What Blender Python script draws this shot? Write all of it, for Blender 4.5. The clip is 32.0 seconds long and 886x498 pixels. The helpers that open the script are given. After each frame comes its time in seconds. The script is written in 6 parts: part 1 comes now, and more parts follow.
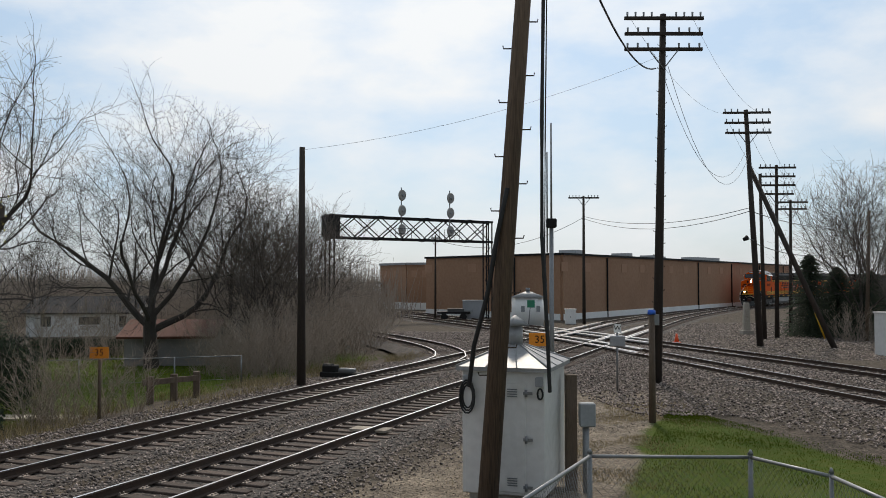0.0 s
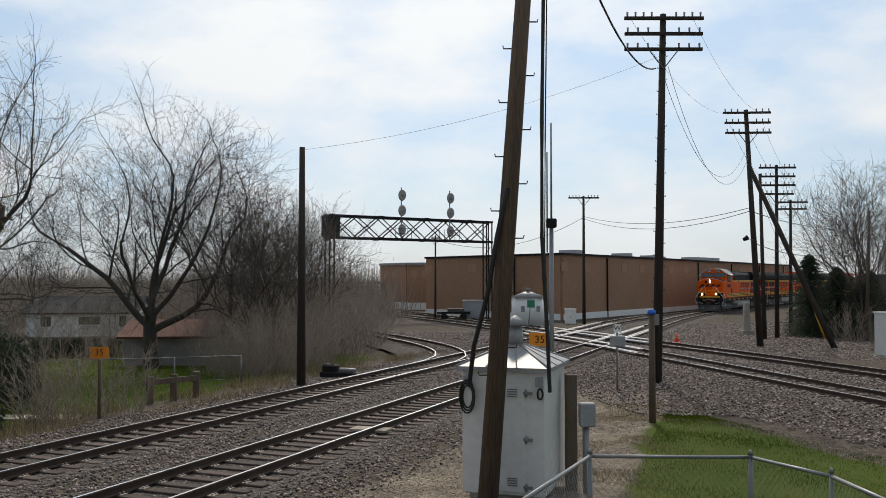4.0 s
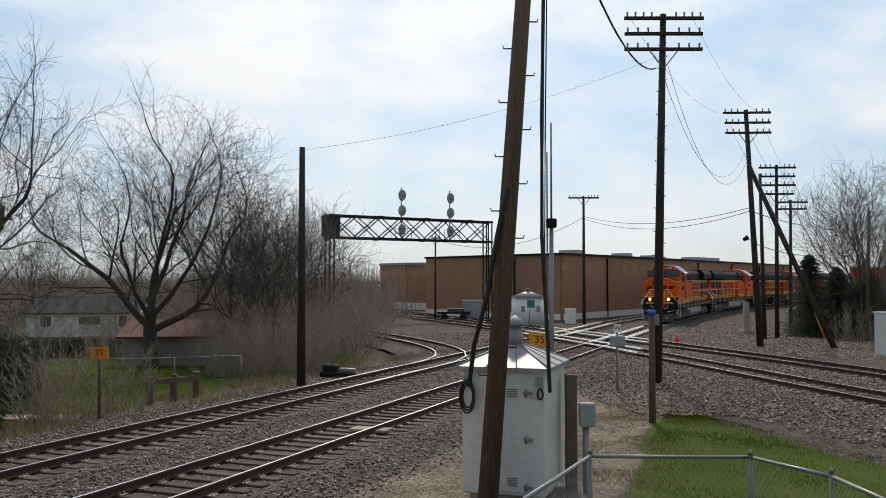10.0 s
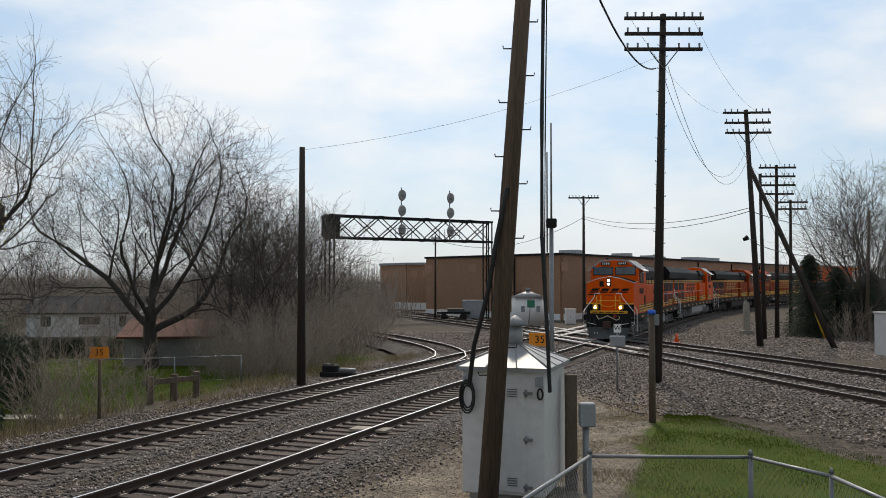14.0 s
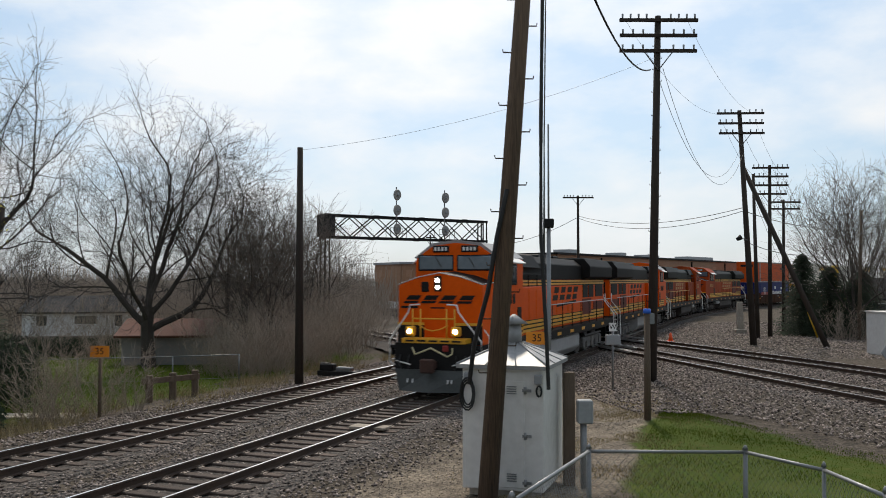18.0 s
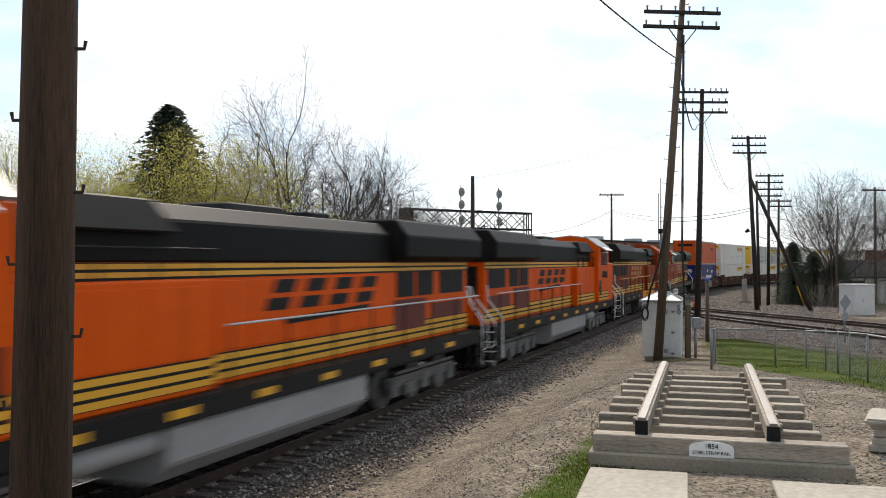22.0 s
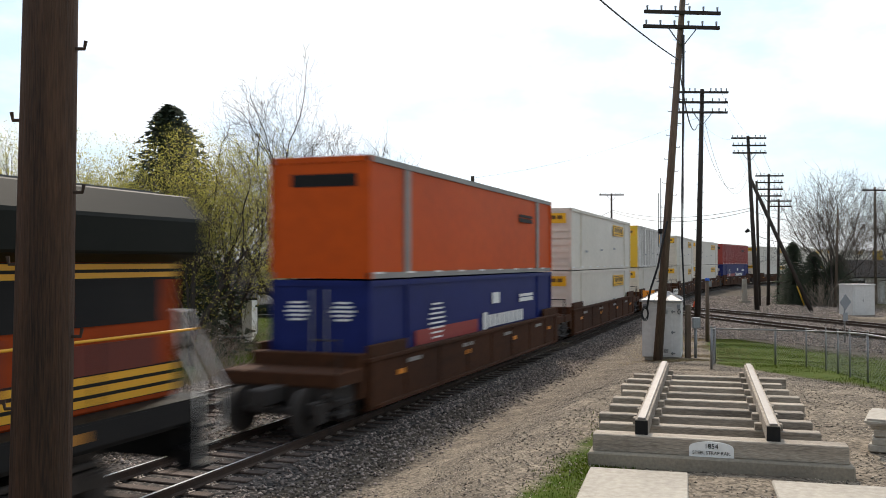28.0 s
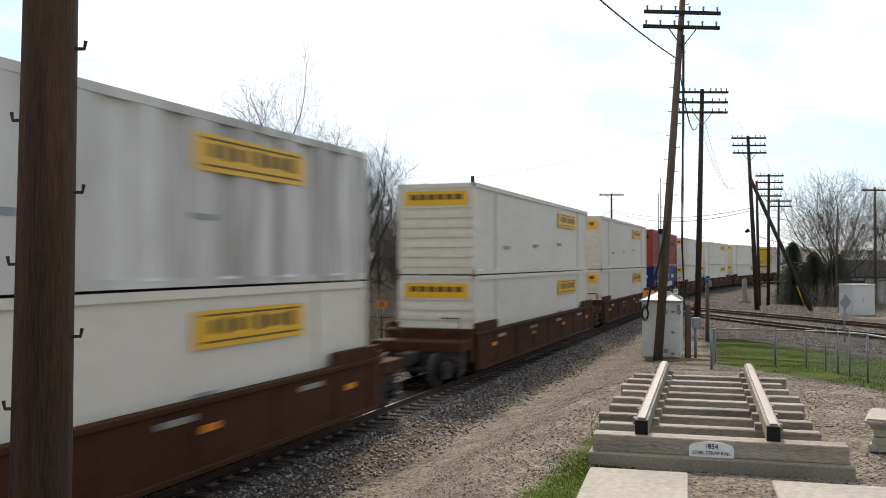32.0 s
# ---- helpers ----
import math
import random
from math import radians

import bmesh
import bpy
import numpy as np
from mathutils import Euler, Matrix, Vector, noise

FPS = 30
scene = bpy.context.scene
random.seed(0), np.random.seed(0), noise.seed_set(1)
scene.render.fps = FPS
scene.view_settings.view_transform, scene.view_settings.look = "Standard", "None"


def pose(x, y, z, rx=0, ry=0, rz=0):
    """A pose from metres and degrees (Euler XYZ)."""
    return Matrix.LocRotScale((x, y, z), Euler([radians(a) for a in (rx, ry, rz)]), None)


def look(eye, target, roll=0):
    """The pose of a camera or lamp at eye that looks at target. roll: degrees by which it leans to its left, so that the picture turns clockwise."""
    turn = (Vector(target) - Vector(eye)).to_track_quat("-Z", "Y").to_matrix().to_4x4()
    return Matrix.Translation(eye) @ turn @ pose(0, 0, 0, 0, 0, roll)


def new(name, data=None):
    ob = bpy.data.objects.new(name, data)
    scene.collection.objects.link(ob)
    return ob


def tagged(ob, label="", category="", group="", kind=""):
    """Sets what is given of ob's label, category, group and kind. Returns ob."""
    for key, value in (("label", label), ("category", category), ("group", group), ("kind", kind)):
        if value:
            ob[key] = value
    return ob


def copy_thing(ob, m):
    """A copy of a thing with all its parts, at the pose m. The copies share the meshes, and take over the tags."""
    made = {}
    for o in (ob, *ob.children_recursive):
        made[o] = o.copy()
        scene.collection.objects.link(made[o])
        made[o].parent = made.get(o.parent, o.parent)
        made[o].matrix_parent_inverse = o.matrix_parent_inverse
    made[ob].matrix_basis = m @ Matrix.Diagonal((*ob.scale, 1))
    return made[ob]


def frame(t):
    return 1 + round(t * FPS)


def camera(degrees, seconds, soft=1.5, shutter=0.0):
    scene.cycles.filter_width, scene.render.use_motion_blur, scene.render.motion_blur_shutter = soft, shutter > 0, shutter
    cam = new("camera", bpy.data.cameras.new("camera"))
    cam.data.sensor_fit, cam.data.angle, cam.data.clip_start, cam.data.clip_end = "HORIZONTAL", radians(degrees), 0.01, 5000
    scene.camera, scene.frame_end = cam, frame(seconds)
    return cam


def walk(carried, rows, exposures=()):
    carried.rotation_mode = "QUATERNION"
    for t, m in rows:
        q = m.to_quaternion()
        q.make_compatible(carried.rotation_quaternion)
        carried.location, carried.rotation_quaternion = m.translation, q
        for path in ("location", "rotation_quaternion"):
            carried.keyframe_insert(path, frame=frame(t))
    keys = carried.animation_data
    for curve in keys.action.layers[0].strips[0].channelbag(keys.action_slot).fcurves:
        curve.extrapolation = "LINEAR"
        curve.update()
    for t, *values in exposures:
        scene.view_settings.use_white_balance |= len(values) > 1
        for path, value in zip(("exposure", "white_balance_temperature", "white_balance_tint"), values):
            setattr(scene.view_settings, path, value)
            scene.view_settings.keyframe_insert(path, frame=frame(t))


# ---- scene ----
# The place: a railway crossing at grade. Origin under the first camera stand, z = 0 at the track bed.
# The main line runs 21.1 degrees to the right of +y; UX, UY is its way, NX, NY its right-hand normal.
ANG = radians(21.1)
UX, UY = math.sin(ANG), math.cos(ANG)
NX, NY = math.cos(ANG), -math.sin(ANG)


def sp(s, p, z=0.0):
    """A place s metres along the main line and p metres to its right, counted from the origin."""
    return Vector((s * UX + p * NX, s * UY + p * NY, z))


EYE = 3.9
cam = camera(52.2, 32.0, soft=0.9, shutter=0.9)
ROWS = [
    (0.0, pose(0, 0, EYE, 91.96, 0, 0.08)),
    (10.0, pose(0, 0, EYE, 91.96, 0, 0.08)),
    (17.4, pose(0, 0, EYE, 91.96, 0, 0.08)),
    (17.7, pose(-0.03, -0.06, EYE, 91.94, 0, -0.00)),
    (18.0, pose(-0.12, -0.28, EYE, 91.92, 0, -0.32)),
    (18.5, pose(-0.62, -1.48, EYE, 91.75, 0, -0.29)),
    (19.0, pose(-1.55, -3.69, EYE, 91.52, 0, -0.92)),
    (19.5, pose(-2.56, -6.09, EYE, 91.33, 0, -0.67)),
    (20.0, pose(-3.95, -9.41, EYE, 91.10, 0, -1.06)),
    (20.5, pose(-5.62, -13.38, EYE, 90.95, 0, -1.42)),
    (21.0, pose(-7.51, -17.89, EYE, 90.82, 0, -2.04)),
    (21.5, pose(-7.90, -18.82, EYE, 90.79, 0, -1.01)),
    (22.0, pose(-7.94, -18.91, EYE, 90.78, 0, -1.00)),
    (27.0, pose(-7.94, -18.91, EYE, 90.78, 0, -1.00)),
    (32.0, pose(-7.94, -18.91, EYE, 90.78, 0, -1.00)),
]
walk(cam, ROWS, exposures=[(0.0, -0.2, 6680, 10), (8.0, -0.16, 6680, 10), (17.5, -0.12, 6680, 10), (21.5, 0.38, 6750, 11), (32.0, 0.38, 6750, 11)])

# ---- world and sun ----
SUN_AZ, SUN_EL = radians(2), radians(46)
world = bpy.data.worlds.new("sky")
scene.world = world
world.use_nodes = True
wn, wl = world.node_tree.nodes, world.node_tree.links
wn.clear()
w_out = wn.new("ShaderNodeOutputWorld")
w_bg = wn.new("ShaderNodeBackground")
w_sky = wn.new("ShaderNodeTexSky")
w_sky.sky_type, w_sky.sun_disc = "NISHITA", False
w_sky.sun_elevation, w_sky.sun_rotation = SUN_EL, SUN_AZ
w_sky.dust_density, w_sky.ozone_density = 1.0, 1.5
w_co = wn.new("ShaderNodeTexCoord")
w_map = wn.new("ShaderNodeMapping")
w_map.inputs["Scale"].default_value = (1.0, 1.0, 2.2)
w_map.inputs["Location"].default_value = (0.3, 0.1, 0.0)
w_noise = wn.new("ShaderNodeTexNoise")
w_noise.inputs["Scale"].default_value, w_noise.inputs["Detail"].default_value = 4.2, 8.0
w_noise.inputs["Roughness"].default_value = 0.55
w_ramp = wn.new("ShaderNodeValToRGB")
w_ramp.color_ramp.elements[0].position, w_ramp.color_ramp.elements[1].position = 0.40, 0.66
w_gain = wn.new("ShaderNodeVectorMath")
w_gain.operation = "SCALE"
w_gain.inputs["Scale"].default_value = 0.045
w_add = wn.new("ShaderNodeVectorMath")
w_add.operation = "ADD"
w_add.inputs[1].default_value = (0.35, 0.47, 0.60)
w_mix = wn.new("ShaderNodeMix")
w_mix.data_type = "RGBA"
w_mix.inputs["B"].default_value = (0.96, 1.0, 1.04, 1)
wl.new(w_co.outputs["Generated"], w_map.inputs["Vector"])
wl.new(w_map.outputs["Vector"], w_noise.inputs["Vector"])
wl.new(w_noise.outputs["Fac"], w_ramp.inputs["Fac"])
wl.new(w_sky.outputs["Color"], w_gain.inputs[0])
wl.new(w_gain.outputs["Vector"], w_add.inputs[0])
wl.new(w_add.outputs["Vector"], w_mix.inputs["A"])
wl.new(w_ramp.outputs["Color"], w_mix.inputs["Factor"])
wl.new(w_mix.outputs["Result"], w_bg.inputs["Color"])
# thin cloud: brighter round the sun, dimmer away from it
w_dot = wn.new("ShaderNodeVectorMath")
w_dot.operation = "DOT_PRODUCT"
w_dot.inputs[1].default_value = (math.sin(SUN_AZ) * math.cos(SUN_EL), math.cos(SUN_AZ) * math.cos(SUN_EL), math.sin(SUN_EL))
w_rng = wn.new("ShaderNodeMapRange")
w_rng.interpolation_type = "SMOOTHSTEP"
w_rng.inputs["From Min"].default_value, w_rng.inputs["From Max"].default_value = 0.35, 0.96
w_rng.inputs["To Min"].default_value, w_rng.inputs["To Max"].default_value = 0.7, 1.12
wl.new(w_co.outputs["Generated"], w_dot.inputs[0])
wl.new(w_dot.outputs["Value"], w_rng.inputs["Value"])
wl.new(w_rng.outputs["Result"], w_bg.inputs["Strength"])
wl.new(w_bg.outputs["Background"], w_out.inputs["Surface"])

sun = new("sun", bpy.data.lights.new("sun", "SUN"))
sun.data.energy, sun.data.angle, sun.data.color = 3.1, radians(6), (1.0, 0.91, 0.79)
sun.matrix_world = look((60 * math.sin(SUN_AZ), 60 * math.cos(SUN_AZ), 60 * math.tan(SUN_EL)), (0, 0, 0))


# ---- materials ----
def mat(name, c1, c2=None, rough=0.7, metal=0.0, scale=3.0, bump=0.0, bscale=60.0, rand=0.0, island=0.0, stretch=None, spec=0.5):
    """A surface whose colour wanders between two tones at two scales, with fine relief."""
    m = bpy.data.materials.new(name)
    m.use_nodes = True
    n, l = m.node_tree.nodes, m.node_tree.links
    b = n["Principled BSDF"]
    b.inputs["Roughness"].default_value, b.inputs["Metallic"].default_value = rough, metal
    b.inputs["Specular IOR Level"].default_value = spec
    c2 = c2 or tuple(c * 0.72 for c in c1)
    co = n.new("ShaderNodeTexCoord")
    mp = n.new("ShaderNodeMapping")
    mp.inputs["Scale"].default_value = stretch or (1, 1, 1)
    l.new(co.outputs["Object"], mp.inputs["Vector"])
    n1, n2 = n.new("ShaderNodeTexNoise"), n.new("ShaderNodeTexNoise")
    n1.inputs["Scale"].default_value, n1.inputs["Detail"].default_value = scale * 0.35, 4
    n2.inputs["Scale"].default_value, n2.inputs["Detail"].default_value = scale * 6, 5
    for k in (n1, n2):
        l.new(mp.outputs["Vector"], k.inputs["Vector"])
    mx = n.new("ShaderNodeMath")
    mx.operation = "MULTIPLY_ADD"
    mx.inputs[1].default_value, mx.inputs[2].default_value = 0.5, -0.02
    ad = n.new("ShaderNodeMath")
    ad.operation = "ADD"
    l.new(n1.outputs["Fac"], ad.inputs[0]), l.new(n2.outputs["Fac"], ad.inputs[1])
    l.new(ad.outputs[0], mx.inputs[0])
    rp = n.new("ShaderNodeValToRGB")
    rp.color_ramp.elements[0].position, rp.color_ramp.elements[1].position = 0.33, 0.63
    rp.color_ramp.elements[0].color, rp.color_ramp.elements[1].color = (*c1, 1), (*c2, 1)
    l.new(mx.outputs[0], rp.inputs["Fac"])
    col = rp.outputs["Color"]
    if rand or island:
        hs = n.new("ShaderNodeHueSaturation")
        mr = n.new("ShaderNodeMapRange")
        amount = rand or island
        mr.inputs["To Min"].default_value, mr.inputs["To Max"].default_value = 1 - amount, 1 + amount
        if rand:
            l.new(n.new("ShaderNodeObjectInfo").outputs["Random"], mr.inputs["Value"])
        else:
            l.new(n.new("ShaderNodeNewGeometry").outputs["Random Per Island"], mr.inputs["Value"])
        l.new(mr.outputs["Result"], hs.inputs["Value"])
        l.new(col, hs.inputs["Color"])
        col = hs.outputs["Color"]
    l.new(col, b.inputs["Base Color"])
    if bump:
        bn = n.new("ShaderNodeBump")
        n3 = n.new("ShaderNodeTexNoise")
        n3.inputs["Scale"].default_value, n3.inputs["Detail"].default_value = bscale, 6
        l.new(mp.outputs["Vector"], n3.inputs["Vector"])
        bn.inputs["Strength"].default_value, bn.inputs["Distance"].default_value = bump, 0.02
        l.new(n3.outputs["Fac"], bn.inputs["Height"])
        l.new(bn.outputs["Normal"], b.inputs["Normal"])
    return m


def pebbled(m, size, low, high):
    """Breaks a surface's colour into small stones, light and dark, with shade painted into the gaps."""
    n, l = m.node_tree.nodes, m.node_tree.links
    b = n["Principled BSDF"]
    col = b.inputs["Base Color"].links[0].from_socket
    co = n.new("ShaderNodeTexCoord")
    vo = n.new("ShaderNodeTexVoronoi")
    vo.inputs["Scale"].default_value = 1.0 / size
    l.new(co.outputs["Object"], vo.inputs["Vector"])
    sep = n.new("ShaderNodeSeparateColor")
    l.new(vo.outputs["Color"], sep.inputs["Color"])
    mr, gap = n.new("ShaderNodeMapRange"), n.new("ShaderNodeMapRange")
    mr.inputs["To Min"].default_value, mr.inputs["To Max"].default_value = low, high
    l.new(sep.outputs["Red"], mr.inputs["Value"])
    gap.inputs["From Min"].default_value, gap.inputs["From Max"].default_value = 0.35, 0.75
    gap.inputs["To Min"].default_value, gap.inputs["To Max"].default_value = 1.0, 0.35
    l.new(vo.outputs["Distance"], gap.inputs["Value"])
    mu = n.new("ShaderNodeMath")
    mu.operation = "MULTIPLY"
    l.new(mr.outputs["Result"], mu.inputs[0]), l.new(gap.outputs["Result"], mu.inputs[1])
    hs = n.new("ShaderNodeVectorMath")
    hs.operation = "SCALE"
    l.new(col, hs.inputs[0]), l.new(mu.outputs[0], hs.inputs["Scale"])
    l.new(hs.outputs["Vector"], b.inputs["Base Color"])
    bp = n.new("ShaderNodeBump")
    bp.inputs["Strength"].default_value, bp.inputs["Distance"].default_value = 0.9, size * 0.5
    bp.invert = True
    l.new(vo.outputs["Distance"], bp.inputs["Height"])
    l.new(bp.outputs["Normal"], b.inputs["Normal"])
    return m


def glow(name, colour, strength):
    m = bpy.data.materials.new(name)
    m.use_nodes = True
    b = m.node_tree.nodes["Principled BSDF"]
    b.inputs["Base Color"].default_value = (*colour, 1)
    b.inputs["Emission Color"].default_value = (*colour, 1)
    b.inputs["Emission Strength"].default_value = strength
    return m


def leafy(name, c1, c2, through_light):
    """Thin leaves that also let light through."""
    m = mat(name, c1, c2, 0.9, scale=3, island=0.35, spec=0.08)
    n, l = m.node_tree.nodes, m.node_tree.links
    b, out = n["Principled BSDF"], n["Material Output"]
    tr, mx = n.new("ShaderNodeBsdfTranslucent"), n.new("ShaderNodeMixShader")
    mx.inputs["Fac"].default_value = through_light
    l.new(b.inputs["Base Color"].links[0].from_socket, tr.inputs["Color"])
    l.new(b.outputs["BSDF"], mx.inputs[1]), l.new(tr.outputs["BSDF"], mx.inputs[2])
    l.new(mx.outputs["Shader"], out.inputs["Surface"])
    return m


M_WOOD = mat("pole_wood", (0.085, 0.06, 0.042), (0.15, 0.11, 0.08), 0.9, scale=3, bump=0.5, bscale=30, stretch=(6, 6, 0.5))
M_WOOD_DARK = mat("creosote_wood", (0.022, 0.017, 0.014), (0.05, 0.037, 0.028), 0.9, scale=3, bump=0.5, bscale=30, stretch=(6, 6, 0.5))
M_WOOD_LEAN = mat("leaning_pole_wood", (0.19, 0.13, 0.088), (0.06, 0.04, 0.028), 0.9, scale=2.2, bump=1.0, bscale=16, stretch=(5, 5, 0.22))
M_WOOD_NEAR = mat("dark_pole_wood", (0.115, 0.062, 0.037), (0.018, 0.012, 0.009), 0.9, scale=3.2, bump=1.0, bscale=14, stretch=(6, 6, 0.3))
M_FOOTING = mat("aged_concrete", (0.30, 0.26, 0.20), (0.19, 0.165, 0.13), 0.95, scale=4, bump=0.6, bscale=20)
M_TIE = mat("sleeper_wood", (0.048, 0.034, 0.027), (0.11, 0.08, 0.065), 0.95, scale=5, bump=0.6, bscale=30, rand=0.35)
M_STRAP = mat("worn_iron_strap", (0.34, 0.31, 0.28), (0.24, 0.21, 0.19), 0.6, 0.3, scale=4)
M_GREYWOOD = mat("weathered_timber", (0.42, 0.36, 0.29), (0.15, 0.125, 0.10), 0.9, scale=3, bump=0.5, bscale=22, rand=0.12, stretch=(0.6, 5, 5))
M_RAIL = mat("rail_side_rust", (0.035, 0.024, 0.019), (0.075, 0.045, 0.03), 0.8, 0.2, scale=6)
M_RAILTOP = mat("rail_head_steel", (0.80, 0.80, 0.82), (0.62, 0.61, 0.60), 0.3, 1.0, scale=2)
M_PLATE = mat("tie_plate_steel", (0.22, 0.18, 0.15), (0.36, 0.31, 0.27), 0.7, 0.3)
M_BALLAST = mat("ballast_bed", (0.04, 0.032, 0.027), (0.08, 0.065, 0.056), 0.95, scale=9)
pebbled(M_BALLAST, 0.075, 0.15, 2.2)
M_STONE = mat("ballast_stone", (0.16, 0.13, 0.115), (0.26, 0.215, 0.19), 0.95, scale=8, island=0.85)
M_PALESTONE = mat("pale_gravel", (0.31, 0.265, 0.215), (0.16, 0.135, 0.108), 0.95, scale=8, island=0.85)
M_CONC = mat("concrete", (0.43, 0.39, 0.33), (0.27, 0.24, 0.20), 0.9, scale=2, bump=0.35, bscale=25)
M_SILVER = mat("silver_paint", (0.69, 0.675, 0.65), (0.57, 0.555, 0.53), 0.6, 0.05, scale=1.2, bump=0.05)
M_ROOFMETAL = mat("galvanised_roof", (0.36, 0.36, 0.36), (0.26, 0.26, 0.26), 0.55, 0.4, scale=2)
M_GALV = mat("galvanised_steel", (0.26, 0.265, 0.27), (0.19, 0.195, 0.20), 0.5, 0.6, scale=5)
M_BLACK = mat("black_paint", (0.010, 0.010, 0.011), (0.018, 0.017, 0.016), 0.6, scale=3, spec=0.15)
M_RUBBER = mat("black_cable", (0.012, 0.012, 0.013), (0.02, 0.02, 0.02), 0.6)
M_WIRE = mat("overhead_wire", (0.10, 0.10, 0.105), (0.15, 0.15, 0.15), 0.5, 0.3)
M_GREYPAINT = mat("grey_paint", (0.30, 0.31, 0.32), (0.24, 0.25, 0.26), 0.6)
M_WHITE = mat("white_paint", (0.82, 0.82, 0.80), (0.72, 0.72, 0.70), 0.6, scale=2)
M_SIGN = mat("orange_sign", (0.80, 0.27, 0.012), (0.72, 0.23, 0.01), 0.5)
M_GREEN = mat("green_sign", (0.02, 0.22, 0.12), (0.015, 0.18, 0.1), 0.5)
M_BLUE = mat("blue_paint", (0.02, 0.13, 0.62), (0.015, 0.1, 0.5), 0.4)
M_CONE = mat("orange_plastic", (0.85, 0.11, 0.02), (0.75, 0.09, 0.02), 0.5)
M_YELLOW = mat("yellow_paint", (0.75, 0.42, 0.02), (0.62, 0.34, 0.02), 0.5)
M_BARK = mat("grey_bark", (0.035, 0.029, 0.025), (0.065, 0.055, 0.047), 0.95, scale=4, bump=0.4, bscale=20)
M_TWIG = mat("twig_bark", (0.065, 0.055, 0.047), (0.04, 0.034, 0.03), 0.95, scale=2)
M_PALETWIG = mat("pale_twig_bark", (0.15, 0.125, 0.105), (0.095, 0.08, 0.068), 0.95, scale=2)
M_BRUSH = mat("brush_twigs", (0.38, 0.315, 0.255), (0.25, 0.205, 0.165), 0.95, scale=2)
M_BUD = leafy("spring_buds", (0.50, 0.45, 0.12), (0.34, 0.33, 0.08), 0.55)
M_NEEDLE = mat("conifer_needles", (0.018, 0.032, 0.016), (0.034, 0.052, 0.024), 0.9, scale=3, island=0.4)
M_LEAF = leafy("green_leaves", (0.10, 0.17, 0.02), (0.07, 0.12, 0.018), 0.4)
M_GLASS = mat("dark_window", (0.045, 0.055, 0.065), (0.03, 0.04, 0.05), 0.08, spec=0.8)


# ---- mesh helpers ----
def box(bm, c, s, rz=0.0, rx=0.0, ry=0.0, mi=0, taper=1.0):
    """A box of size s about c; taper narrows its top."""
    m = Matrix.Translation(c) @ Euler((rx, ry, rz)).to_matrix().to_4x4()
    v = []
    for z in (-0.5, 0.5):
        k = taper if z > 0 else 1.0
        for x, y in ((-0.5, -0.5), (0.5, -0.5), (0.5, 0.5), (-0.5, 0.5)):
            v.append(bm.verts.new(m @ Vector((x * s[0] * k, y * s[1] * k, z * s[2]))))
    for f in ((3, 2, 1, 0), (4, 5, 6, 7), (0, 1, 5, 4), (1, 2, 6, 5), (2, 3, 7, 6), (3, 0, 4, 7)):
        bm.faces.new([v[i] for i in f]).material_index = mi


def tube(bm, p0, p1, r0, r1=None, seg=8, mi=0, caps=True):
    """A round bar between two places, tapered."""
    p0, p1 = Vector(p0), Vector(p1)
    r1 = r0 if r1 is None else r1
    q = (p1 - p0).to_track_quat("Z", "Y")
    a, b = [], []
    for i in range(seg):
        d = q @ Vector((math.cos(6.28318 * i / seg), math.sin(6.28318 * i / seg), 0))
        a.append(bm.verts.new(p0 + d * r0)), b.append(bm.verts.new(p1 + d * r1))
    for i in range(seg):
        j = (i + 1) % seg
        f = bm.faces.new((a[i], a[j], b[j], b[i]))
        f.material_index, f.smooth = mi, True
    if caps:
        bm.faces.new(a[::-1]).material_index = mi
        bm.faces.new(b).material_index = mi


def wire(bm, pts, r, seg=6, mi=0):
    """One round strand swept through places."""
    pts = [Vector(p) for p in pts]
    rings = []
    for i, p in enumerate(pts):
        q = (pts[min(i + 1, len(pts) - 1)] - pts[max(i - 1, 0)]).to_track_quat("Z", "Y")
        rings.append([bm.verts.new(p + q @ Vector((math.cos(6.28318 * k / seg) * r, math.sin(6.28318 * k / seg) * r, 0))) for k in range(seg)])
    for a, b in zip(rings, rings[1:]):
        for k in range(seg):
            f = bm.faces.new((a[k], a[(k + 1) % seg], b[(k + 1) % seg], b[k]))
            f.material_index, f.smooth = mi, True


def sag(a, b, drop, n=14):
    """Places on a wire that hangs between a and b."""
    a, b = Vector(a), Vector(b)
    return [a.lerp(b, i / n) - Vector((0, 0, 4 * drop * (i / n) * (1 - i / n))) for i in range(n + 1)]


def prism(bm, poly, y0, y1, mi=0, front=1.0, cx=0.0, cz=0.0):
    """A cross-section of (x, z) drawn along y; front scales its y1 end about (cx, cz)."""
    a = [bm.verts.new((x, y0, z)) for x, z in poly]
    b = [bm.verts.new((cx + (x - cx) * front, y1, cz + (z - cz) * front)) for x, z in poly]
    k = len(poly)
    for i in range(k):
        j = (i + 1) % k
        bm.faces.new((a[i], a[j], b[j], b[i])).material_index = mi
    bm.faces.new(a[::-1]).material_index = mi
    bm.faces.new(b).material_index = mi


def bevel(bm, width, seg=1):
    bmesh.ops.bevel(bm, geom=list(bm.edges), offset=width, segments=seg, affect="EDGES", clamp_overlap=True)


def mesh_of(name, bm, *mats):
    bmesh.ops.recalc_face_normals(bm, faces=list(bm.faces))
    me = bpy.data.meshes.new(name)
    bm.to_mesh(me)
    bm.free()
    for m in mats:
        me.materials.append(m)
    return me


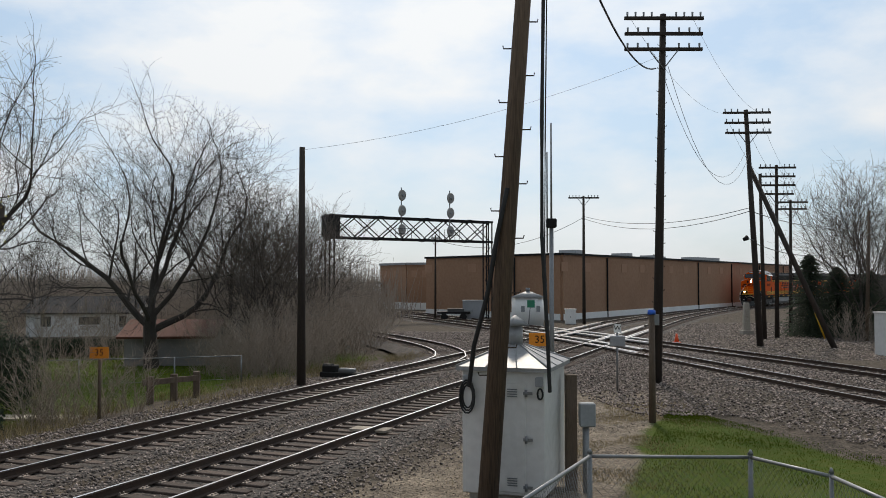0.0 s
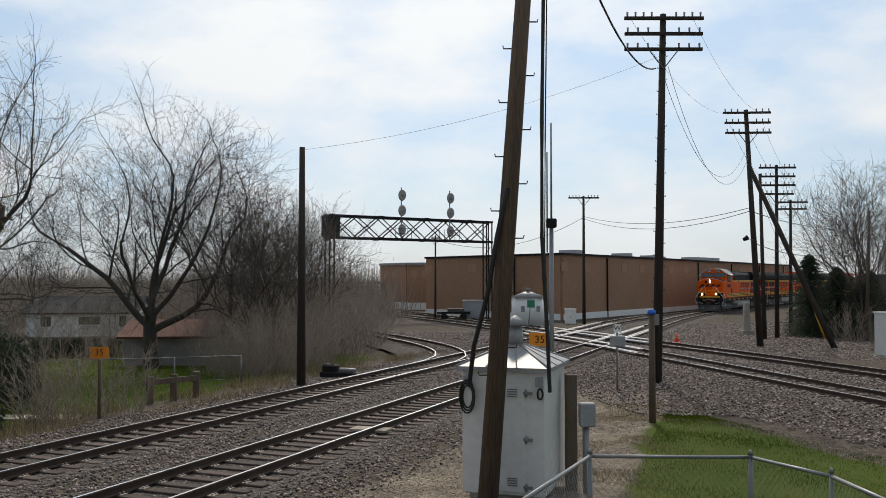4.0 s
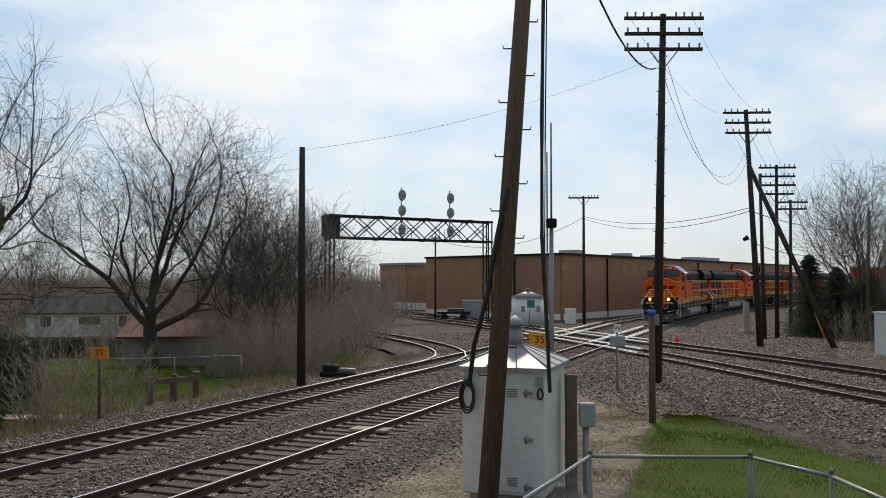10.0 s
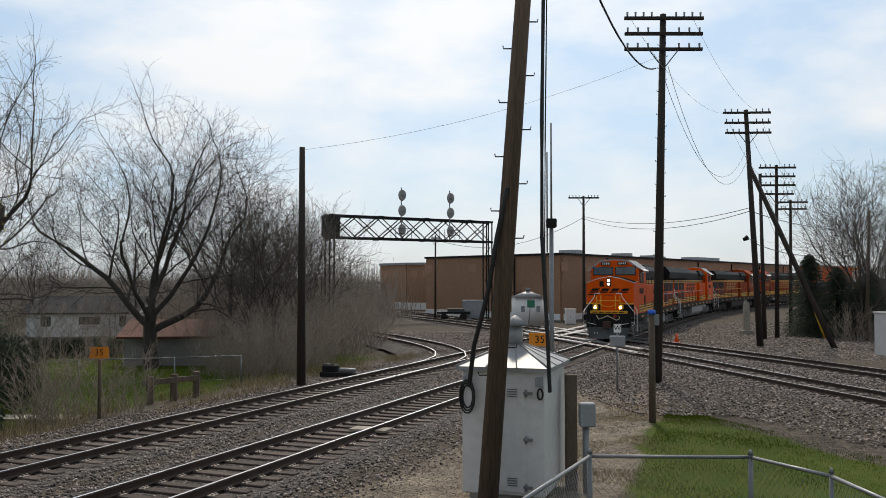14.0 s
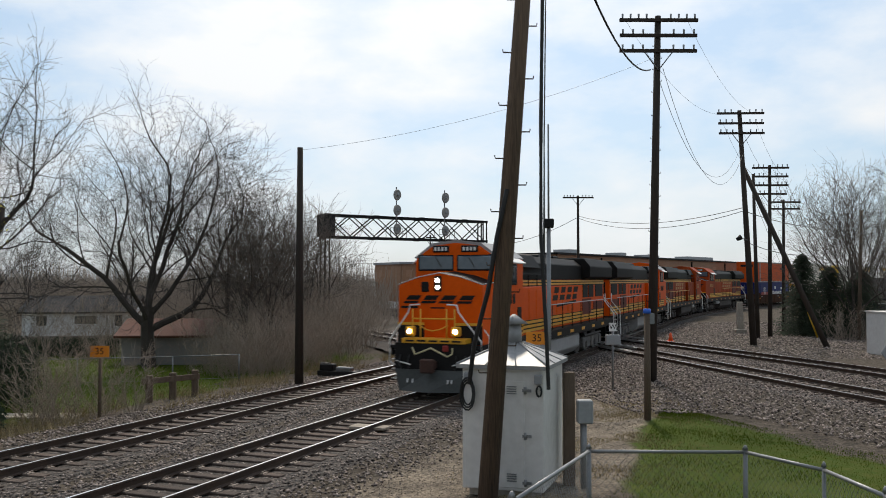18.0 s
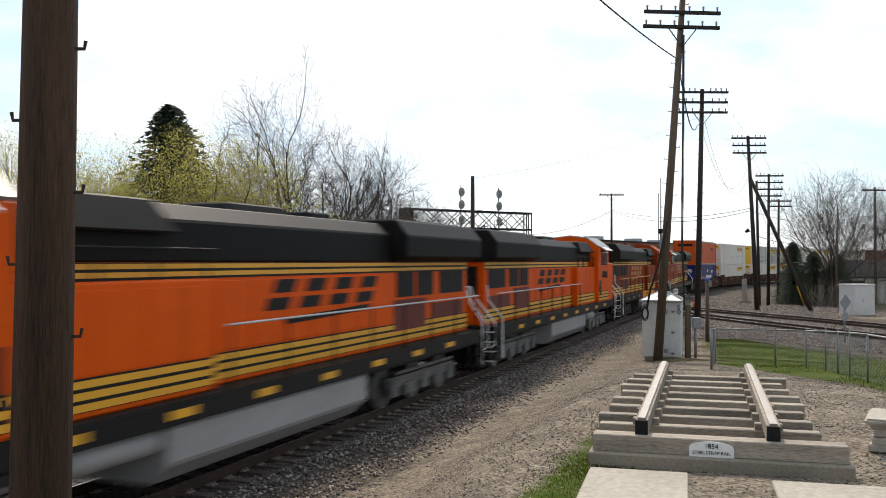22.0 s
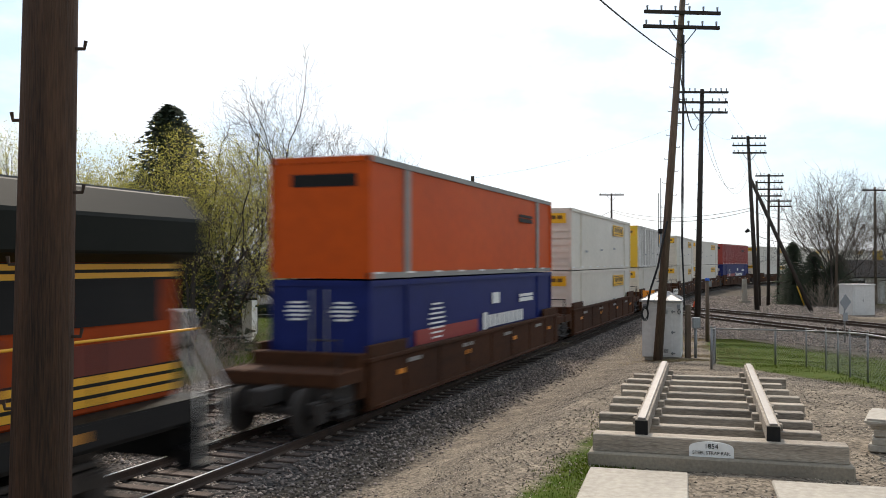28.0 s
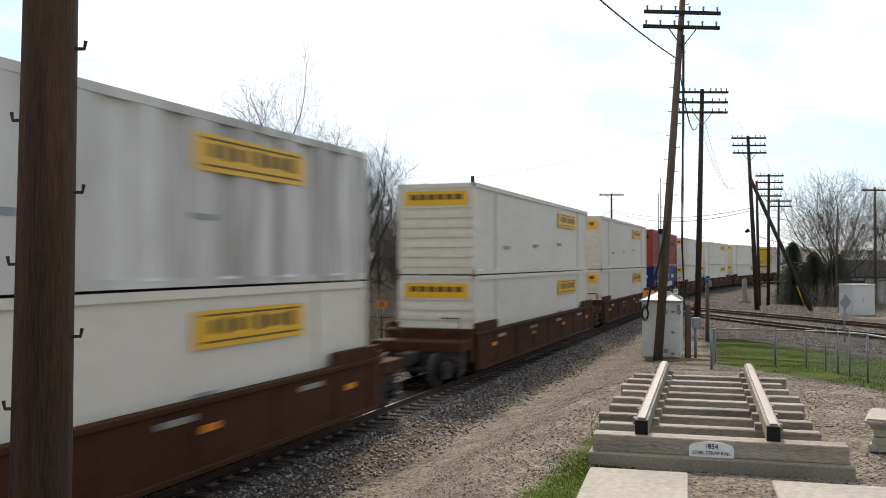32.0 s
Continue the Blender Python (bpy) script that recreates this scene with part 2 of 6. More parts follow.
def part(name, bm, material, parent, label=""):
    """One mesh object under a thing or a part."""
    mats = material if isinstance(material, (tuple, list)) else (material,)
    ob = new(name, mesh_of(name, bm, *mats))
    ob.parent = parent
    return tagged(ob, label)


def thing(name, label, category, place=None, group="", kind=""):
    ob = new(name)
    ob.empty_display_size = 0.2
    if place is not None:
        ob.matrix_basis = place
    return tagged(ob, label, category, group, kind)


def bar(name, parent, material, c, s, rz=0.0, rx=0.0, ry=0.0, bev=0.0, taper=1.0, label=""):
    bm = bmesh.new()
    box(bm, c, s, rz, rx, ry, 0, taper)
    if bev:
        bevel(bm, bev)
    return part(name, bm, material, parent, label)


def rod(name, parent, material, p0, p1, r0, r1=None, seg=10, label=""):
    bm = bmesh.new()
    tube(bm, p0, p1, r0, r1, seg)
    return part(name, bm, material, parent, label)


def text_mesh(name, words, size, material, parent, m):
    cu = bpy.data.curves.new(name, "FONT")
    cu.body, cu.size, cu.extrude, cu.align_x, cu.align_y = words, size, 0.002, "CENTER", "CENTER"
    tmp = bpy.data.objects.new(name, cu)
    scene.collection.objects.link(tmp)
    bpy.context.view_layer.update()
    me = bpy.data.meshes.new_from_object(tmp.evaluated_get(bpy.context.evaluated_depsgraph_get()))
    bpy.data.objects.remove(tmp)
    me.materials.clear()
    me.materials.append(material)
    ob = new(name, me)
    ob.parent, ob.matrix_basis = parent, m
    return ob


def ease(x, a, b):
    k = min(1.0, max(0.0, (x - a) / (b - a)))
    return k * k * (3 - 2 * k)


def ground_z(x, y):
    """The lie of the land: a rise towards the platform side, a dip behind the second track, flat beyond."""
    s, p = x * UX + y * UY, x * NX + y * NY
    up = 1.28 * min(1.0, max(0.0, (18.0 - s) / 19.0)) * ease(p, -7.2, -3.4) * (1.0 - 0.85 * ease(p, 1.2, 4.8))
    dip = -0.35 * ease(-p, 17.0, 21.0) * ease(60 - s, 0, 20)
    return up + dip
# ---- tracks ----
P_MAIN, P_SIDE = -10.6, -15.0
RAIL_Z = 0.23
BEND_S, BEND_R = 81.0, 250.0


def line_at(s, p0=P_MAIN):
    """Place and heading (from +y, clockwise) on the main line, s metres along it; it bends right past BEND_S."""
    if s < BEND_S:
        return sp(s, p0), ANG
    a = (s - BEND_S) / BEND_R
    c = sp(BEND_S, p0 + BEND_R)
    d = ANG + a
    return c + Vector((-math.cos(d), math.sin(d), 0)) * BEND_R, d


def smooth_line(pts, step=1.0):
    """A curve through a few places, as places a step apart."""
    pts = [Vector((*p, 0)) for p in pts]
    out = []
    for i in range(len(pts) - 1):
        a, b = pts[max(i - 1, 0)], pts[i]
        c, d = pts[i + 1], pts[min(i + 2, len(pts) - 1)]
        k = max(2, int((c - b).length / step))
        for j in range(k):
            t = j / k
            out.append(0.5 * (2 * b + (c - a) * t + (2 * a - 5 * b + 4 * c - d) * t * t + (3 * b - a - 3 * c + d) * t ** 3))
    return out + [pts[-1]]


def normals(line):
    out = []
    for i in range(len(line)):
        d = (line[min(i + 1, len(line) - 1)] - line[max(i - 1, 0)]).normalized()
        out.append(Vector((d.y, -d.x, 0)))
    return out


RAIL_FORM = ((-0.07, -0.17), (0.07, -0.17), (0.07, -0.155), (0.012, -0.13), (0.012, -0.045), (0.038, -0.03), (0.028, 0.0),
             (-0.028, 0.0), (-0.038, -0.03), (-0.012, -0.045), (-0.012, -0.13), (-0.07, -0.155))


def rail(line, off, z, parent):
    """A steel rail swept along a line, off metres to its right."""
    bm = bmesh.new()
    nn, rings = normals(line), []
    for p, n in zip(line, nn):
        rings.append([bm.verts.new(p + n * (off + x) + Vector((0, 0, z + h))) for x, h in RAIL_FORM])
    k = len(RAIL_FORM)
    for a, b in zip(rings, rings[1:]):
        for i in range(k):
            j = (i + 1) % k
            bm.faces.new((a[i], a[j], b[j], b[i])).material_index = 1 if i == 6 else 0
    return part("rail", bm, (M_RAIL, M_RAILTOP), parent, "rusty steel rail with a polished head")


def sleeper_mesh():
    bm = bmesh.new()
    box(bm, (0, 0, -0.09), (2.6, 0.23, 0.18))
    bevel(bm, 0.012)
    for x in (-0.755, 0.755):
        box(bm, (x, 0, 0.008), (0.34, 0.19, 0.018), mi=1)
        for dx, dy in ((-0.12, 0.05), (0.12, -0.05), (0.12, 0.05)):
            box(bm, (x + dx, dy, 0.03), (0.03, 0.03, 0.035), mi=1)
    return mesh_of("sleeper", bm, M_TIE, M_PLATE)


SLEEPER = sleeper_mesh()


def bed(name, line, half, top, label):
    """Ballast shoulders under a track."""
    bm = bmesh.new()
    nn, rows = normals(line), []
    rng = random.Random(len(line))
    prof = ((-half - 0.9, -0.12), (-half, top - 0.03), (-1.4, top - 0.025), (0, top - 0.035), (1.4, top - 0.025), (half, top - 0.03), (half + 0.9, -0.12))
    for p, n in zip(line, nn):
        rows.append([bm.verts.new(p + n * (x + rng.uniform(-0.06, 0.06)) + Vector((0, 0, h + rng.uniform(-0.012, 0.012)))) for x, h in prof])
    for a, b in zip(rows, rows[1:]):
        for i in range(len(prof) - 1):
            bm.faces.new((a[i], a[i + 1], b[i + 1], b[i]))
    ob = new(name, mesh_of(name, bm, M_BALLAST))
    return tagged(ob, label, "ballast", kind="structure")


def track(label, line, z=RAIL_Z, gap=0.55, near=300, half=1.75, skip=None):
    t = thing("railway_track", label, "railway track", kind="structure")
    rail(line, -0.755, z, t)
    rail(line, 0.755, z, t)
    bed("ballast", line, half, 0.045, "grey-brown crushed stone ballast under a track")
    acc, made, k = 0.0, 0, 0
    rest = bmesh.new()
    rng = random.Random(int(line[0].x * 10))
    for a, b in zip(line, line[1:]):
        d = (b - a)
        acc += d.length
        while acc >= gap:
            acc -= gap
            p = b - d.normalized() * acc
            if skip and skip(p):
                continue
            rz = -math.atan2(d.x, d.y) + rng.uniform(-0.012, 0.012)
            m = pose(p.x, p.y, z - 0.178, 0, 0, math.degrees(rz)) @ pose(rng.uniform(-0.04, 0.04), 0, rng.uniform(-0.006, 0.004))
            if made < near:
                o = new("sleeper", SLEEPER)
                o.parent, o.matrix_basis = t, m
                made += 1
            else:
                rest.from_mesh(SLEEPER)
                rest.verts.ensure_lookup_table()
                bmesh.ops.transform(rest, matrix=m, verts=rest.verts[-len(SLEEPER.vertices):])
    if len(rest.verts):
        part("far_sleepers", rest, (M_TIE, M_PLATE), t)
    else:
        rest.free()
    return t


MAIN = [line_at(s)[0] for s in range(-60, 82, 3)] + [line_at(s)[0] for s in range(84, 300, 4)]
track("main line track of rusty rails on wooden sleepers and stone ballast", MAIN, gap=0.55)
SIDE = [sp(s, P_SIDE) for s in range(-60, 70, 3)] + smooth_line([tuple(sp(70, P_SIDE)[:2]), tuple(sp(84, P_SIDE + 0.2)[:2]), tuple(sp(110, P_SIDE + 3)[:2]), tuple(sp(135, P_SIDE + 8)[:2])], 3)
track("second track beside the main line, rusty rails on sleepers", SIDE, gap=0.55, z=RAIL_Z - 0.004)
CROSS_A = smooth_line([(19.5, 6.0), (14.0, 28.7), (8.6, 54.0), (1.0, 80.0), (-8.1, 104.3), (-26.0, 150.0), (-60, 230)], 3)
CROSS_B = smooth_line([(25.0, 6.0), (17.7, 36.1), (11.4, 58.0), (3.2, 84.0), (-7.0, 112.0), (-24.0, 156.0), (-56, 234)], 3)
track("crossing line track running over the main line at a diamond", CROSS_A, z=RAIL_Z - 0.008, gap=0.6, near=120)
track("further crossing line track over the diamond", CROSS_B, z=RAIL_Z - 0.012, gap=0.6, near=120)
WYE = smooth_line([tuple(sp(22, P_SIDE)[:2]), tuple(sp(33, P_SIDE - 0.15)[:2]), (-0.2, 41.5), (0.3, 47.0), (-1.6, 55.0), (-6.5, 66.0), (-14.0, 78.0), (-26.0, 92.0)], 2)
track("connecting curve track that leaves the second track by a switch", WYE, z=RAIL_Z - 0.016, gap=0.6, near=90, skip=lambda p: p.x * NX + p.y * NY > P_SIDE - 1.6 and p.y < 41)


def diamond():
    """The crossing itself: heavy bright castings along the rails where the lines meet."""
    t = thing("crossing_diamond", "bright worn steel castings of the track crossing", "railway crossing", kind="structure")

    def strip(line, off, z, keep):
        pts = [(p + n * off) for p, n in zip(line, normals(line))]
        bm, last = bmesh.new(), None
        dense = []
        for a, b in zip(pts, pts[1:]):
            k = max(1, int((b - a).length / 0.5))
            dense += [a.lerp(b, i / k) for i in range(k)]
        for a, b in zip(dense, dense[1:]):
            if not keep(a):
                last = None
                continue
            d = (b - a).normalized()
            n = Vector((d.y, -d.x, 0)) * 0.055
            ring = [bm.verts.new(a + n * sx + Vector((0, 0, z + h))) for sx, h in ((-1, -0.09), (-1, 0), (1, 0), (1, -0.09))]
            if last:
                for i in range(3):
                    bm.faces.new((last[i], last[i + 1], ring[i + 1], ring[i]))
            last = ring
        if len(bm.faces):
            part("casting", bm, M_RAILTOP, t)
        else:
            bm.free()
    near_main = lambda p: P_SIDE - 3.2 < p.x * NX + p.y * NY < P_MAIN + 3.2
    z = RAIL_Z + 0.004
    for line in (CROSS_A, CROSS_B):
        for off in (-0.755, 0.755, -0.5, 0.5):
            strip(line, off, z, near_main)
            z += 0.0012
    for line, lo, hi in ((MAIN, 53, 73), (SIDE, 58, 78)):
        for off in (-0.755, 0.755, -0.5, 0.5):
            strip(line, off, z, lambda p: lo < p.x * UX + p.y * UY < hi)
            z += 0.0012


diamond()

# ---- ground ----
def ground():
    """One sheet to the horizon; fine near the tracks. Two masks name where turf and pale gravel lie."""
    def axis(lo, hi, fine, far):
        v = list(np.arange(lo, hi + fine, fine))
        a, st = hi + fine, fine
        while a < far:
            v.append(a)
            st *= 1.35
            a += st
        a, st = lo - fine, fine
        while a > -far:
            v.insert(0, a)
            st *= 1.35
            a -= st
        return v
    xs, ys = axis(-30, 30, 0.6, 2600), axis(-26, 60, 0.6, 2600)
    verts, turf, pale = [], [], []
    for y in ys:
        for x in xs:
            s, p = x * UX + y * UY, x * NX + y * NY
            n1 = noise.noise((x * 0.25, y * 0.25, 1.0))
            n2 = noise.noise((x * 0.9, y * 0.9, 5.0))
            z = ground_z(x, y) + 0.03 * n2 * ease(abs(p + 12.8), 6.5, 9) - 0.02
            if max(abs(x), abs(y)) > 160:
                z -= 0.3
            verts.append((x, y, z))
            w = n1 * 1.6 + n2 * 0.7
            g = 0.0
            # lawn on the platform side, from the fence to the crossing line
            xl, xr = max(1.9, 3.5 + (y - 17.4) * 0.32), 9.8 - (y - 20) * 0.36
            g = max(g, ease(x + w * 0.7, xl - 0.5, xl + 0.8) * ease(xr - x + w * 0.6, 0, 1.4) * ease(27.0 - y + w, 0, 2.0) * ease(y, -30, -20))
            g = max(g, 0.8 * ease(p + w * 0.3, -3.4, -2.8) * ease(-p - w * 0.3, 2.0, 2.6) * ease(-s, 3, 5) * ease(s + 13, 0, 3))
            # lawns behind the second track
            g = max(g, ease(-p + w, 20.5, 22.5) * ease(47 - s + w, 0, 4))
            # turf to the horizon
            g = max(g, ease(math.hypot(x, y), 120, 170) * 0.5)
            # grass by the far poles
            g = max(g, 0.75 * ease(p + w, 4.0, 6.0) * ease(s + w * 2, 60, 63) * ease(74 - s, 0, 4))
            turf.append(g)
            k = ease(p + 0.5 * w, -8.0, -6.8) * ease(6.4 - p + w, 0, 1.5) * ease(34 - s, 0, 4)
            k *= ease(xl + 0.6 - x + w * 0.4, 0, 1.2)
            k = max(k, 0.8 * ease(p, 3, 6) * ease(s, 44, 50) * ease(84 - s, 0, 8))
            pale.append(k)
    nx = len(xs)
    faces = [(j * nx + i, j * nx + i + 1, (j + 1) * nx + i + 1, (j + 1) * nx + i) for j in range(len(ys) - 1) for i in range(nx - 1)]
    me = bpy.data.meshes.new("ground")
    me.from_pydata(verts, [], faces)
    for nm, data in (("turf", turf), ("pale", pale)):
        a = me.attributes.new(nm, "FLOAT", "POINT")
        a.data.foreach_set("value", data)
    m = bpy.data.materials.new("ground_soil_and_turf")
    m.use_nodes = True
    n, l = m.node_tree.nodes, m.node_tree.links
    b = n["Principled BSDF"]
    b.inputs["Roughness"].default_value = 0.95
    b.inputs["Specular IOR Level"].default_value = 0.08
    co = n.new("ShaderNodeTexCoord")

    def tone(sc, c1, c2, lo=0.35, hi=0.65):
        t = n.new("ShaderNodeTexNoise")
        t.inputs["Scale"].default_value, t.inputs["Detail"].default_value, t.inputs["Roughness"].default_value = sc, 8, 0.65
        l.new(co.outputs["Object"], t.inputs["Vector"])
        r = n.new("ShaderNodeValToRGB")
        r.color_ramp.elements[0].position, r.color_ramp.elements[1].position = lo, hi
        r.color_ramp.elements[0].color, r.color_ramp.elements[1].color = (*c1, 1), (*c2, 1)
        l.new(t.outputs["Fac"], r.inputs["Fac"])
        return r.outputs["Color"], t.outputs["Fac"]
    soil, f1 = tone(2.2, (0.046, 0.038, 0.030), (0.10, 0.083, 0.066))
    dirt, f2 = tone(1.1, (0.205, 0.17, 0.13), (0.105, 0.087, 0.069))
    grass, f3 = tone(3.0, (0.032, 0.066, 0.004), (0.072, 0.078, 0.013), 0.3, 0.72)
    straw, f4 = tone(9.0, (0.0, 0.0, 0.0), (1, 1, 1), 0.52, 0.62)

    def blend(fac, a, c):
        x = n.new("ShaderNodeMix")
        x.data_type = "RGBA"
        l.new(fac, x.inputs["Factor"]), l.new(a, x.inputs["A"]), l.new(c, x.inputs["B"])
        return x.outputs["Result"]

    def mask(nm):
        a = n.new("ShaderNodeAttribute")
        a.attribute_name = nm
        t = n.new("ShaderNodeTexNoise")
        t.inputs["Scale"].default_value, t.inputs["Detail"].default_value = 4.0, 6
        l.new(co.outputs["Object"], t.inputs["Vector"])
        ad = n.new("ShaderNodeMath")
        ad.operation = "MULTIPLY_ADD"
        ad.inputs[1].default_value = 2.2
        l.new(a.outputs["Fac"], ad.inputs[0])
        su = n.new("ShaderNodeMath")
        su.operation = "SUBTRACT"
        l.new(ad.outputs[0], su.inputs[0]), l.new(t.outputs["Fac"], su.inputs[1])
        ad.inputs[2].default_value = -0.1
        r = n.new("ShaderNodeMapRange")
        r.inputs["From Min"].default_value, r.inputs["From Max"].default_value = 0.0, 0.6
        l.new(su.outputs[0], r.inputs["Value"])
        return r.outputs["Result"]
    # small stones, light and dark, over soil and dirt
    vo = n.new("ShaderNodeTexVoronoi")
    vo.inputs["Scale"].default_value = 22.0
    l.new(co.outputs["Object"], vo.inputs["Vector"])
    sep = n.new("ShaderNodeSeparateColor")
    l.new(vo.outputs["Color"], sep.inputs["Color"])
    mr = n.new("ShaderNodeMapRange")
    mr.inputs["To Min"].default_value, mr.inputs["To Max"].default_value = 0.45, 1.7
    l.new(sep.outputs["Red"], mr.inputs["Value"])
    sc = n.new("ShaderNodeVectorMath")
    sc.operation = "SCALE"
    l.new(blend(mask("pale"), soil, dirt), sc.inputs[0])
    l.new(mr.outputs["Result"], sc.inputs["Scale"])
    c = sc.outputs["Vector"]
    c = blend(mask("turf"), c, grass)
    l.new(c, b.inputs["Base Color"])
    bp = n.new("ShaderNodeBump")
    bp.inputs["Strength"].default_value, bp.inputs["Distance"].default_value = 0.8, 0.03
    t = n.new("ShaderNodeTexNoise")
    t.inputs["Scale"].default_value, t.inputs["Detail"].default_value = 14, 8
    l.new(co.outputs["Object"], t.inputs["Vector"])
    l.new(t.outputs["Fac"], bp.inputs["Height"])
    l.new(bp.outputs["Normal"], b.inputs["Normal"])
    me.materials.append(m)
    for poly in me.polygons:
        poly.use_smooth = True
    return tagged(new("ground", me), "brown soil and gravel ground with patches of spring turf", "ground", kind="structure")


ground()
# ---- building, shed, poles ----
M_BRICK = mat("brown_brick", (0.28, 0.158, 0.093), (0.355, 0.208, 0.127), 0.9, scale=0.6, bump=0.3, bscale=8)
M_BRICK_PATCH = mat("brick_panel", (0.40, 0.235, 0.15), (0.34, 0.195, 0.12), 0.9, scale=0.8, bump=0.3, bscale=8)


def wall_run(parent, a, b, z0, z1, material, thick=0.4, name="wall"):
    a, b = Vector((*a, 0)), Vector((*b, 0))
    d = b - a
    bm = bmesh.new()
    box(bm, (0, 0, (z0 + z1) / 2), (d.length, thick, z1 - z0))
    o = part(name, bm, material, parent)
    o.matrix_basis = Matrix.Translation((a + b) / 2) @ Matrix.Rotation(math.atan2(d.y, d.x), 4, "Z")
    return o


def brick_building():
    t = thing("brick_warehouse", "long brown brick warehouse with a flat dark-edged roof", "building")
    n0, r0, l0, k0 = (11.4, 88.0), (60.0, 158.0), (-1.9, 104.0), (30, 190)
    top = 6.35
    w1 = wall_run(t, n0, r0, -0.3, top, M_BRICK)
    w2 = wall_run(t, l0, n0, -0.3, top, M_BRICK)
    back = wall_run(t, l0, k0, -0.3, top, M_BRICK)
    wall_run(t, k0, r0, -0.3, top, M_BRICK)
    for w, length in ((w1, (Vector(r0) - Vector(n0)).length), (w2, (Vector(l0) - Vector(n0)).length)):
        bar("coping", w, M_BLACK, (0, -0.02, top + 0.09), (length + 0.3, 0.7, 0.2))
        bar("plinth", w, M_WHITE, (0, -0.24, 0.15), (length, 0.12, 0.9))
        k = max(1, int(length / 13.5))
        for i in range(k):
            x = -length / 2 + (i + 0.7) * length / k
            bar("downpipe", w, M_BLACK, (x, -0.3, 3.1), (0.13, 0.14, 6.2))
            for j in (0.32, 0.68):
                bar("blind_window", w, M_BRICK_PATCH, (x - j * length / k, -0.21, 5.2), (1.3, 0.05, 0.9))
    bm = bmesh.new()
    vs = [bm.verts.new((*p, top - 0.1)) for p in (l0, n0, r0, k0)]
    bm.faces.new(vs)
    vs2 = [bm.verts.new((*p, top - 0.3)) for p in (l0, n0, r0, k0)]
    bm.faces.new(vs2)
    for i in range(4):
        bm.faces.new((vs[i], vs[(i + 1) % 4], vs2[(i + 1) % 4], vs2[i]))
    part("roof", bm, M_GREYPAINT, t)
    for x, y, w in ((22, 112, 1.4), (28, 122, 2.6), (30, 128, 1.5), (38, 134, 9.0), (40, 146, 12.0), (14, 100, 1.5)):
        bar("roof_unit", t, M_GREYPAINT, (x, y, top + 0.4), (w, 2.2, 0.9), rz=0.9, bev=0.03)
    u = thing("brick_annex", "lower brick annex with a green-grey roof edge", "building")
    a, b, c = (-8.8, 127.0), (-4.9, 120.0), (-0.9, 119.0)
    for p, q in ((a, b), (b, c)):
        w = wall_run(u, p, q, -0.3, 5.9, M_BRICK)
        length = (Vector(q) - Vector(p)).length
        bar("coping", w, M_GREYPAINT, (0, 0, 6.05), (length + 0.2, 0.8, 0.3))
        bar("plinth", w, M_WHITE, (0, -0.24, 0.3), (length, 0.12, 1.2))
        for j in (0.25, 0.6):
            bar("blind_window", w, M_BRICK_PATCH, ((j - 0.5) * length, -0.21, 4.7), (0.8, 0.05, 0.9))
    wall_run(u, c, (3, 140), -0.3, 5.9, M_BRICK)
    wall_run(u, a, (-3, 142), -0.3, 5.9, M_BRICK)
    bm = bmesh.new()
    bm.faces.new([bm.verts.new((*p, 5.85)) for p in (a, b, c, (3, 140), (-3, 142))])
    part("roof", bm, M_GREYPAINT, u)
    v = thing("white_outbuilding", "small white outbuilding beside the tracks", "building", pose(-9.6, 126, 0))
    bar("wall", v, M_WHITE, (0, 0, 1.6), (1.6, 3, 3.4), bev=0.02)
    bar("roof", v, M_GREYPAINT, (0, 0, 3.4), (1.8, 3.2, 0.15))


brick_building()


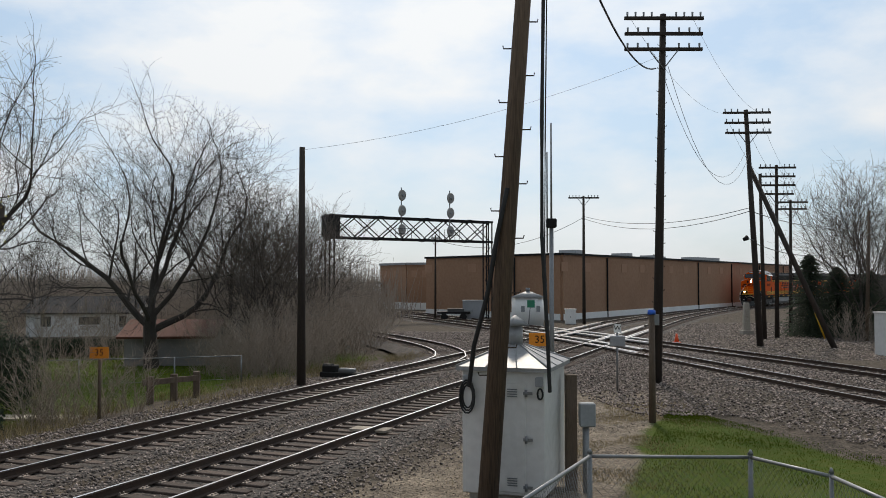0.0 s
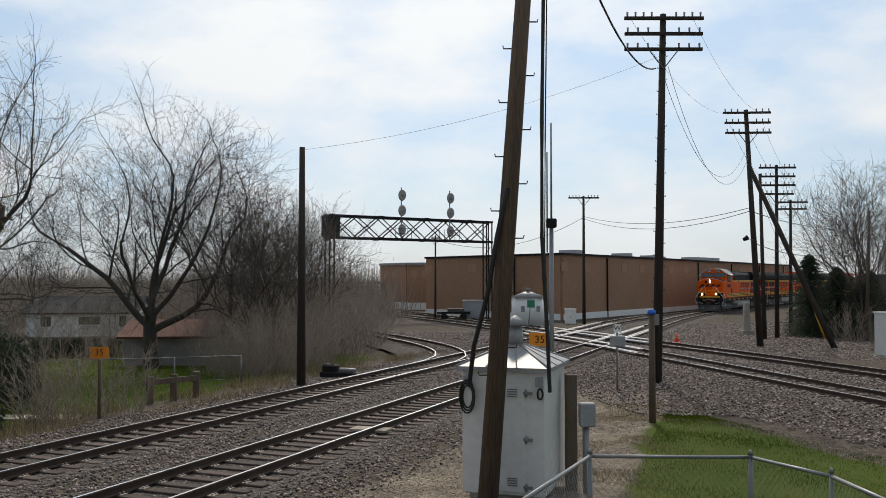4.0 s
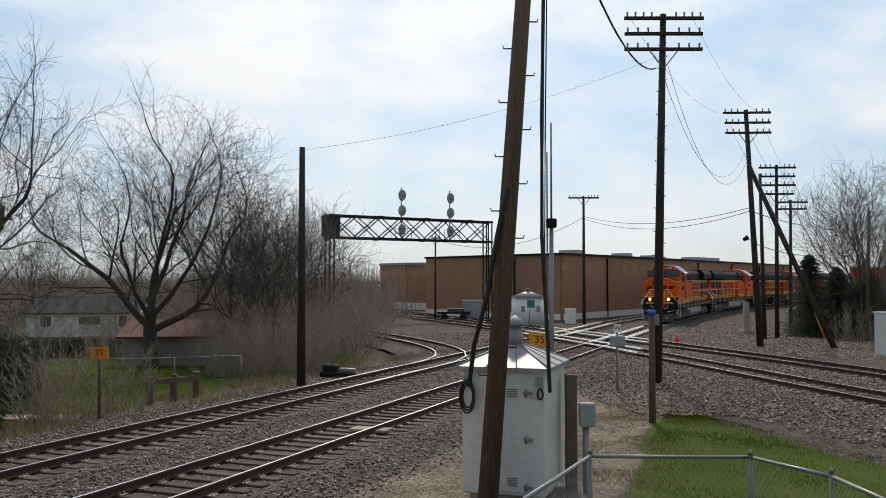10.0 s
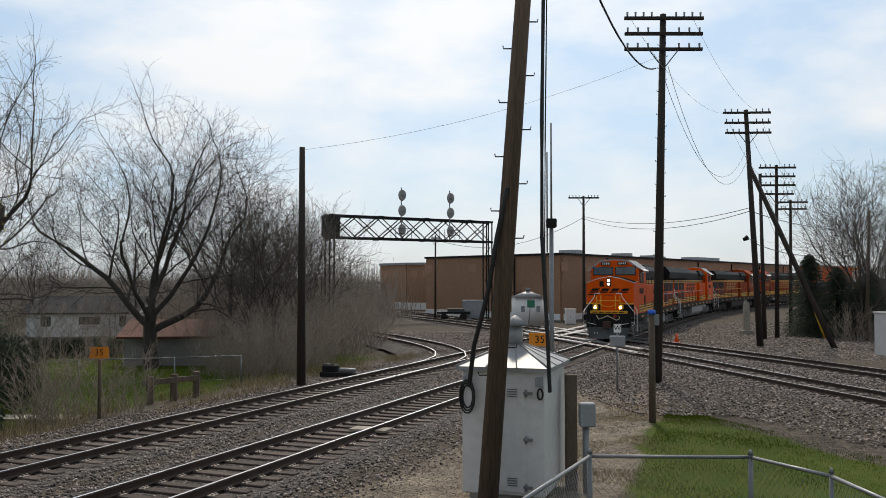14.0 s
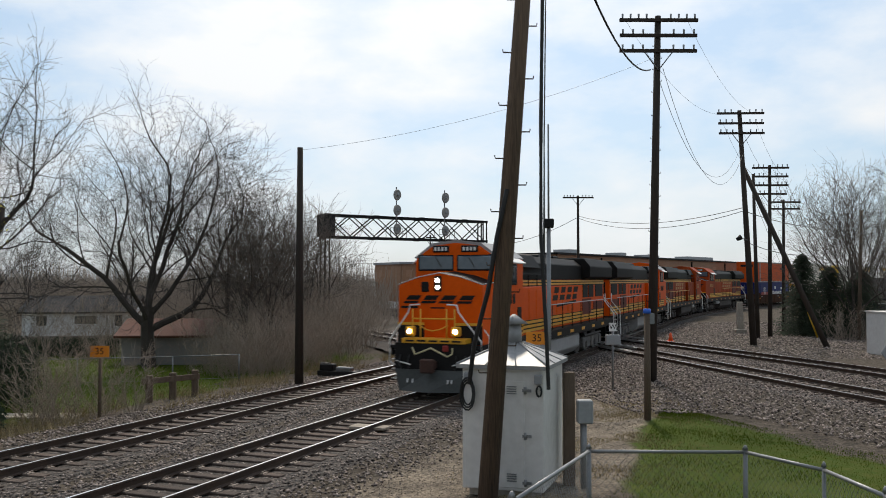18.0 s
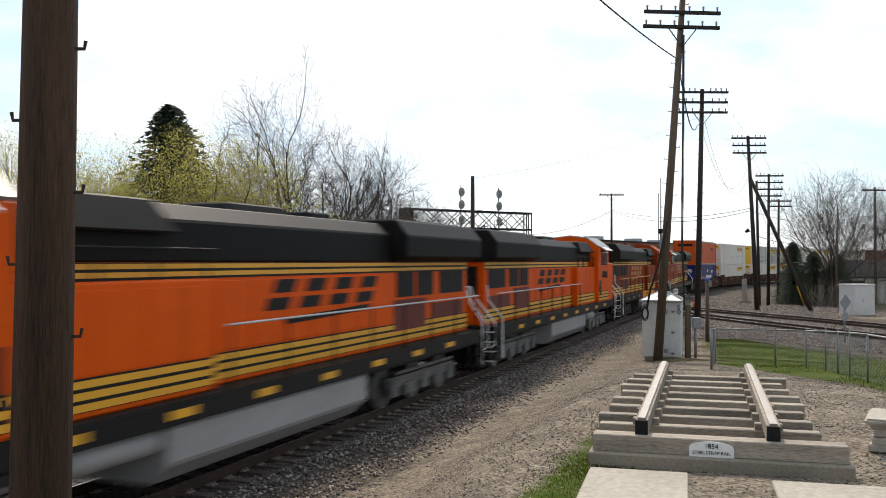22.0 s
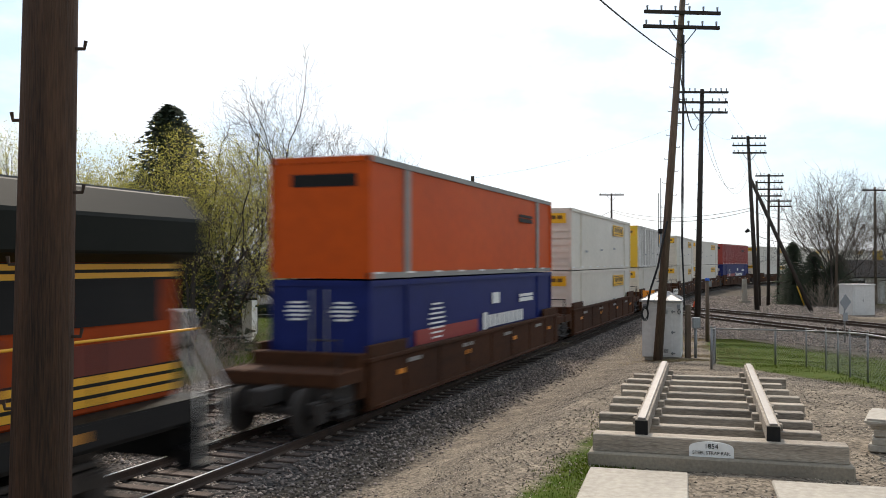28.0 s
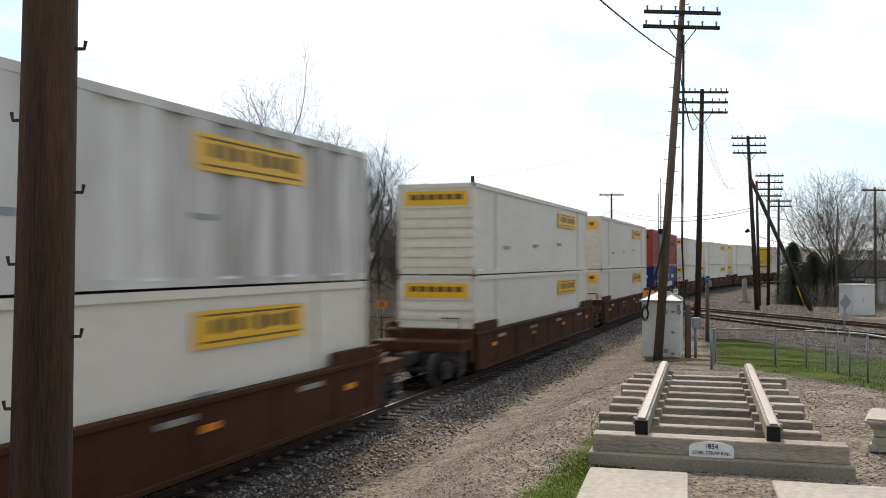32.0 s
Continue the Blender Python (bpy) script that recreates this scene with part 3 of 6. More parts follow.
def signal_shed():
    z0 = ground_z(0.6, 15.7)
    t = thing("signal_shed", "silver-grey metal signal cabin with a hipped roof and vent", "signal cabin", pose(1.28, 16.37, z0, 0, 0, -18))
    w, d, h = 1.45, 1.8, 2.14
    bm = bmesh.new()
    box(bm, (0, 0, 0.12 + h / 2), (w, d, h))
    bevel(bm, 0.015)
    body = part("body", bm, M_SILVER, t)
    bar("base_frame", t, M_CONC, (0, 0, 0.06), (w - 0.2, d - 0.2, 0.14))
    bm = bmesh.new()
    e, zt = 0.09, h + 0.12
    c = [(-w / 2 - e, -d / 2 - e), (w / 2 + e, -d / 2 - e), (w / 2 + e, d / 2 + e), (-w / 2 - e, d / 2 + e)]
    lo = [bm.verts.new((x, y, zt - 0.04)) for x, y in c]
    up = [bm.verts.new((x, y, zt + 0.03)) for x, y in c]
    hi = [bm.verts.new((x * 0.16, y * 0.16, zt + 0.36)) for x, y in c]
    for a, b in ((lo, up), (up, hi)):
        for i in range(4):
            bm.faces.new((a[i], a[(i + 1) % 4], b[(i + 1) % 4], b[i]))
    bm.faces.new(hi), bm.faces.new(lo[::-1])
    roof = part("roof", bm, M_ROOFMETAL, t, "bright galvanised hipped roof")
    bm = bmesh.new()
    for i in range(4):
        a, b = Vector((*c[i], zt + 0.035)), Vector((c[i][0] * 0.16, c[i][1] * 0.16, zt + 0.365))
        tube(bm, a, b, 0.018, 0.018, 6)
        for k in (0.33, 0.66):
            x0, y0 = Vector(c[i]).lerp(Vector(c[(i + 1) % 4]), k)
            tube(bm, (x0, y0, zt + 0.035), (x0 * 0.16, y0 * 0.16, zt + 0.365), 0.012, 0.012, 6)
    part("roof_seams", bm, M_ROOFMETAL, roof)
    vent = rod("vent", t, M_ROOFMETAL, (0, 0, zt + 0.3), (0, 0, zt + 0.72), 0.15, 0.13, 16)
    rod("vent_cap", vent, M_ROOFMETAL, (0, 0, zt + 0.7), (0, 0, zt + 0.88), 0.27, 0.02, 4, "small pyramid vent cap")
    door = bar("door", t, M_SILVER, (0.03, -d / 2 - 0.012, 1.1), (0.74, 0.03, 1.84), bev=0.01)
    for z in (0.28, 1.08, 1.86):
        rod("hinge", door, M_GALV, (0.41, -d / 2 - 0.04, z - 0.06), (0.41, -d / 2 - 0.04, z + 0.06), 0.025)
        bar("hinge_leaf", door, M_GALV, (0.44, -d / 2 - 0.035, z), (0.16, 0.015, 0.05))
    for z in (0.3, 1.8):
        bm = bmesh.new()
        for k in range(4):
            box(bm, (0.17, -d / 2 - 0.032, z + k * 0.04), (0.17, 0.02, 0.018))
        part("louvre", bm, M_GALV, door)
    for x in (-0.62, 0.64):
        bar("junction_box", t, M_GREYPAINT, (x, -d / 2 - 0.05, 2.06), (0.12, 0.1, 0.16), bev=0.01)
    bm = bmesh.new()
    for i in range(3):
        r = 0.13 + 0.03 * i
        wire(bm, [(-0.6 + r * 0.7 * math.cos(6.283 * k / 14), -d / 2 - 0.09 - 0.02 * i, 1.78 + r * 1.5 * math.sin(6.283 * k / 14)) for k in range(15)], 0.016)
    part("cable_coil", bm, M_RUBBER, t, "coil of black cable")
    bm = bmesh.new()
    for i in range(2):
        wire(bm, [(0.66 + 0.045 * math.cos(6.283 * k / 12), -d / 2 - 0.06 - 0.02 * i, 1.86 + 0.09 * math.sin(6.283 * k / 12)) for k in range(13)], 0.016)
    part("cable_coil", bm, M_RUBBER, t, "coil of black cable")
    return t


signal_shed()


def crossarm(parent, z, length, rz, pins, dy=0.16):
    c, s = math.cos(rz), math.sin(rz)
    arm = bar("crossarm", parent, M_WOOD_DARK, (-s * dy, -c * dy, z), (length, 0.11, 0.13), rz=rz, bev=0.01)
    for i in range(pins):
        x = -length / 2 + 0.12 + i * (length - 0.24) / (pins - 1)
        if abs(x) < 0.2:
            continue
        px, py = c * x - s * dy, s * x - c * dy
        rod("insulator", arm, M_GREYPAINT, (px, py, z + 0.06), (px, py, z + 0.24), 0.03, 0.045, 6)
    return arm


def utility_pole(label, x, y, height, arms=(), r=0.16, lean=(0, 0), rz=0.0, steps=False, material=None, name="utility_pole"):
    t = thing(name, label, "utility pole", pose(x, y, ground_z(x, y) - 0.05), group="utility poles" if arms else "")
    rod("pole", t, material or M_WOOD_DARK, (0, 0, 0), (lean[0], lean[1], height), r, r * 0.62, 14)
    for z, length, pins in arms:
        k = z / height
        a = crossarm(t, z, length, rz, pins)
        a.matrix_basis = Matrix.Translation((lean[0] * k, lean[1] * k, 0))
    if arms:
        bm = bmesh.new()
        z, length, pins = arms[-1]
        for sx in (-1, 1):
            tube(bm, (sx * 0.55, -0.2, z - 0.05), (0, -0.14, z - 0.75), 0.025, 0.025, 6)
        b = part("arm_brace", bm, M_GALV, t)
        b.matrix_basis = Matrix.Translation((lean[0] * z / height, lean[1] * z / height, 0)) @ Matrix.Rotation(rz, 4, "Z")
    if steps:
        for i in range(int((height - 2.4) / 0.45)):
            z = 2.2 + i * 0.45
            k = z / height
            sx = 1 if i % 2 else -1
            ww, iron = r * (1 - 0.38 * k), 0.13 if r < 0.19 else 0.05
            bm = bmesh.new()
            wire(bm, [(lean[0] * k + sx * ww * 0.7, lean[1] * k, z), (lean[0] * k + sx * (ww + iron), lean[1] * k, z), (lean[0] * k + sx * (ww + iron + 0.01), lean[1] * k, z + 0.05)], 0.012)
            part("step_iron", bm, M_RAIL, t)
    return t


utility_pole("dark tall utility pole with three crossarms of insulators", 8.1, 34.6, 14.2, ((14.0, 3.05, 10), (13.4, 3.0, 8), (12.8, 3.0, 8)), 0.19, (0.35, 0), 0.0, True)
utility_pole("dark utility pole with three crossarms beyond the crossing", 18.7, 53.7, 14.1, ((13.9, 2.8, 8), (13.3, 2.7, 8), (12.7, 2.7, 8)), 0.2, (-0.7, 0), -0.05)
utility_pole("far utility pole with four crossarms", 22.6, 61.6, 11.8, ((11.6, 2.5, 8), (11.0, 2.4, 8), (10.4, 2.4, 8), (9.8, 2.2, 8)), 0.16, (0.1, 0), -0.05)
utility_pole("short far utility pole with crossarms", 25.6, 67.0, 9.9, ((9.7, 2.4, 8), (9.2, 2.3, 8)), 0.15, (0.1, 0), -0.05)
utility_pole("plain dark pole beside other poles", 21.2, 60.0, 11.0, (), 0.15, (-0.2, 0))
utility_pole("far pole with one crossarm by the brick wall", 12.5, 81.0, 11.5, ((11.3, 2.75, 10),), 0.16)
utility_pole("thin pole before the brick wall", -0.9, 92.0, 8.5, ((8.2, 0.9, 3),), 0.12)
utility_pole("bare dark pole beside the second track", -5.3, 33.6, 8.9, (), 0.17, (0, 0), 0, False, M_WOOD_DARK, "bare_pole")
utility_pole("leaning weathered wooden utility pole with step irons", 0.70, 14.9, 14.2, ((13.1, 2.95, 6), (12.55, 2.95, 6)), 0.172, (1.03, 0.0), 0.08, True, M_WOOD_LEAN)
utility_pole("thick weathered wooden pole with step irons beside the track", -10.37, -13.22, 11.0, (), 0.195, (0.16, 0), 0, True, M_WOOD_NEAR)
# ---- trees and brush ----
def mesh_from(name, v, f, *mats):
    me = bpy.data.meshes.new(name)
    me.from_pydata(v, [], f)
    for m in mats:
        me.materials.append(m)
    return me


def stick(v, f, a, b, ra, rb, seg):
    """A tapered bar as plain lists, for the many small ones."""
    d = (b - a)
    if d.length < 1e-5:
        return
    d.normalize()
    u = d.orthogonal().normalized()
    w = d.cross(u)
    k = len(v)
    for i in range(seg):
        c, s = math.cos(6.28318 * i / seg), math.sin(6.28318 * i / seg)
        o = u * c + w * s
        v.append(a + o * ra)
        v.append(b + o * rb)
    for i in range(seg):
        j = (i + 1) % seg
        f.append((k + 2 * i, k + 2 * j, k + 2 * j + 1, k + 2 * i + 1))


SPANS = (0.22, 0.40, 0.25, 0.15, 0.08, 0.05, 0.045)
KIDS = (7, 6, 6, 5, 5, 3)


def grow(rng, limb, twig, p, d, h, r, level, last, tips, spread=0.62, up=0.08):
    """Limbs that leave the trunk wide, curve upwards and fork into crooked twigs; fine ones go to the twig lists."""
    n = (4, 7, 5, 4, 3, 2, 2)[level]
    length = h * SPANS[level] * rng.uniform(0.85, 1.1)
    pts, ways = [p], []
    lift = up * (0.5, 0.9, 0.5, 0.3, 0.15, 0.1, 0.1)[level]
    wob = (0.04, 0.13, 0.2, 0.26, 0.3, 0.32, 0.3)[level]
    for i in range(n):
        d = (d + Vector((rng.gauss(0, wob), rng.gauss(0, wob), rng.gauss(0, wob * 0.8) + lift))).normalized()
        pts.append(pts[-1] + d * length / n)
        ways.append(d)
    thin = 0.5 if level else 0.25
    for i in range(n):
        ra, rb = r * (1 - thin * i / n), r * (1 - thin * (i + 1) / n)
        v, f = limb if level < 3 else twig
        stick(v, f, pts[i], pts[i + 1], ra, rb, 7 if level < 2 else (4 if level < 3 else 3))
    if level >= last:
        tips.append((pts[-1], d))
        return
    kids = KIDS[level]
    turn = rng.uniform(0, 6.28318)
    for i in range(kids):
        t = (0.62 + 0.38 * i / (kids - 1)) if level == 0 else 0.24 + 0.76 * (i + 0.5 + rng.uniform(-0.3, 0.3)) / kids
        x = min(n - 1e-3, t * n)
        q = pts[int(x)].lerp(pts[int(x) + 1], x - int(x))
        w = ways[int(x)]
        side = w.orthogonal().normalized()
        turn += 2.4 + rng.gauss(0, 0.35)
        side.rotate(Matrix.Rotation(turn, 3, w))
        a = spread * rng.uniform(0.75, 1.35) * ((1.6 - 1.4 * i / (kids - 1)) if level == 0 else 1.15 if i < kids - 1 else 0.4)
        dd = (w * math.cos(a) + side * math.sin(a) + Vector((0, 0, up * 0.4))).normalized()
        k = (0.85 if level and i == kids - 1 else rng.uniform(0.34, 0.52)) if level else rng.uniform(0.36, 0.6)
        grow(rng, limb, twig, q, dd, h, max(0.006, r * (1 - thin * t) * k), level + 1, last, tips, spread, up)


def tree(label, seed, height, trunk_r, spread=0.62, last=5, buds=0, bud_mat=None, place=None, group="bare trees", twig_mat=None):
    rng = random.Random(seed)
    limb, twig, tips = ([], []), ([], []), []
    grow(rng, limb, twig, Vector((0, 0, -0.1)), Vector((0, 0, 1)), height, trunk_r, 0, last, tips, spread)
    top = max(p.z for p in twig[0])
    k = height / top
    for lst in (limb[0], twig[0]):
        for i in range(len(lst)):
            lst[i] = lst[i] * k
    t = thing("tree", label, "tree", place, group)
    o = new("trunk", mesh_from("trunk", limb[0], limb[1], M_BARK))
    o.parent = t
    o = new("crown", mesh_from("crown", twig[0], twig[1], twig_mat or M_TWIG))
    o.parent = t
    if buds:
        v, f = [], []
        for i in range(buds):
            p, d = tips[rng.randrange(len(tips))]
            p = p * k + Vector((rng.gauss(0, 0.2), rng.gauss(0, 0.2), rng.gauss(0, 0.2)))
            r = rng.uniform(0.02, 0.045)
            q = Euler((rng.uniform(0, 6), rng.uniform(0, 6), rng.uniform(0, 6))).to_quaternion()
            b = len(v)
            v += [p + q @ Vector(c) * r for c in ((-1, 0, 0), (0, -0.7, 0.2), (1.2, 0, 0), (0, 0.7, 0.2))]
            f.append((b, b + 1, b + 2, b + 3))
        o = new("leaves", mesh_from("leaves", v, f, bud_mat))
        o.parent = t
    return t


def at(x, y, rz=0, k=1.0, kz=None):
    return pose(x, y, ground_z(x, y) - 0.05, 0, 0, rz) @ Matrix.Diagonal((k, k, kz or k, 1))


BIG = tree("large bare spreading tree in early spring", 3, 15.4, 0.38, 0.62, 5, place=at(-14.2, 44.0, 40))
MID = tree("bare tree with upright branches", 8, 10.5, 0.11, 0.55, 4, place=at(-9.6, 50.0), twig_mat=M_PALETWIG)
SLIM = tree("slender bare tree among brush", 21, 9.0, 0.08, 0.42, 4, place=at(-9.0, 57.0), twig_mat=M_PALETWIG)
BUDS = tree("budding tree with sparse yellow-green leaves", 14, 10.6, 0.17, 0.56, 4, 24000, M_BUD, at(-16.92, 23.34), "budding trees", M_PALETWIG)
for x, y, rz, k, kz in ((-14.0, 24.0, 200, 0.68, 1.0), (34.0, 60.0, 210, 0.7, 0.8)):
    copy_thing(BIG, at(x, y, rz, k, kz))
for x, y, rz, k in ((-22.5, 66.0, 50, 0.8), (-17.0, 62.0, 250, 0.75), (-11.6, 49.0, 30, 1.18), (-8.9, 47.5, 120, 0.95), (27.6, 60.0, 10, 1.1), (30.0, 64.0, 100, 1.27), (33.0, 70.0, 70, 1.35), (24.0, 20.0, 60, 0.9)):
    copy_thing(MID, at(x, y, rz, k))
for x, y, rz, k in ((-8.4, 46.5, 40, 0.75), (-10.4, 53.0, 10, 1.15), (-9.6, 44.6, 70, 0.8), (28.4, 57.0, 20, 0.9), (-8.0, 54.0, 100, 1.05), (-12.0, 56.0, 220, 1.0), (-30.0, 66.0, 80, 1.0)):
    copy_thing(SLIM, at(x, y, rz, k))
for x, y, rz, k in ((-17.64, 18.46, 70, 0.93), (-23.04, 23.08, 150, 0.95), (-21.09, 20.54, 260, 0.85), (-27.06, 22.18, 30, 1.0), (-20.42, 27.53, 310, 0.9)):
    copy_thing(BUDS, at(x, y, rz, k))


def conifer(label, seed, height, radius, place):
    """A cone of drooping sprays of needles round a straight trunk."""
    rng = random.Random(seed)
    t = thing("conifer", label, "tree", place, "conifers")
    rod("trunk", t, M_BARK, (0, 0, 0), (0, 0, height * 0.96), 0.16, 0.02, 8)
    v, f = [], []
    for i in range(1250):
        z = height * (0.04 + 0.96 * rng.random() ** 1.25)
        r = radius * (1 - z / height) ** 0.55 * rng.uniform(0.55, 1.1) + 0.12
        a = rng.uniform(0, 6.28318)
        for j in range(9):
            q = (j + rng.random()) / 9
            c = Vector((math.cos(a) * r * q, math.sin(a) * r * q, z - 0.28 * r * q * q + rng.gauss(0, 0.05)))
            for m in range(2):
                d = Vector((math.cos(a + rng.gauss(0, 0.7)), math.sin(a + rng.gauss(0, 0.7)), rng.uniform(-0.5, 0.35)))
                e = d.orthogonal() * rng.uniform(0.04, 0.085)
                k = len(v)
                v += [c - e, c + e, c + d * rng.uniform(0.14, 0.34)]
                f.append((k, k + 1, k + 2))
    o = new("foliage", mesh_from("foliage", v, f, M_NEEDLE))
    o.parent = t
    return t


PINE = conifer("tall dark green spruce", 5, 11.4, 4.2, at(-19.74, 22.81))
for x, y, k, kz in ((25.4, 63.0, 0.5, 0.5), (26.9, 62.0, 0.55, 0.42), (28.2, 61.0, 0.5, 0.36), (29.6, 63.0, 0.55, 0.4), (-23.6, 46.0, 0.5, 0.33)):
    copy_thing(PINE, at(x, y, 40, k, kz))


def shrub(label, seed, height, stems, spread):
    rng = random.Random(seed)
    v, f = [], []
    for i in range(stems):
        a, r = rng.uniform(0, 6.28318), spread * math.sqrt(rng.random())
        p = Vector((math.cos(a) * r, math.sin(a) * r, -0.05))
        d = Vector((math.cos(a) * 0.55 * rng.random() + rng.gauss(0, 0.12), math.sin(a) * 0.55 * rng.random() + rng.gauss(0, 0.12), 1)).normalized()
        h = height * rng.uniform(0.5, 1.0)
        n = 5
        for j in range(n):
            d = (d + Vector((rng.gauss(0, 0.22), rng.gauss(0, 0.22), 0.03))).normalized()
            q = p + d * h / n
            stick(v, f, p, q, 0.009 * (1 - j / 6), 0.009 * (1 - (j + 1) / 6), 3)
            for m in range(5):
                e = (d + Vector((rng.gauss(0, 0.6), rng.gauss(0, 0.6), rng.gauss(0.1, 0.3)))).normalized()
                g = p.lerp(q, rng.random())
                stick(v, f, g, g + e * h * rng.uniform(0.08, 0.24), 0.0045, 0.0025, 3)
            p = q
    t = thing("bare_shrub", label, "shrub", None, "bare shrubs")
    o = new("thicket", mesh_from("thicket", v, f, M_BRUSH))
    o.parent = t
    return t


BRUSH = shrub("leafless brown thicket of thin stems", 4, 3.4, 70, 1.5)
THIN = shrub("thin leafless bush with upright stems", 9, 2.6, 18, 0.35)
first_spots = [(-6.8, 43.0, 1.1), (-7.6, 46.0, 1.2), (-6.0, 48.5, 1.15), (-5.4, 53.0, 1.1), (-8.4, 42.0, 1.0), (-9.5, 44.5, 1.2), (-11.0, 46.5, 1.2), (-7.4, 50.0, 1.3), (-9.0, 52.0, 1.3),
               (-5.0, 57.0, 1.1), (-6.2, 60.5, 1.2), (-7.5, 65.0, 1.3), (-12.5, 50.0, 1.2), (-10.0, 41.0, 0.9), (-14.5, 50.0, 1.1), (-17.5, 49.0, 1.1), (-20.0, 52.0, 1.2), (-23.0, 50.0, 1.2),
               (-8.8, 39.5, 0.8), (-25.5, 48.0, 1.2), (-16.2, 22.5, 0.6), (-13.0, 17.0, 0.5), (-15.0, 12.0, 0.5), (-28.0, 54.0, 1.3), (29.5, 55.0, 0.9), (26.5, 58.5, 0.8), (31.0, 52.0, 0.9), (-17.3, 18.0, 0.7)]
BRUSH.matrix_basis = at(-7.6, 40.5, 0, 1.0)
rs = random.Random(2)
for x, y, k in first_spots:
    copy_thing(BRUSH, at(x, y, rs.uniform(0, 360), k))
THIN.matrix_basis = at(-11.6, 26.0, 0, 1.25)
for x, y, k in ((-12.0, 26.4, 1.1), (-11.2, 26.8, 0.9), (-10.4, 27.6, 0.9), (-9.6, 27.8, 0.8), (-14.6, 26.0, 0.8), (-13.6, 22.0, 0.8), (-11.0, 19.0, 0.6)):
    copy_thing(THIN, at(x, y, rs.uniform(0, 360), k))


def far_woods():
    """Leafless woods all round the horizon, past counting."""
    rng = random.Random(7)
    v, f = [], []
    for i in range(2600):
        a = rng.uniform(0, 6.28318)
        r = rng.uniform(170, 330)
        c = Vector((r * math.sin(a), r * math.cos(a), -0.4))
        front = math.degrees(a)
        if 350 < front or front < 30:
            c = c.normalized() * rng.uniform(420, 560)
        h = rng.uniform(4.0, 7.5) * (1.0 + 0.3 * noise.noise((a * 9, 0, 0)))
        for j in range(12):
            q = c + Vector((rng.gauss(0, 2.4), rng.gauss(0, 2.4), 0))
            stick(v, f, q, q + Vector((rng.gauss(0, 1.4), rng.gauss(0, 1.4), h * rng.uniform(0.55, 1.0))), rng.uniform(0.05, 0.16), 0.02, 3)
    for i in range(1500):
        a, r = radians(rng.uniform(-42, -4)), rng.uniform(85, 165)
        c = Vector((r * math.sin(a), r * math.cos(a), -0.4))
        h = rng.uniform(3.5, 6.5) * (1.0 + 0.4 * noise.noise((a * 14, 3, 0)))
        for j in range(14):
            q = c + Vector((rng.gauss(0, 1.6), rng.gauss(0, 1.6), 0))
            stick(v, f, q, q + Vector((rng.gauss(0, 0.8), rng.gauss(0, 0.8), h * rng.uniform(0.45, 1.0))), rng.uniform(0.03, 0.07), 0.01, 3)
    return tagged(new("far_woods", mesh_from("far_woods", v, f, M_BRUSH)), "hazy brown leafless woods along the horizon", "woods", kind="stuff")


far_woods()

# ---- houses behind the second track ----
M_SIDING = mat("white_siding", (0.80, 0.80, 0.79), (0.70, 0.70, 0.69), 0.7, scale=1, stretch=(0.4, 0.4, 12))
M_ROOFGREY = mat("grey_shingles", (0.035, 0.035, 0.038), (0.055, 0.055, 0.058), 0.95, scale=6, bump=0.3, spec=0.1)
M_ROOFBROWN = mat("red_brown_shingles", (0.15, 0.06, 0.04), (0.11, 0.05, 0.035), 0.9, scale=6, bump=0.3)
M_GREYWALL = mat("grey_stucco", (0.24, 0.23, 0.22), (0.20, 0.19, 0.18), 0.9, scale=2)


def house(label, x, y, rz, w, d, h, roof_h, wall, roof, windows, name="house"):
    t = thing(name, label, name.replace("_", " "), pose(x, y, ground_z(x, y) - 0.1, 0, 0, rz))
    bm = bmesh.new()
    prism(bm, [(-d / 2, 0), (d / 2, 0), (d / 2, h), (0, h + roof_h), (-d / 2, h)], -w / 2, w / 2)
    body = part("wall", bm, wall, t)
    body.matrix_basis = Matrix.Rotation(radians(90), 4, "Z")
    for sy in (-1, 1):
        L = math.hypot(d / 2 + 0.35, roof_h * (d / 2 + 0.35) / (d / 2))
        a = math.atan2(roof_h, d / 2)
        bar("roof", t, roof, (0, sy * (d / 4 + 0.16), h + roof_h / 2 + 0.02 - 0.16 * roof_h / d), (w + 0.6, L, 0.12), rx=-sy * a)
    for wx, wz, ww, wh in windows:
        win = bar("window", t, M_WHITE, (wx, -d / 2 - 0.02, wz), (ww + 0.18, 0.06, wh + 0.18), bev=0.01)
        bar("pane", win, M_GLASS, (wx, -d / 2 - 0.04, wz), (ww, 0.05, wh))
        bar("sill", win, M_WHITE, (wx, -d / 2 - 0.07, wz - wh / 2 - 0.1), (ww + 0.3, 0.14, 0.06))
    return t


house("low white clapboard house with a grey roof", -26.5, 68.0, 8, 7.5, 6, 1.75, 1.0, M_SIDING, M_ROOFGREY, ((0.6, 1.15, 1.5, 0.55), (-2.4, 1.1, 0.7, 0.7), (2.9, 1.1, 0.5, 0.8)))
house("grey garage with a red-brown shingle roof", -14.0, 47.5, 6, 4.2, 5, 1.55, 0.65, M_GREYWALL, M_ROOFBROWN, (), "garage")
house("white clapboard house with a grey roof and porch windows", -22.3, 31.0, 8, 9.6, 6.4, 2.5, 1.7, M_SIDING, M_ROOFGREY, ((-3.6, 1.5, 0.8, 1.2), (-1.9, 1.5, 0.8, 1.2), (1.2, 1.5, 0.9, 1.2), (2.7, 1.5, 0.8, 1.2), (4.0, 1.5, 0.6, 1.2)))
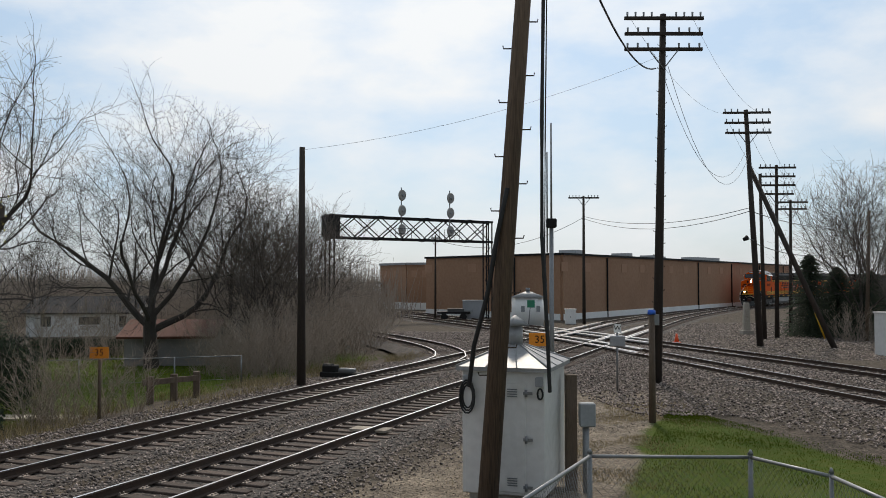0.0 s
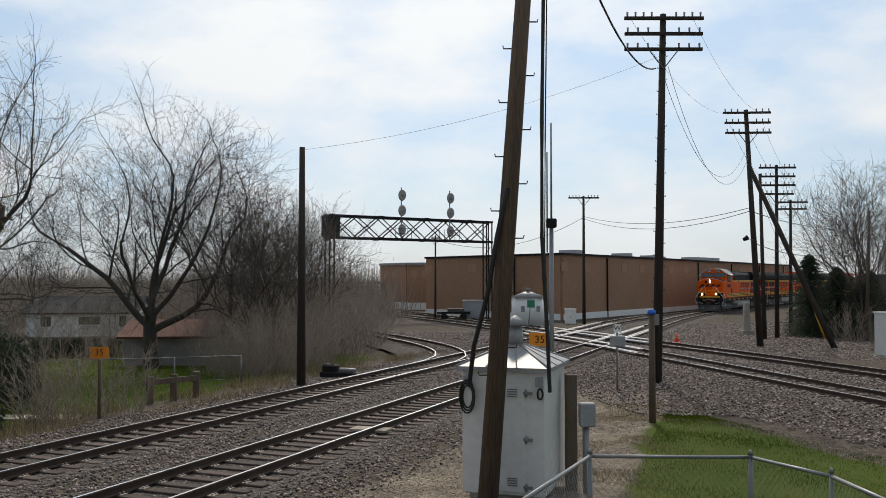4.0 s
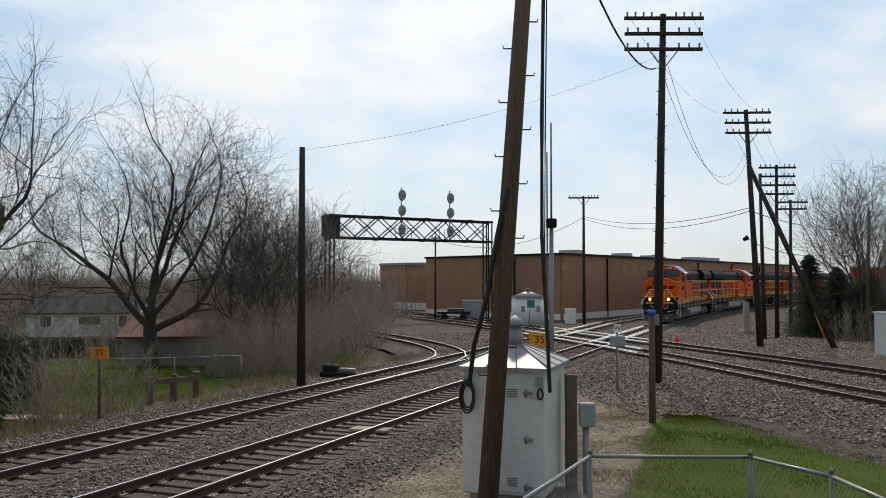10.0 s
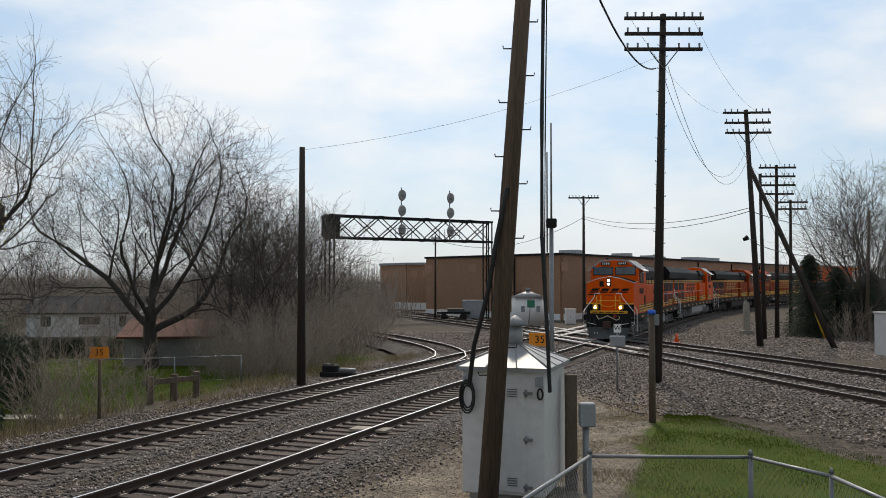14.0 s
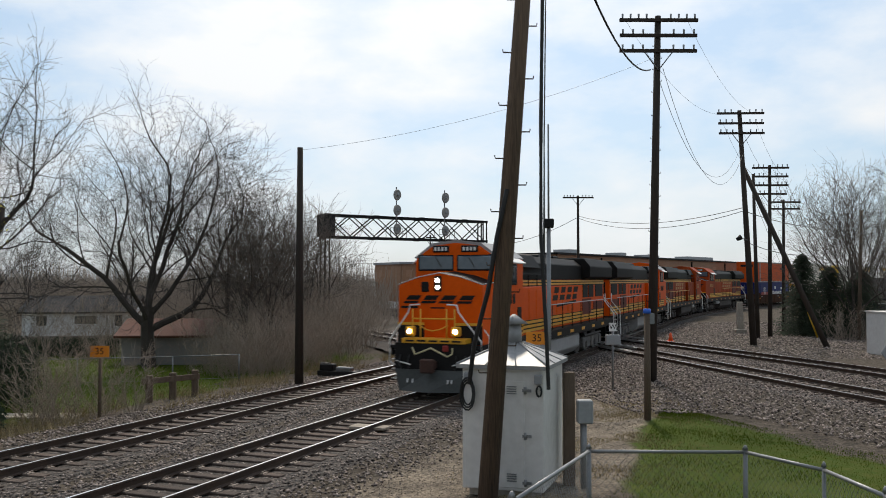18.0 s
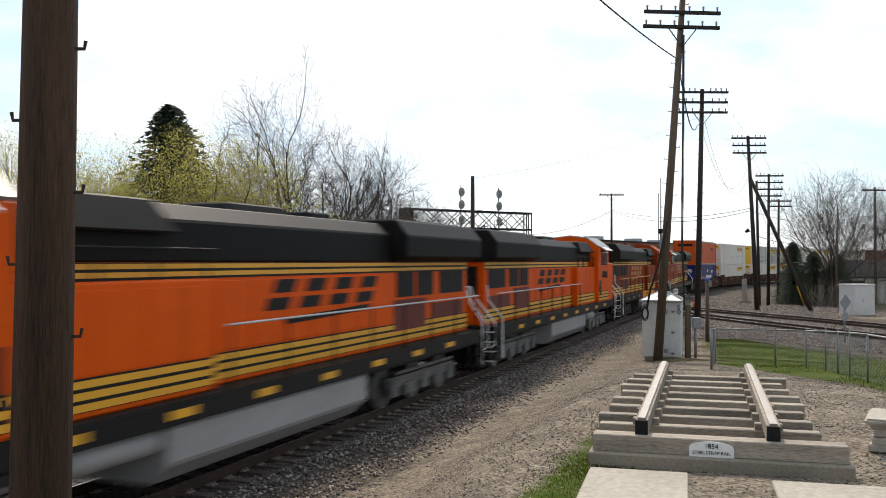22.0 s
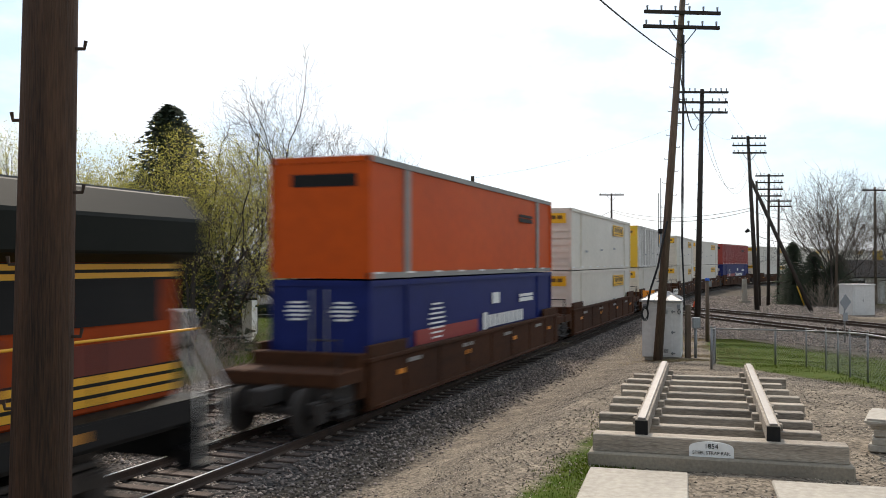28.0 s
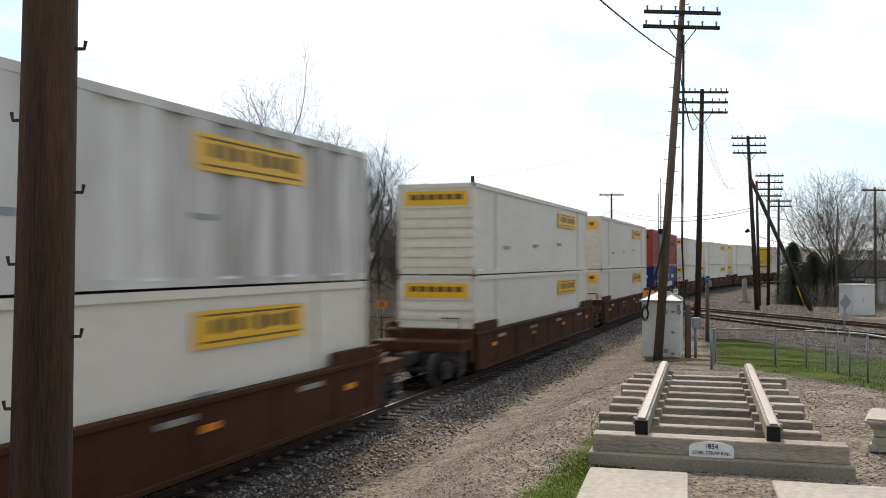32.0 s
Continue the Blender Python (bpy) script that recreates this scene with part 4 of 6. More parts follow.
house("pale garage beyond the poles", 34.6, 68.0, -20, 6, 7, 2.6, 1.4, M_SIDING, M_ROOFGREY, ((-1.8, 1.2, 2.6, 2.0),), "garage")
house("white house among trees", 44.0, 62.0, -25, 8, 7, 2.8, 1.6, M_SIDING, M_ROOFGREY, ((0, 1.5, 1.2, 1.1), (2.4, 1.5, 0.9, 1.1)))

# ---- signal bridge ----
M_SIGNALGREY = mat("signal_grey", (0.34, 0.33, 0.31), (0.26, 0.25, 0.24), 0.6)
def signal_bridge():
    t = thing("signal_bridge", "dark steel lattice signal bridge over the crossing line", "signal bridge")
    a, b = Vector((-10.4, 82.0, 0)), Vector((4.4, 92.0, 0))
    d = (b - a).normalized()
    n = Vector((d.y, -d.x, 0))
    z0, z1 = 7.75, 9.75
    for e in (a, b):
        for k in (-1, 1):
            for m in (-1, 1):
                q = e + n * 0.45 * k + d * 0.22 * m
                bar("post", t, M_BLACK, (q.x, q.y, z1 / 2), (0.13, 0.13, z1))
        for j in range(12):
            q0 = e + n * 0.45 * (1 if j % 2 else -1) + Vector((0, 0, j * 0.65))
            q1 = e + n * 0.45 * (-1 if j % 2 else 1) + Vector((0, 0, (j + 1) * 0.65))
            rod("lacing_bar", t, M_BLACK, q0, q1, 0.035, 0.035, 4)
    span = (b - a).length
    for k in (-1, 1):
        for z in (z0, z1):
            c = (a + b) / 2 + n * 0.45 * k
            bar("chord", t, M_BLACK, (c.x, c.y, z), (span + 0.6, 0.18, 0.22), rz=math.atan2(d.y, d.x))
        bm = bmesh.new()
        m = 7
        for j in range(m):
            p0, p1 = a + d * span * j / m + n * 0.45 * k, a + d * span * (j + 1) / m + n * 0.45 * k
            tube(bm, p0 + Vector((0, 0, z0)), p1 + Vector((0, 0, z1)), 0.055, 0.055, 4)
            tube(bm, p0 + Vector((0, 0, z1)), p1 + Vector((0, 0, z0)), 0.055, 0.055, 4)
        part("lattice", bm, M_BLACK, t)
        for j in range(0, m + 1, 2):
            p = a + d * span * j / m + n * 0.5 * k
            for z in (z0, z1):
                bar("gusset", t, M_BLACK, (p.x, p.y, z), (0.6, 0.03, 0.3), rz=math.atan2(d.y, d.x))
    c = a + n * 0.2
    bar("relay_box", t, M_BLACK, (c.x, c.y, (z0 + z1) / 2), (1.3, 1.2, 2.0), rz=math.atan2(d.y, d.x), bev=0.03)
    for fr in (0.40, 0.71):
        p = a + d * span * fr + n * 0.75
        mast = rod("signal_mast", t, M_GALV, (p.x, p.y, z0), (p.x, p.y, z1 + 2.9), 0.06)
        for z in (z0 + 0.9, z1 + 0.7, z1 + 2.15):
            bm = bmesh.new()
            c = Vector((p.x, p.y, z))
            tube(bm, c + n * 0.1, c + n * 0.28, 0.4, 0.36, 20)
            for v in bm.verts:
                v.co.z = z + (v.co.z - z) * 1.35
            h = part("signal_head", bm, M_SIGNALGREY, t, "oval grey signal head seen from behind")
            rod("lamp_case", h, M_GREYPAINT, c + n * 0.26, c + n * 0.42, 0.14, 0.1, 12)
        bar("platform", t, M_BLACK, (p.x, p.y, z0 - 0.05), (1.9, 0.9, 0.06), rz=math.atan2(d.y, d.x))
        bm = bmesh.new()
        for sx in (-0.9, 0.9):
            for k in (0.0, 0.5, 1.0):
                q = p + d * sx
                tube(bm, q + Vector((0, 0, z0)) + n * (0.4 - 0.8 * (k > 0.6)), q + Vector((0, 0, z0 + 1.0)) + n * (0.4 - 0.8 * (k > 0.6)), 0.025, 0.025, 5)
            for z in (0.5, 1.0):
                tube(bm, p + d * sx + n * 0.4 + Vector((0, 0, z0 + z)), p - d * sx + n * 0.4 + Vector((0, 0, z0 + z)), 0.02, 0.02, 5)
        part("platform_rail", bm, M_BLACK, t)
    return t


signal_bridge()

# ---- strap rail display ----
def strap_rail():
    z = 1.16
    ang = math.degrees(math.atan2(1.87, 6.67))
    t = thing("strap_rail_display", "museum display of old strap rail on weathered grey timbers", "railway display", pose(-4.36, -7.34, z, 0, 0, -ang - 1.5))
    L = 6.95
    bar("footing", t, M_FOOTING, (0.12, -0.06, 0.13), (3.2, 0.46, 0.28), bev=0.02, label="rough concrete footing")
    bar("footing", t, M_CONC, (0, L - 0.1, -0.1), (2.7, 0.36, 0.7), bev=0.02)
    for sx in (-0.9, 0.9):
        bar("bearer", t, M_GREYWOOD, (sx, L / 2, 0.16), (0.22, L - 0.6, 0.18), bev=0.01)
    bar("front_beam", t, M_GREYWOOD, (0.12, -0.02, 0.375), (3.1, 0.30, 0.22), bev=0.012, label="heavy weathered front timber")
    rng = random.Random(3)
    for i in range(1, 9):
        w = 3.0 - 0.02 * i + rng.uniform(-0.12, 0.12)
        bar("tie", t, M_GREYWOOD, (rng.uniform(-0.06, 0.06), 0.08 + i * 0.82, 0.36), (w, 0.22 + rng.uniform(-0.015, 0.02), 0.2), rz=rng.uniform(-0.012, 0.012), bev=0.012)
    for sx in (-0.81, 0.81):
        r = bar("rail_beam", t, M_GREYWOOD, (sx, L / 2 - 0.05, 0.58), (0.17, L, 0.2), bev=0.008, label="timber rail beam")
        r2 = bar("strap", r, M_STRAP, (sx, L / 2 - 0.05, 0.694), (0.1, L, 0.022), bev=0.004, label="worn iron strap")
        bar("end_plate", r, M_BLACK, (sx, -0.135 + 0.5 - 0.415 - 0.005, 0.57), (0.16, 0.02, 0.19))
        for i in range(1, 9):
            for dx in (-0.13, 0.13):
                bar("wedge", r, M_GREYWOOD, (sx + dx, 0.08 + i * 0.82, 0.5), (0.1, 0.14, 0.1), bev=0.01)
    bm = bmesh.new()
    arc = [(-0.27, 0.27), (0.27, 0.27), (0.27, 0.39)] + [(0.27 * math.cos(k * 0.314), 0.39 + 0.075 * math.sin(k * 0.314)) for k in range(1, 10)] + [(-0.27, 0.39)]
    fr = [bm.verts.new((0.06 + x, -0.192, z)) for x, z in arc]
    bk = [bm.verts.new((0.06 + x, -0.165, z)) for x, z in arc]
    bm.faces.new(fr), bm.faces.new(bk[::-1])
    for i in range(len(arc)):
        j = (i + 1) % len(arc)
        bm.faces.new((fr[j], fr[i], bk[i], bk[j]))
    s = part("plaque", bm, M_WHITE, t, "white arched plaque with black lettering")
    text_mesh("lettering", "1854", 0.085, M_BLACK, s, pose(0.06, -0.197, 0.405, 90))
    text_mesh("lettering", "STEEL STRAP RAIL", 0.058, M_BLACK, s, pose(0.06, -0.197, 0.322, 90))
    return t


strap_rail()


def slab(name, c, s, rz, label):
    bm = bmesh.new()
    box(bm, (0, 0, 0), s)
    bevel(bm, 0.015)
    o = new(name, mesh_of(name, bm, M_CONC))
    o.matrix_basis = pose(*c, 0, 0, rz)
    return tagged(o, label, "pavement", kind="structure")


slab("pavement_slab", (-5.7, -9.01, 1.2), (1.2, 2.9, 0.2), -16, "pale worn concrete paving slab")
slab("pavement_slab", (-3.62, -9.76, 1.2), (1.3, 2.9, 0.2), -16, "pale worn concrete paving slab")


def bench():
    t = thing("stone_bench", "small cast white stone bench with curved legs", "bench", pose(-1.52, -6.22, ground_z(-1.52, -6.22) - 0.02, 0, 0, 60))
    bm = bmesh.new()
    box(bm, (0, 0, 0.44), (1.1, 0.38, 0.09))
    bevel(bm, 0.03, 2)
    part("seat", bm, M_CONC, t)
    for sx in (-1, 1):
        bm = bmesh.new()
        for z, w in ((0.03, 0.3), (0.12, 0.2), (0.24, 0.16), (0.34, 0.24)):
            box(bm, (sx * 0.36, 0, z + 0.04), (0.16, w, 0.11))
        bevel(bm, 0.02)
        part("leg", bm, M_CONC, t)


bench()


# ---- chain-link fence ----
def fence():
    t = thing("chain_link_fence", "galvanised chain-link fence with pipe rails", "fence")
    H = 1.2
    pts = [(0.55, 8.0), (1.9, 11.9), (4.1, 12.2), (4.5, 10.6), (4.35, 8.8), (3.9, 7.0), (3.4, 5.2), (3.0, 3.4), (2.7, 1.5), (2.5, -0.4)]
    P = [Vector((x, y, ground_z(x, y))) for x, y in pts]
    for i, p in enumerate(P):
        r = 0.034 if i in (0, 1, 2, 9) else 0.024
        post = rod("post", t, M_GALV, p - Vector((0, 0, 0.1)), p + Vector((0, 0, H + 0.02)), r, seg=12)
        rod("post_cap", post, M_GALV, p + Vector((0, 0, H + 0.02)), p + Vector((0, 0, H + 0.08)), r + 0.01, 0.012, 12)
    Z = Vector((0, 0, H - 0.02))
    for a, b in zip(P, P[1:]):
        rod("top_rail", t, M_GALV, a + Z, b + Z, 0.024)
        bm = bmesh.new()
        L = (b - a).length
        k = int(L / 0.11)
        hh = H - 0.06
        for i in range(-int(hh / 0.11), k):
            for sgn in (0, 1):
                u0, u1 = i * 0.11, i * 0.11 + hh
                c0, c1 = max(u0, 0), min(u1, L)
                if c1 <= c0:
                    continue
                w0, w1 = (c0 - u0) / hh, (c1 - u0) / hh
                if sgn:
                    w0, w1 = 1 - w0, 1 - w1
                q0, q1 = a.lerp(b, c0 / L) + Vector((0, 0, 0.03 + w0 * hh)), a.lerp(b, c1 / L) + Vector((0, 0, 0.03 + w1 * hh))
                tube(bm, q0, q1, 0.0022, 0.0022, 3, caps=False)
        part("wire_mesh", bm, M_GALV, t, "woven wire mesh")
    # far garden fence
    g = thing("garden_fence", "low chain-link garden fence behind the track", "fence")
    q = [Vector((x, y, ground_z(x, y))) for x, y in ((-27, 33), (-22.5, 34.0), (-18, 35.0), (-14.5, 36.0), (-11.0, 37.0), (-8.5, 38.0))]
    for p in q:
        rod("post", g, M_GALV, p - Vector((0, 0, 0.1)), p + Vector((0, 0, 1.1)), 0.03)
    for a, b in zip(q, q[1:]):
        rod("top_rail", g, M_GALV, a + Vector((0, 0, 1.08)), b + Vector((0, 0, 1.08)), 0.022)
        rod("bottom_wire", g, M_GALV, a + Vector((0, 0, 0.12)), b + Vector((0, 0, 0.12)), 0.008)


fence()


# ---- signs, posts and boxes ----
def speed_sign(x, y, z, label):
    g = ground_z(x, y)
    t = thing("speed_sign", label, "sign", pose(x, y, g - 0.1, 0, 0, 3))
    rod("post", t, M_WOOD, (0, 0, 0), (0, 0, z - g - 0.1), 0.055, 0.05, 8)
    p = bar("panel", t, M_SIGN, (0, -0.07, z - g + 0.1), (0.56, 0.02, 0.34), bev=0.005)
    text_mesh("numerals", "35", 0.27, M_BLACK, p, pose(0, -0.084, z - g + 0.1, 90))


speed_sign(-10.25, 27.0, 1.74, "orange speed board with black numerals on a wooden post")
speed_sign(2.46, 23.5, 2.36, "orange speed board with black numerals behind the cabin")


def whistle_post():
    t = thing("whistle_sign", "small white whistle sign on a thin post", "sign", pose(6.1, 32.0, -0.05))
    rod("post", t, M_GALV, (0, 0, 0), (0, 0, 2.35), 0.035)
    p = bar("panel", t, M_WHITE, (0, -0.05, 2.25), (0.26, 0.02, 0.3))
    text_mesh("letter", "W", 0.24, M_BLACK, p, pose(0, -0.064, 2.25, 90))
    bar("cabinet", t, M_GREYPAINT, (0, -0.05, 1.8), (0.52, 0.22, 0.36), bev=0.02)


whistle_post()


def lamp_post():
    t = thing("blue_marker_post", "weathered post with a blue marker light", "marker post", pose(5.72, 25.0, ground_z(5.72, 25) - 0.05))
    rod("post", t, M_WOOD, (0, 0, 0), (0, 0, 3.0), 0.1, 0.085, 12)
    rod("marker_light", t, M_BLUE, (0, 0, 3.0), (0, 0, 3.13), 0.12, 0.1, 14, "blue marker cap")
    bar("bracket", t, M_GALV, (0.12, 0, 2.85), (0.16, 0.1, 0.3), bev=0.01)


lamp_post()


def meter():
    t = thing("electric_meter_post", "wooden post with a grey meter cabinet", "meter post", pose(2.3, 16.2, ground_z(2.3, 16.2) - 0.05))
    bar("post", t, M_WOOD, (0, 0.3, 1.05), (0.2, 0.2, 2.1), bev=0.01)
    rod("conduit", t, M_GALV, (0.22, 0, 0), (0.22, 0, 1.3), 0.06)
    bar("meter_cabinet", t, M_GREYPAINT, (0.24, -0.02, 1.42), (0.28, 0.22, 0.42), bev=0.02)


meter()


def antenna():
    t = thing("antenna_mast", "thin grey antenna mast behind the cabin", "antenna", pose(2.55, 21.5, -0.05))
    rod("mast", t, M_GALV, (0, 0, 0), (0, 0, 5.4), 0.06, 0.05)
    rod("whip", t, M_GALV, (0, 0, 5.4), (0, 0, 7.7), 0.025, 0.02)
    rod("side_whip", t, M_GALV, (-0.1, 0, 4.6), (-0.1, 0, 7.0), 0.02, 0.018)
    bar("clamp", t, M_BLACK, (0, 0, 5.3), (0.24, 0.2, 0.22), bev=0.02)


antenna()


def relay_house():
    t = thing("round_relay_cabin", "small white eight-sided relay cabin with a conical roof", "signal cabin", pose(7.2, 78.0, -0.05))
    rod("wall", t, M_WHITE, (0, 0, 0), (0, 0, 2.5), 1.4, 1.4, 8)
    r = rod("roof", t, M_ROOFMETAL, (0, 0, 2.45), (0, 0, 2.95), 1.6, 0.25, 8)
    rod("vent", r, M_GALV, (0, 0, 2.9), (0, 0, 3.25), 0.14, 0.2, 10)
    for x, z in ((-0.55, 1.5), (0.75, 1.5)):
        bar("wall_box", t, M_GREYPAINT, (x, -1.36, z), (0.3, 0.14, 0.5))


relay_house()


def green_sign(x, y):
    t = thing("green_sign", "small green board on a slanted post", "sign", pose(x, y, -0.05))
    rod("post", t, M_GALV, (-0.15, 0, 0), (0.05, 0, 2.0), 0.04)
    bar("panel", t, M_GREEN, (0.08, -0.06, 2.0), (0.62, 0.03, 0.6), bev=0.01)


green_sign(7.0, 74.0)
green_sign(4.6, 76.0)


def cabinet(name, label, x, y, s, material, rz=0.0):
    t = thing(name, label, "cabinet", pose(x, y, ground_z(x, y) - 0.03, 0, 0, rz))
    bar("body", t, material, (0, 0, s[2] / 2), s, bev=0.02)
    bar("lid", t, material, (0, 0, s[2] + 0.03), (s[0] + 0.1, s[1] + 0.1, 0.07), bev=0.01)
    d = bar("door", t, material, (-s[0] * 0.22, -s[1] / 2 - 0.012, s[2] * 0.5), (s[0] * 0.42, 0.03, s[2] * 0.86), bev=0.008)
    rod("handle", d, M_BLACK, (-s[0] * 0.05, -s[1] / 2 - 0.05, s[2] * 0.45), (-s[0] * 0.05, -s[1] / 2 - 0.05, s[2] * 0.55), 0.018)


cabinet("equipment_cabinet", "silver equipment cabin beside the crossing line", 23.6, 47.0, (1.8, 1.6, 2.2), M_SILVER, 10)
cabinet("equipment_cabinet", "grey equipment box before the brick wall", 2.8, 88.5, (2.0, 1.2, 1.9), M_GREYPAINT)
cabinet("signal_case", "pale signal case by the wall", 11.2, 80.5, (0.9, 0.6, 1.3), M_WHITE)


def flatbed():
    t = thing("low_trailer", "low dark flat trailer parked by the wall", "trailer", pose(0.9, 87.5, 0))
    bar("deck", t, M_BLACK, (0, 0, 0.75), (3.2, 1.8, 0.2))
    bar("load", t, M_UNDERGEAR, (0.2, 0, 1.0), (1.6, 1.2, 0.3))
    for x in (-0.9, 0.9):
        rod("wheel", t, M_BLACK, (x, -0.9, 0.35), (x, -0.65, 0.35), 0.35, 0.35, 14)


M_UNDERGEAR = mat("dark_gear", (0.05, 0.05, 0.05), (0.08, 0.075, 0.07), 0.8)
flatbed()


def road_sign(x, y, label):
    g = ground_z(x, y)
    t = thing("diamond_sign", label, "sign", pose(x, y, g - 0.05, 0, 0, 25))
    rod("post", t, M_GALV, (0, 0, 0), (0, 0, 2.35), 0.04)
    p = bar("panel", t, M_GREYPAINT, (0, -0.05, 2.0), (0.55, 0.02, 0.55), ry=radians(45))
    bar("tag", t, M_GREYPAINT, (0, -0.05, 1.3), (0.3, 0.02, 0.4))


road_sign(12.0, 24.0, "grey-backed diamond road sign on a steel post")
road_sign(14.6, 21.5, "second grey-backed sign on a thin post")


def cone():
    t = thing("marker_cone", "small orange plastic marker beside the track", "marker cone", pose(14.6, 57.0, -0.02))
    rod("body", t, M_CONE, (0, 0, 0.03), (0, 0, 0.55), 0.16, 0.05, 14)
    bar("base", t, M_CONE, (0, 0, 0.02), (0.42, 0.42, 0.04), bev=0.01)


cone()


def concrete_post():
    t = thing("concrete_marker", "pale tapered concrete pillar beside the bend", "marker post", pose(22.0, 66.0, -0.05))
    bar("pillar", t, M_CONC, (0, 0, 1.15), (0.5, 0.5, 2.3), bev=0.03, taper=0.7)
    bar("foot", t, M_CONC, (0, 0, 0.15), (0.8, 0.8, 0.3), bev=0.03)


concrete_post()


def guard_posts():
    for i, (x, y) in enumerate(((-10.1, 31.2), (-9.5, 31.9), (-8.9, 32.6))):
        t = thing("guard_post", "short grey wooden guard post", "post", pose(x, y, ground_z(x, y) - 0.05, 0, 0, 12), "guard posts")
        bar("timber", t, M_WOOD, (0, 0, 0.48), (0.24, 0.24, 0.98), bev=0.02)
    t = thing("guard_rail", "weathered wooden rail along short guard posts", "rail", pose(-9.5, 31.75, ground_z(-9.5, 31.9) + 0.72, 0, 0, 49))
    bar("plank", t, M_WOOD, (0, 0, 0), (2.3, 0.07, 0.2), bev=0.01)


guard_posts()


def guy_guard(x, y):
    t = thing("guy_wire_guard", "slanted yellow plastic guard over a guy wire", "guard", pose(x, y, ground_z(x, y) - 0.05), "guy wire guards")
    rod("sleeve", t, M_YELLOW, (0, 0, 0), (-0.65, 0, 1.75), 0.06, 0.05, 8)
    rod("guy_wire", t, M_WIRE, (-0.65, 0, 1.75), (-3.6, 0.4, 9.6), 0.012, 0.012, 5)


guy_guard(25.4, 60.5)
guy_guard(27.0, 66.0)


def street_lamp():
    t = thing("street_lamp", "small dark lamp on a bracket fixed to a pole", "street lamp", pose(18.35, 53.55, 6.25))
    rod("bracket", t, M_GALV, (0.0, 0, 0), (-0.45, -0.1, 0.12), 0.025, 0.02, 8)
    rod("lamp_head", t, M_BLACK, (-0.42, -0.1, 0.16), (-0.66, -0.14, 0.02), 0.16, 0.1, 12)


street_lamp()


def track_board():
    t = thing("track_board", "pale weathered plank lying between the rails", "plank", pose(-1.86, 23.1, 0.11, 0, 0, -20))
    bar("plank", t, M_GREYWOOD, (0, 0, 0), (1.0, 0.5, 0.06), bev=0.008)


track_board()


def hedge(label, x0, y0, x1, y1, h, w, seed):
    """A clipped or rounded bush of many small leaves on short stems."""
    rng = random.Random(seed)
    g = ground_z((x0 + x1) / 2, (y0 + y1) / 2)
    t = thing("evergreen_shrub", label, "shrub", pose((x0 + x1) / 2, (y0 + y1) / 2, g))
    a, d = Vector((x0 - x1, y0 - y1, 0)) / 2, Vector((x1 - x0, y1 - y0, 0))
    v, f = [], []
    for i in range(3 + int(d.length * 2)):
        p = a + d * rng.random()
        stick(v, f, p - Vector((0, 0, 0.1)), p + Vector((rng.gauss(0, 0.1), rng.gauss(0, 0.1), h * 0.8)), 0.03, 0.01, 4)
    o = new("stems", mesh_from("stems", v, f, M_BARK))
    o.parent = t
    v, f = [], []
    for i in range(int(2600 * (d.length + w))):
        r, u = rng.random() ** 0.4, rng.uniform(0, 6.28318)
        p = a + d * rng.random() + Vector((math.cos(u) * w * 0.5 * r, math.sin(u) * w * 0.5 * r, 0))
        p.z = h * (1 - 0.35 * r * r) * rng.random() ** 0.7 + rng.gauss(0, 0.04)
        e = Vector((rng.gauss(0, 1), rng.gauss(0, 1), rng.gauss(0, 1))).normalized()
        o2 = e.orthogonal().normalized() * 0.03
        k = len(v)
        v += [p - o2, p + o2, p + e * rng.uniform(0.06, 0.13)]
        f.append((k, k + 1, k + 2))
    o = new("foliage", mesh_from("foliage", v, f, M_NEEDLE))
    o.parent = t


hedge("dark evergreen hedge before the far house", -22.6, 50.0, -18.2, 50.4, 1.05, 1.0, 1)
hedge("dark round evergreen bush beside the second track", -12.6, 24.0, -12.3, 24.0, 1.1, 1.3, 2)
hedge("large dark evergreen bush at the house corner", -14.8, 29.6, -13.9, 29.6, 2.5, 2.0, 3)


def nest_pole():
    t = thing("birdhouse_pole", "dark birdhouse on a tall thin pole by the house", "birdhouse", pose(-14.4, 28.6, ground_z(-14.4, 28.6) - 0.05))
    rod("pole", t, M_WOOD_DARK, (0, 0, 0), (0, 0, 6.0), 0.06, 0.05)
    bm = bmesh.new()
    tube(bm, (0, 0, 5.9), (0, 0, 6.6), 0.42, 0.45, 8)
    box(bm, (0, 0, 6.25), (1.0, 1.0, 0.05))
    part("birdhouse", bm, M_WOOD_DARK, t, "dark many-sided birdhouse with a ledge")
    rod("roof", t, M_WOOD_DARK, (0, 0, 6.6), (0, 0, 6.95), 0.5, 0.05, 8)


nest_pole()


def garden_path():
    """A strip of pale paving slabs behind the second track."""
    e = tagged(new("pavement", None), "pale concrete garden path behind the second track", "pavement", kind="structure")
    bm = bmesh.new()
    box(bm, (0, 0, 0), (1.46, 0.9, 0.1))
    bevel(bm, 0.01)
    me = mesh_of("slab", bm, M_CONC)
    for i in range(15):
        x = -33.0 + i * 1.5
        y = 28.2 - 0.03 * (x + 20)
        o = new("slab", me)
        o.parent = e
        o.matrix_basis = pose(x, y, ground_z(x, y) - 0.01)


garden_path()


def switch_stand():
    p = sp(32.6, P_SIDE - 2.2)
    t = thing("switch_machine", "black electric switch machine beside the second track", "switch machine", pose(p.x, p.y, 0.0, 0, 0, -21))
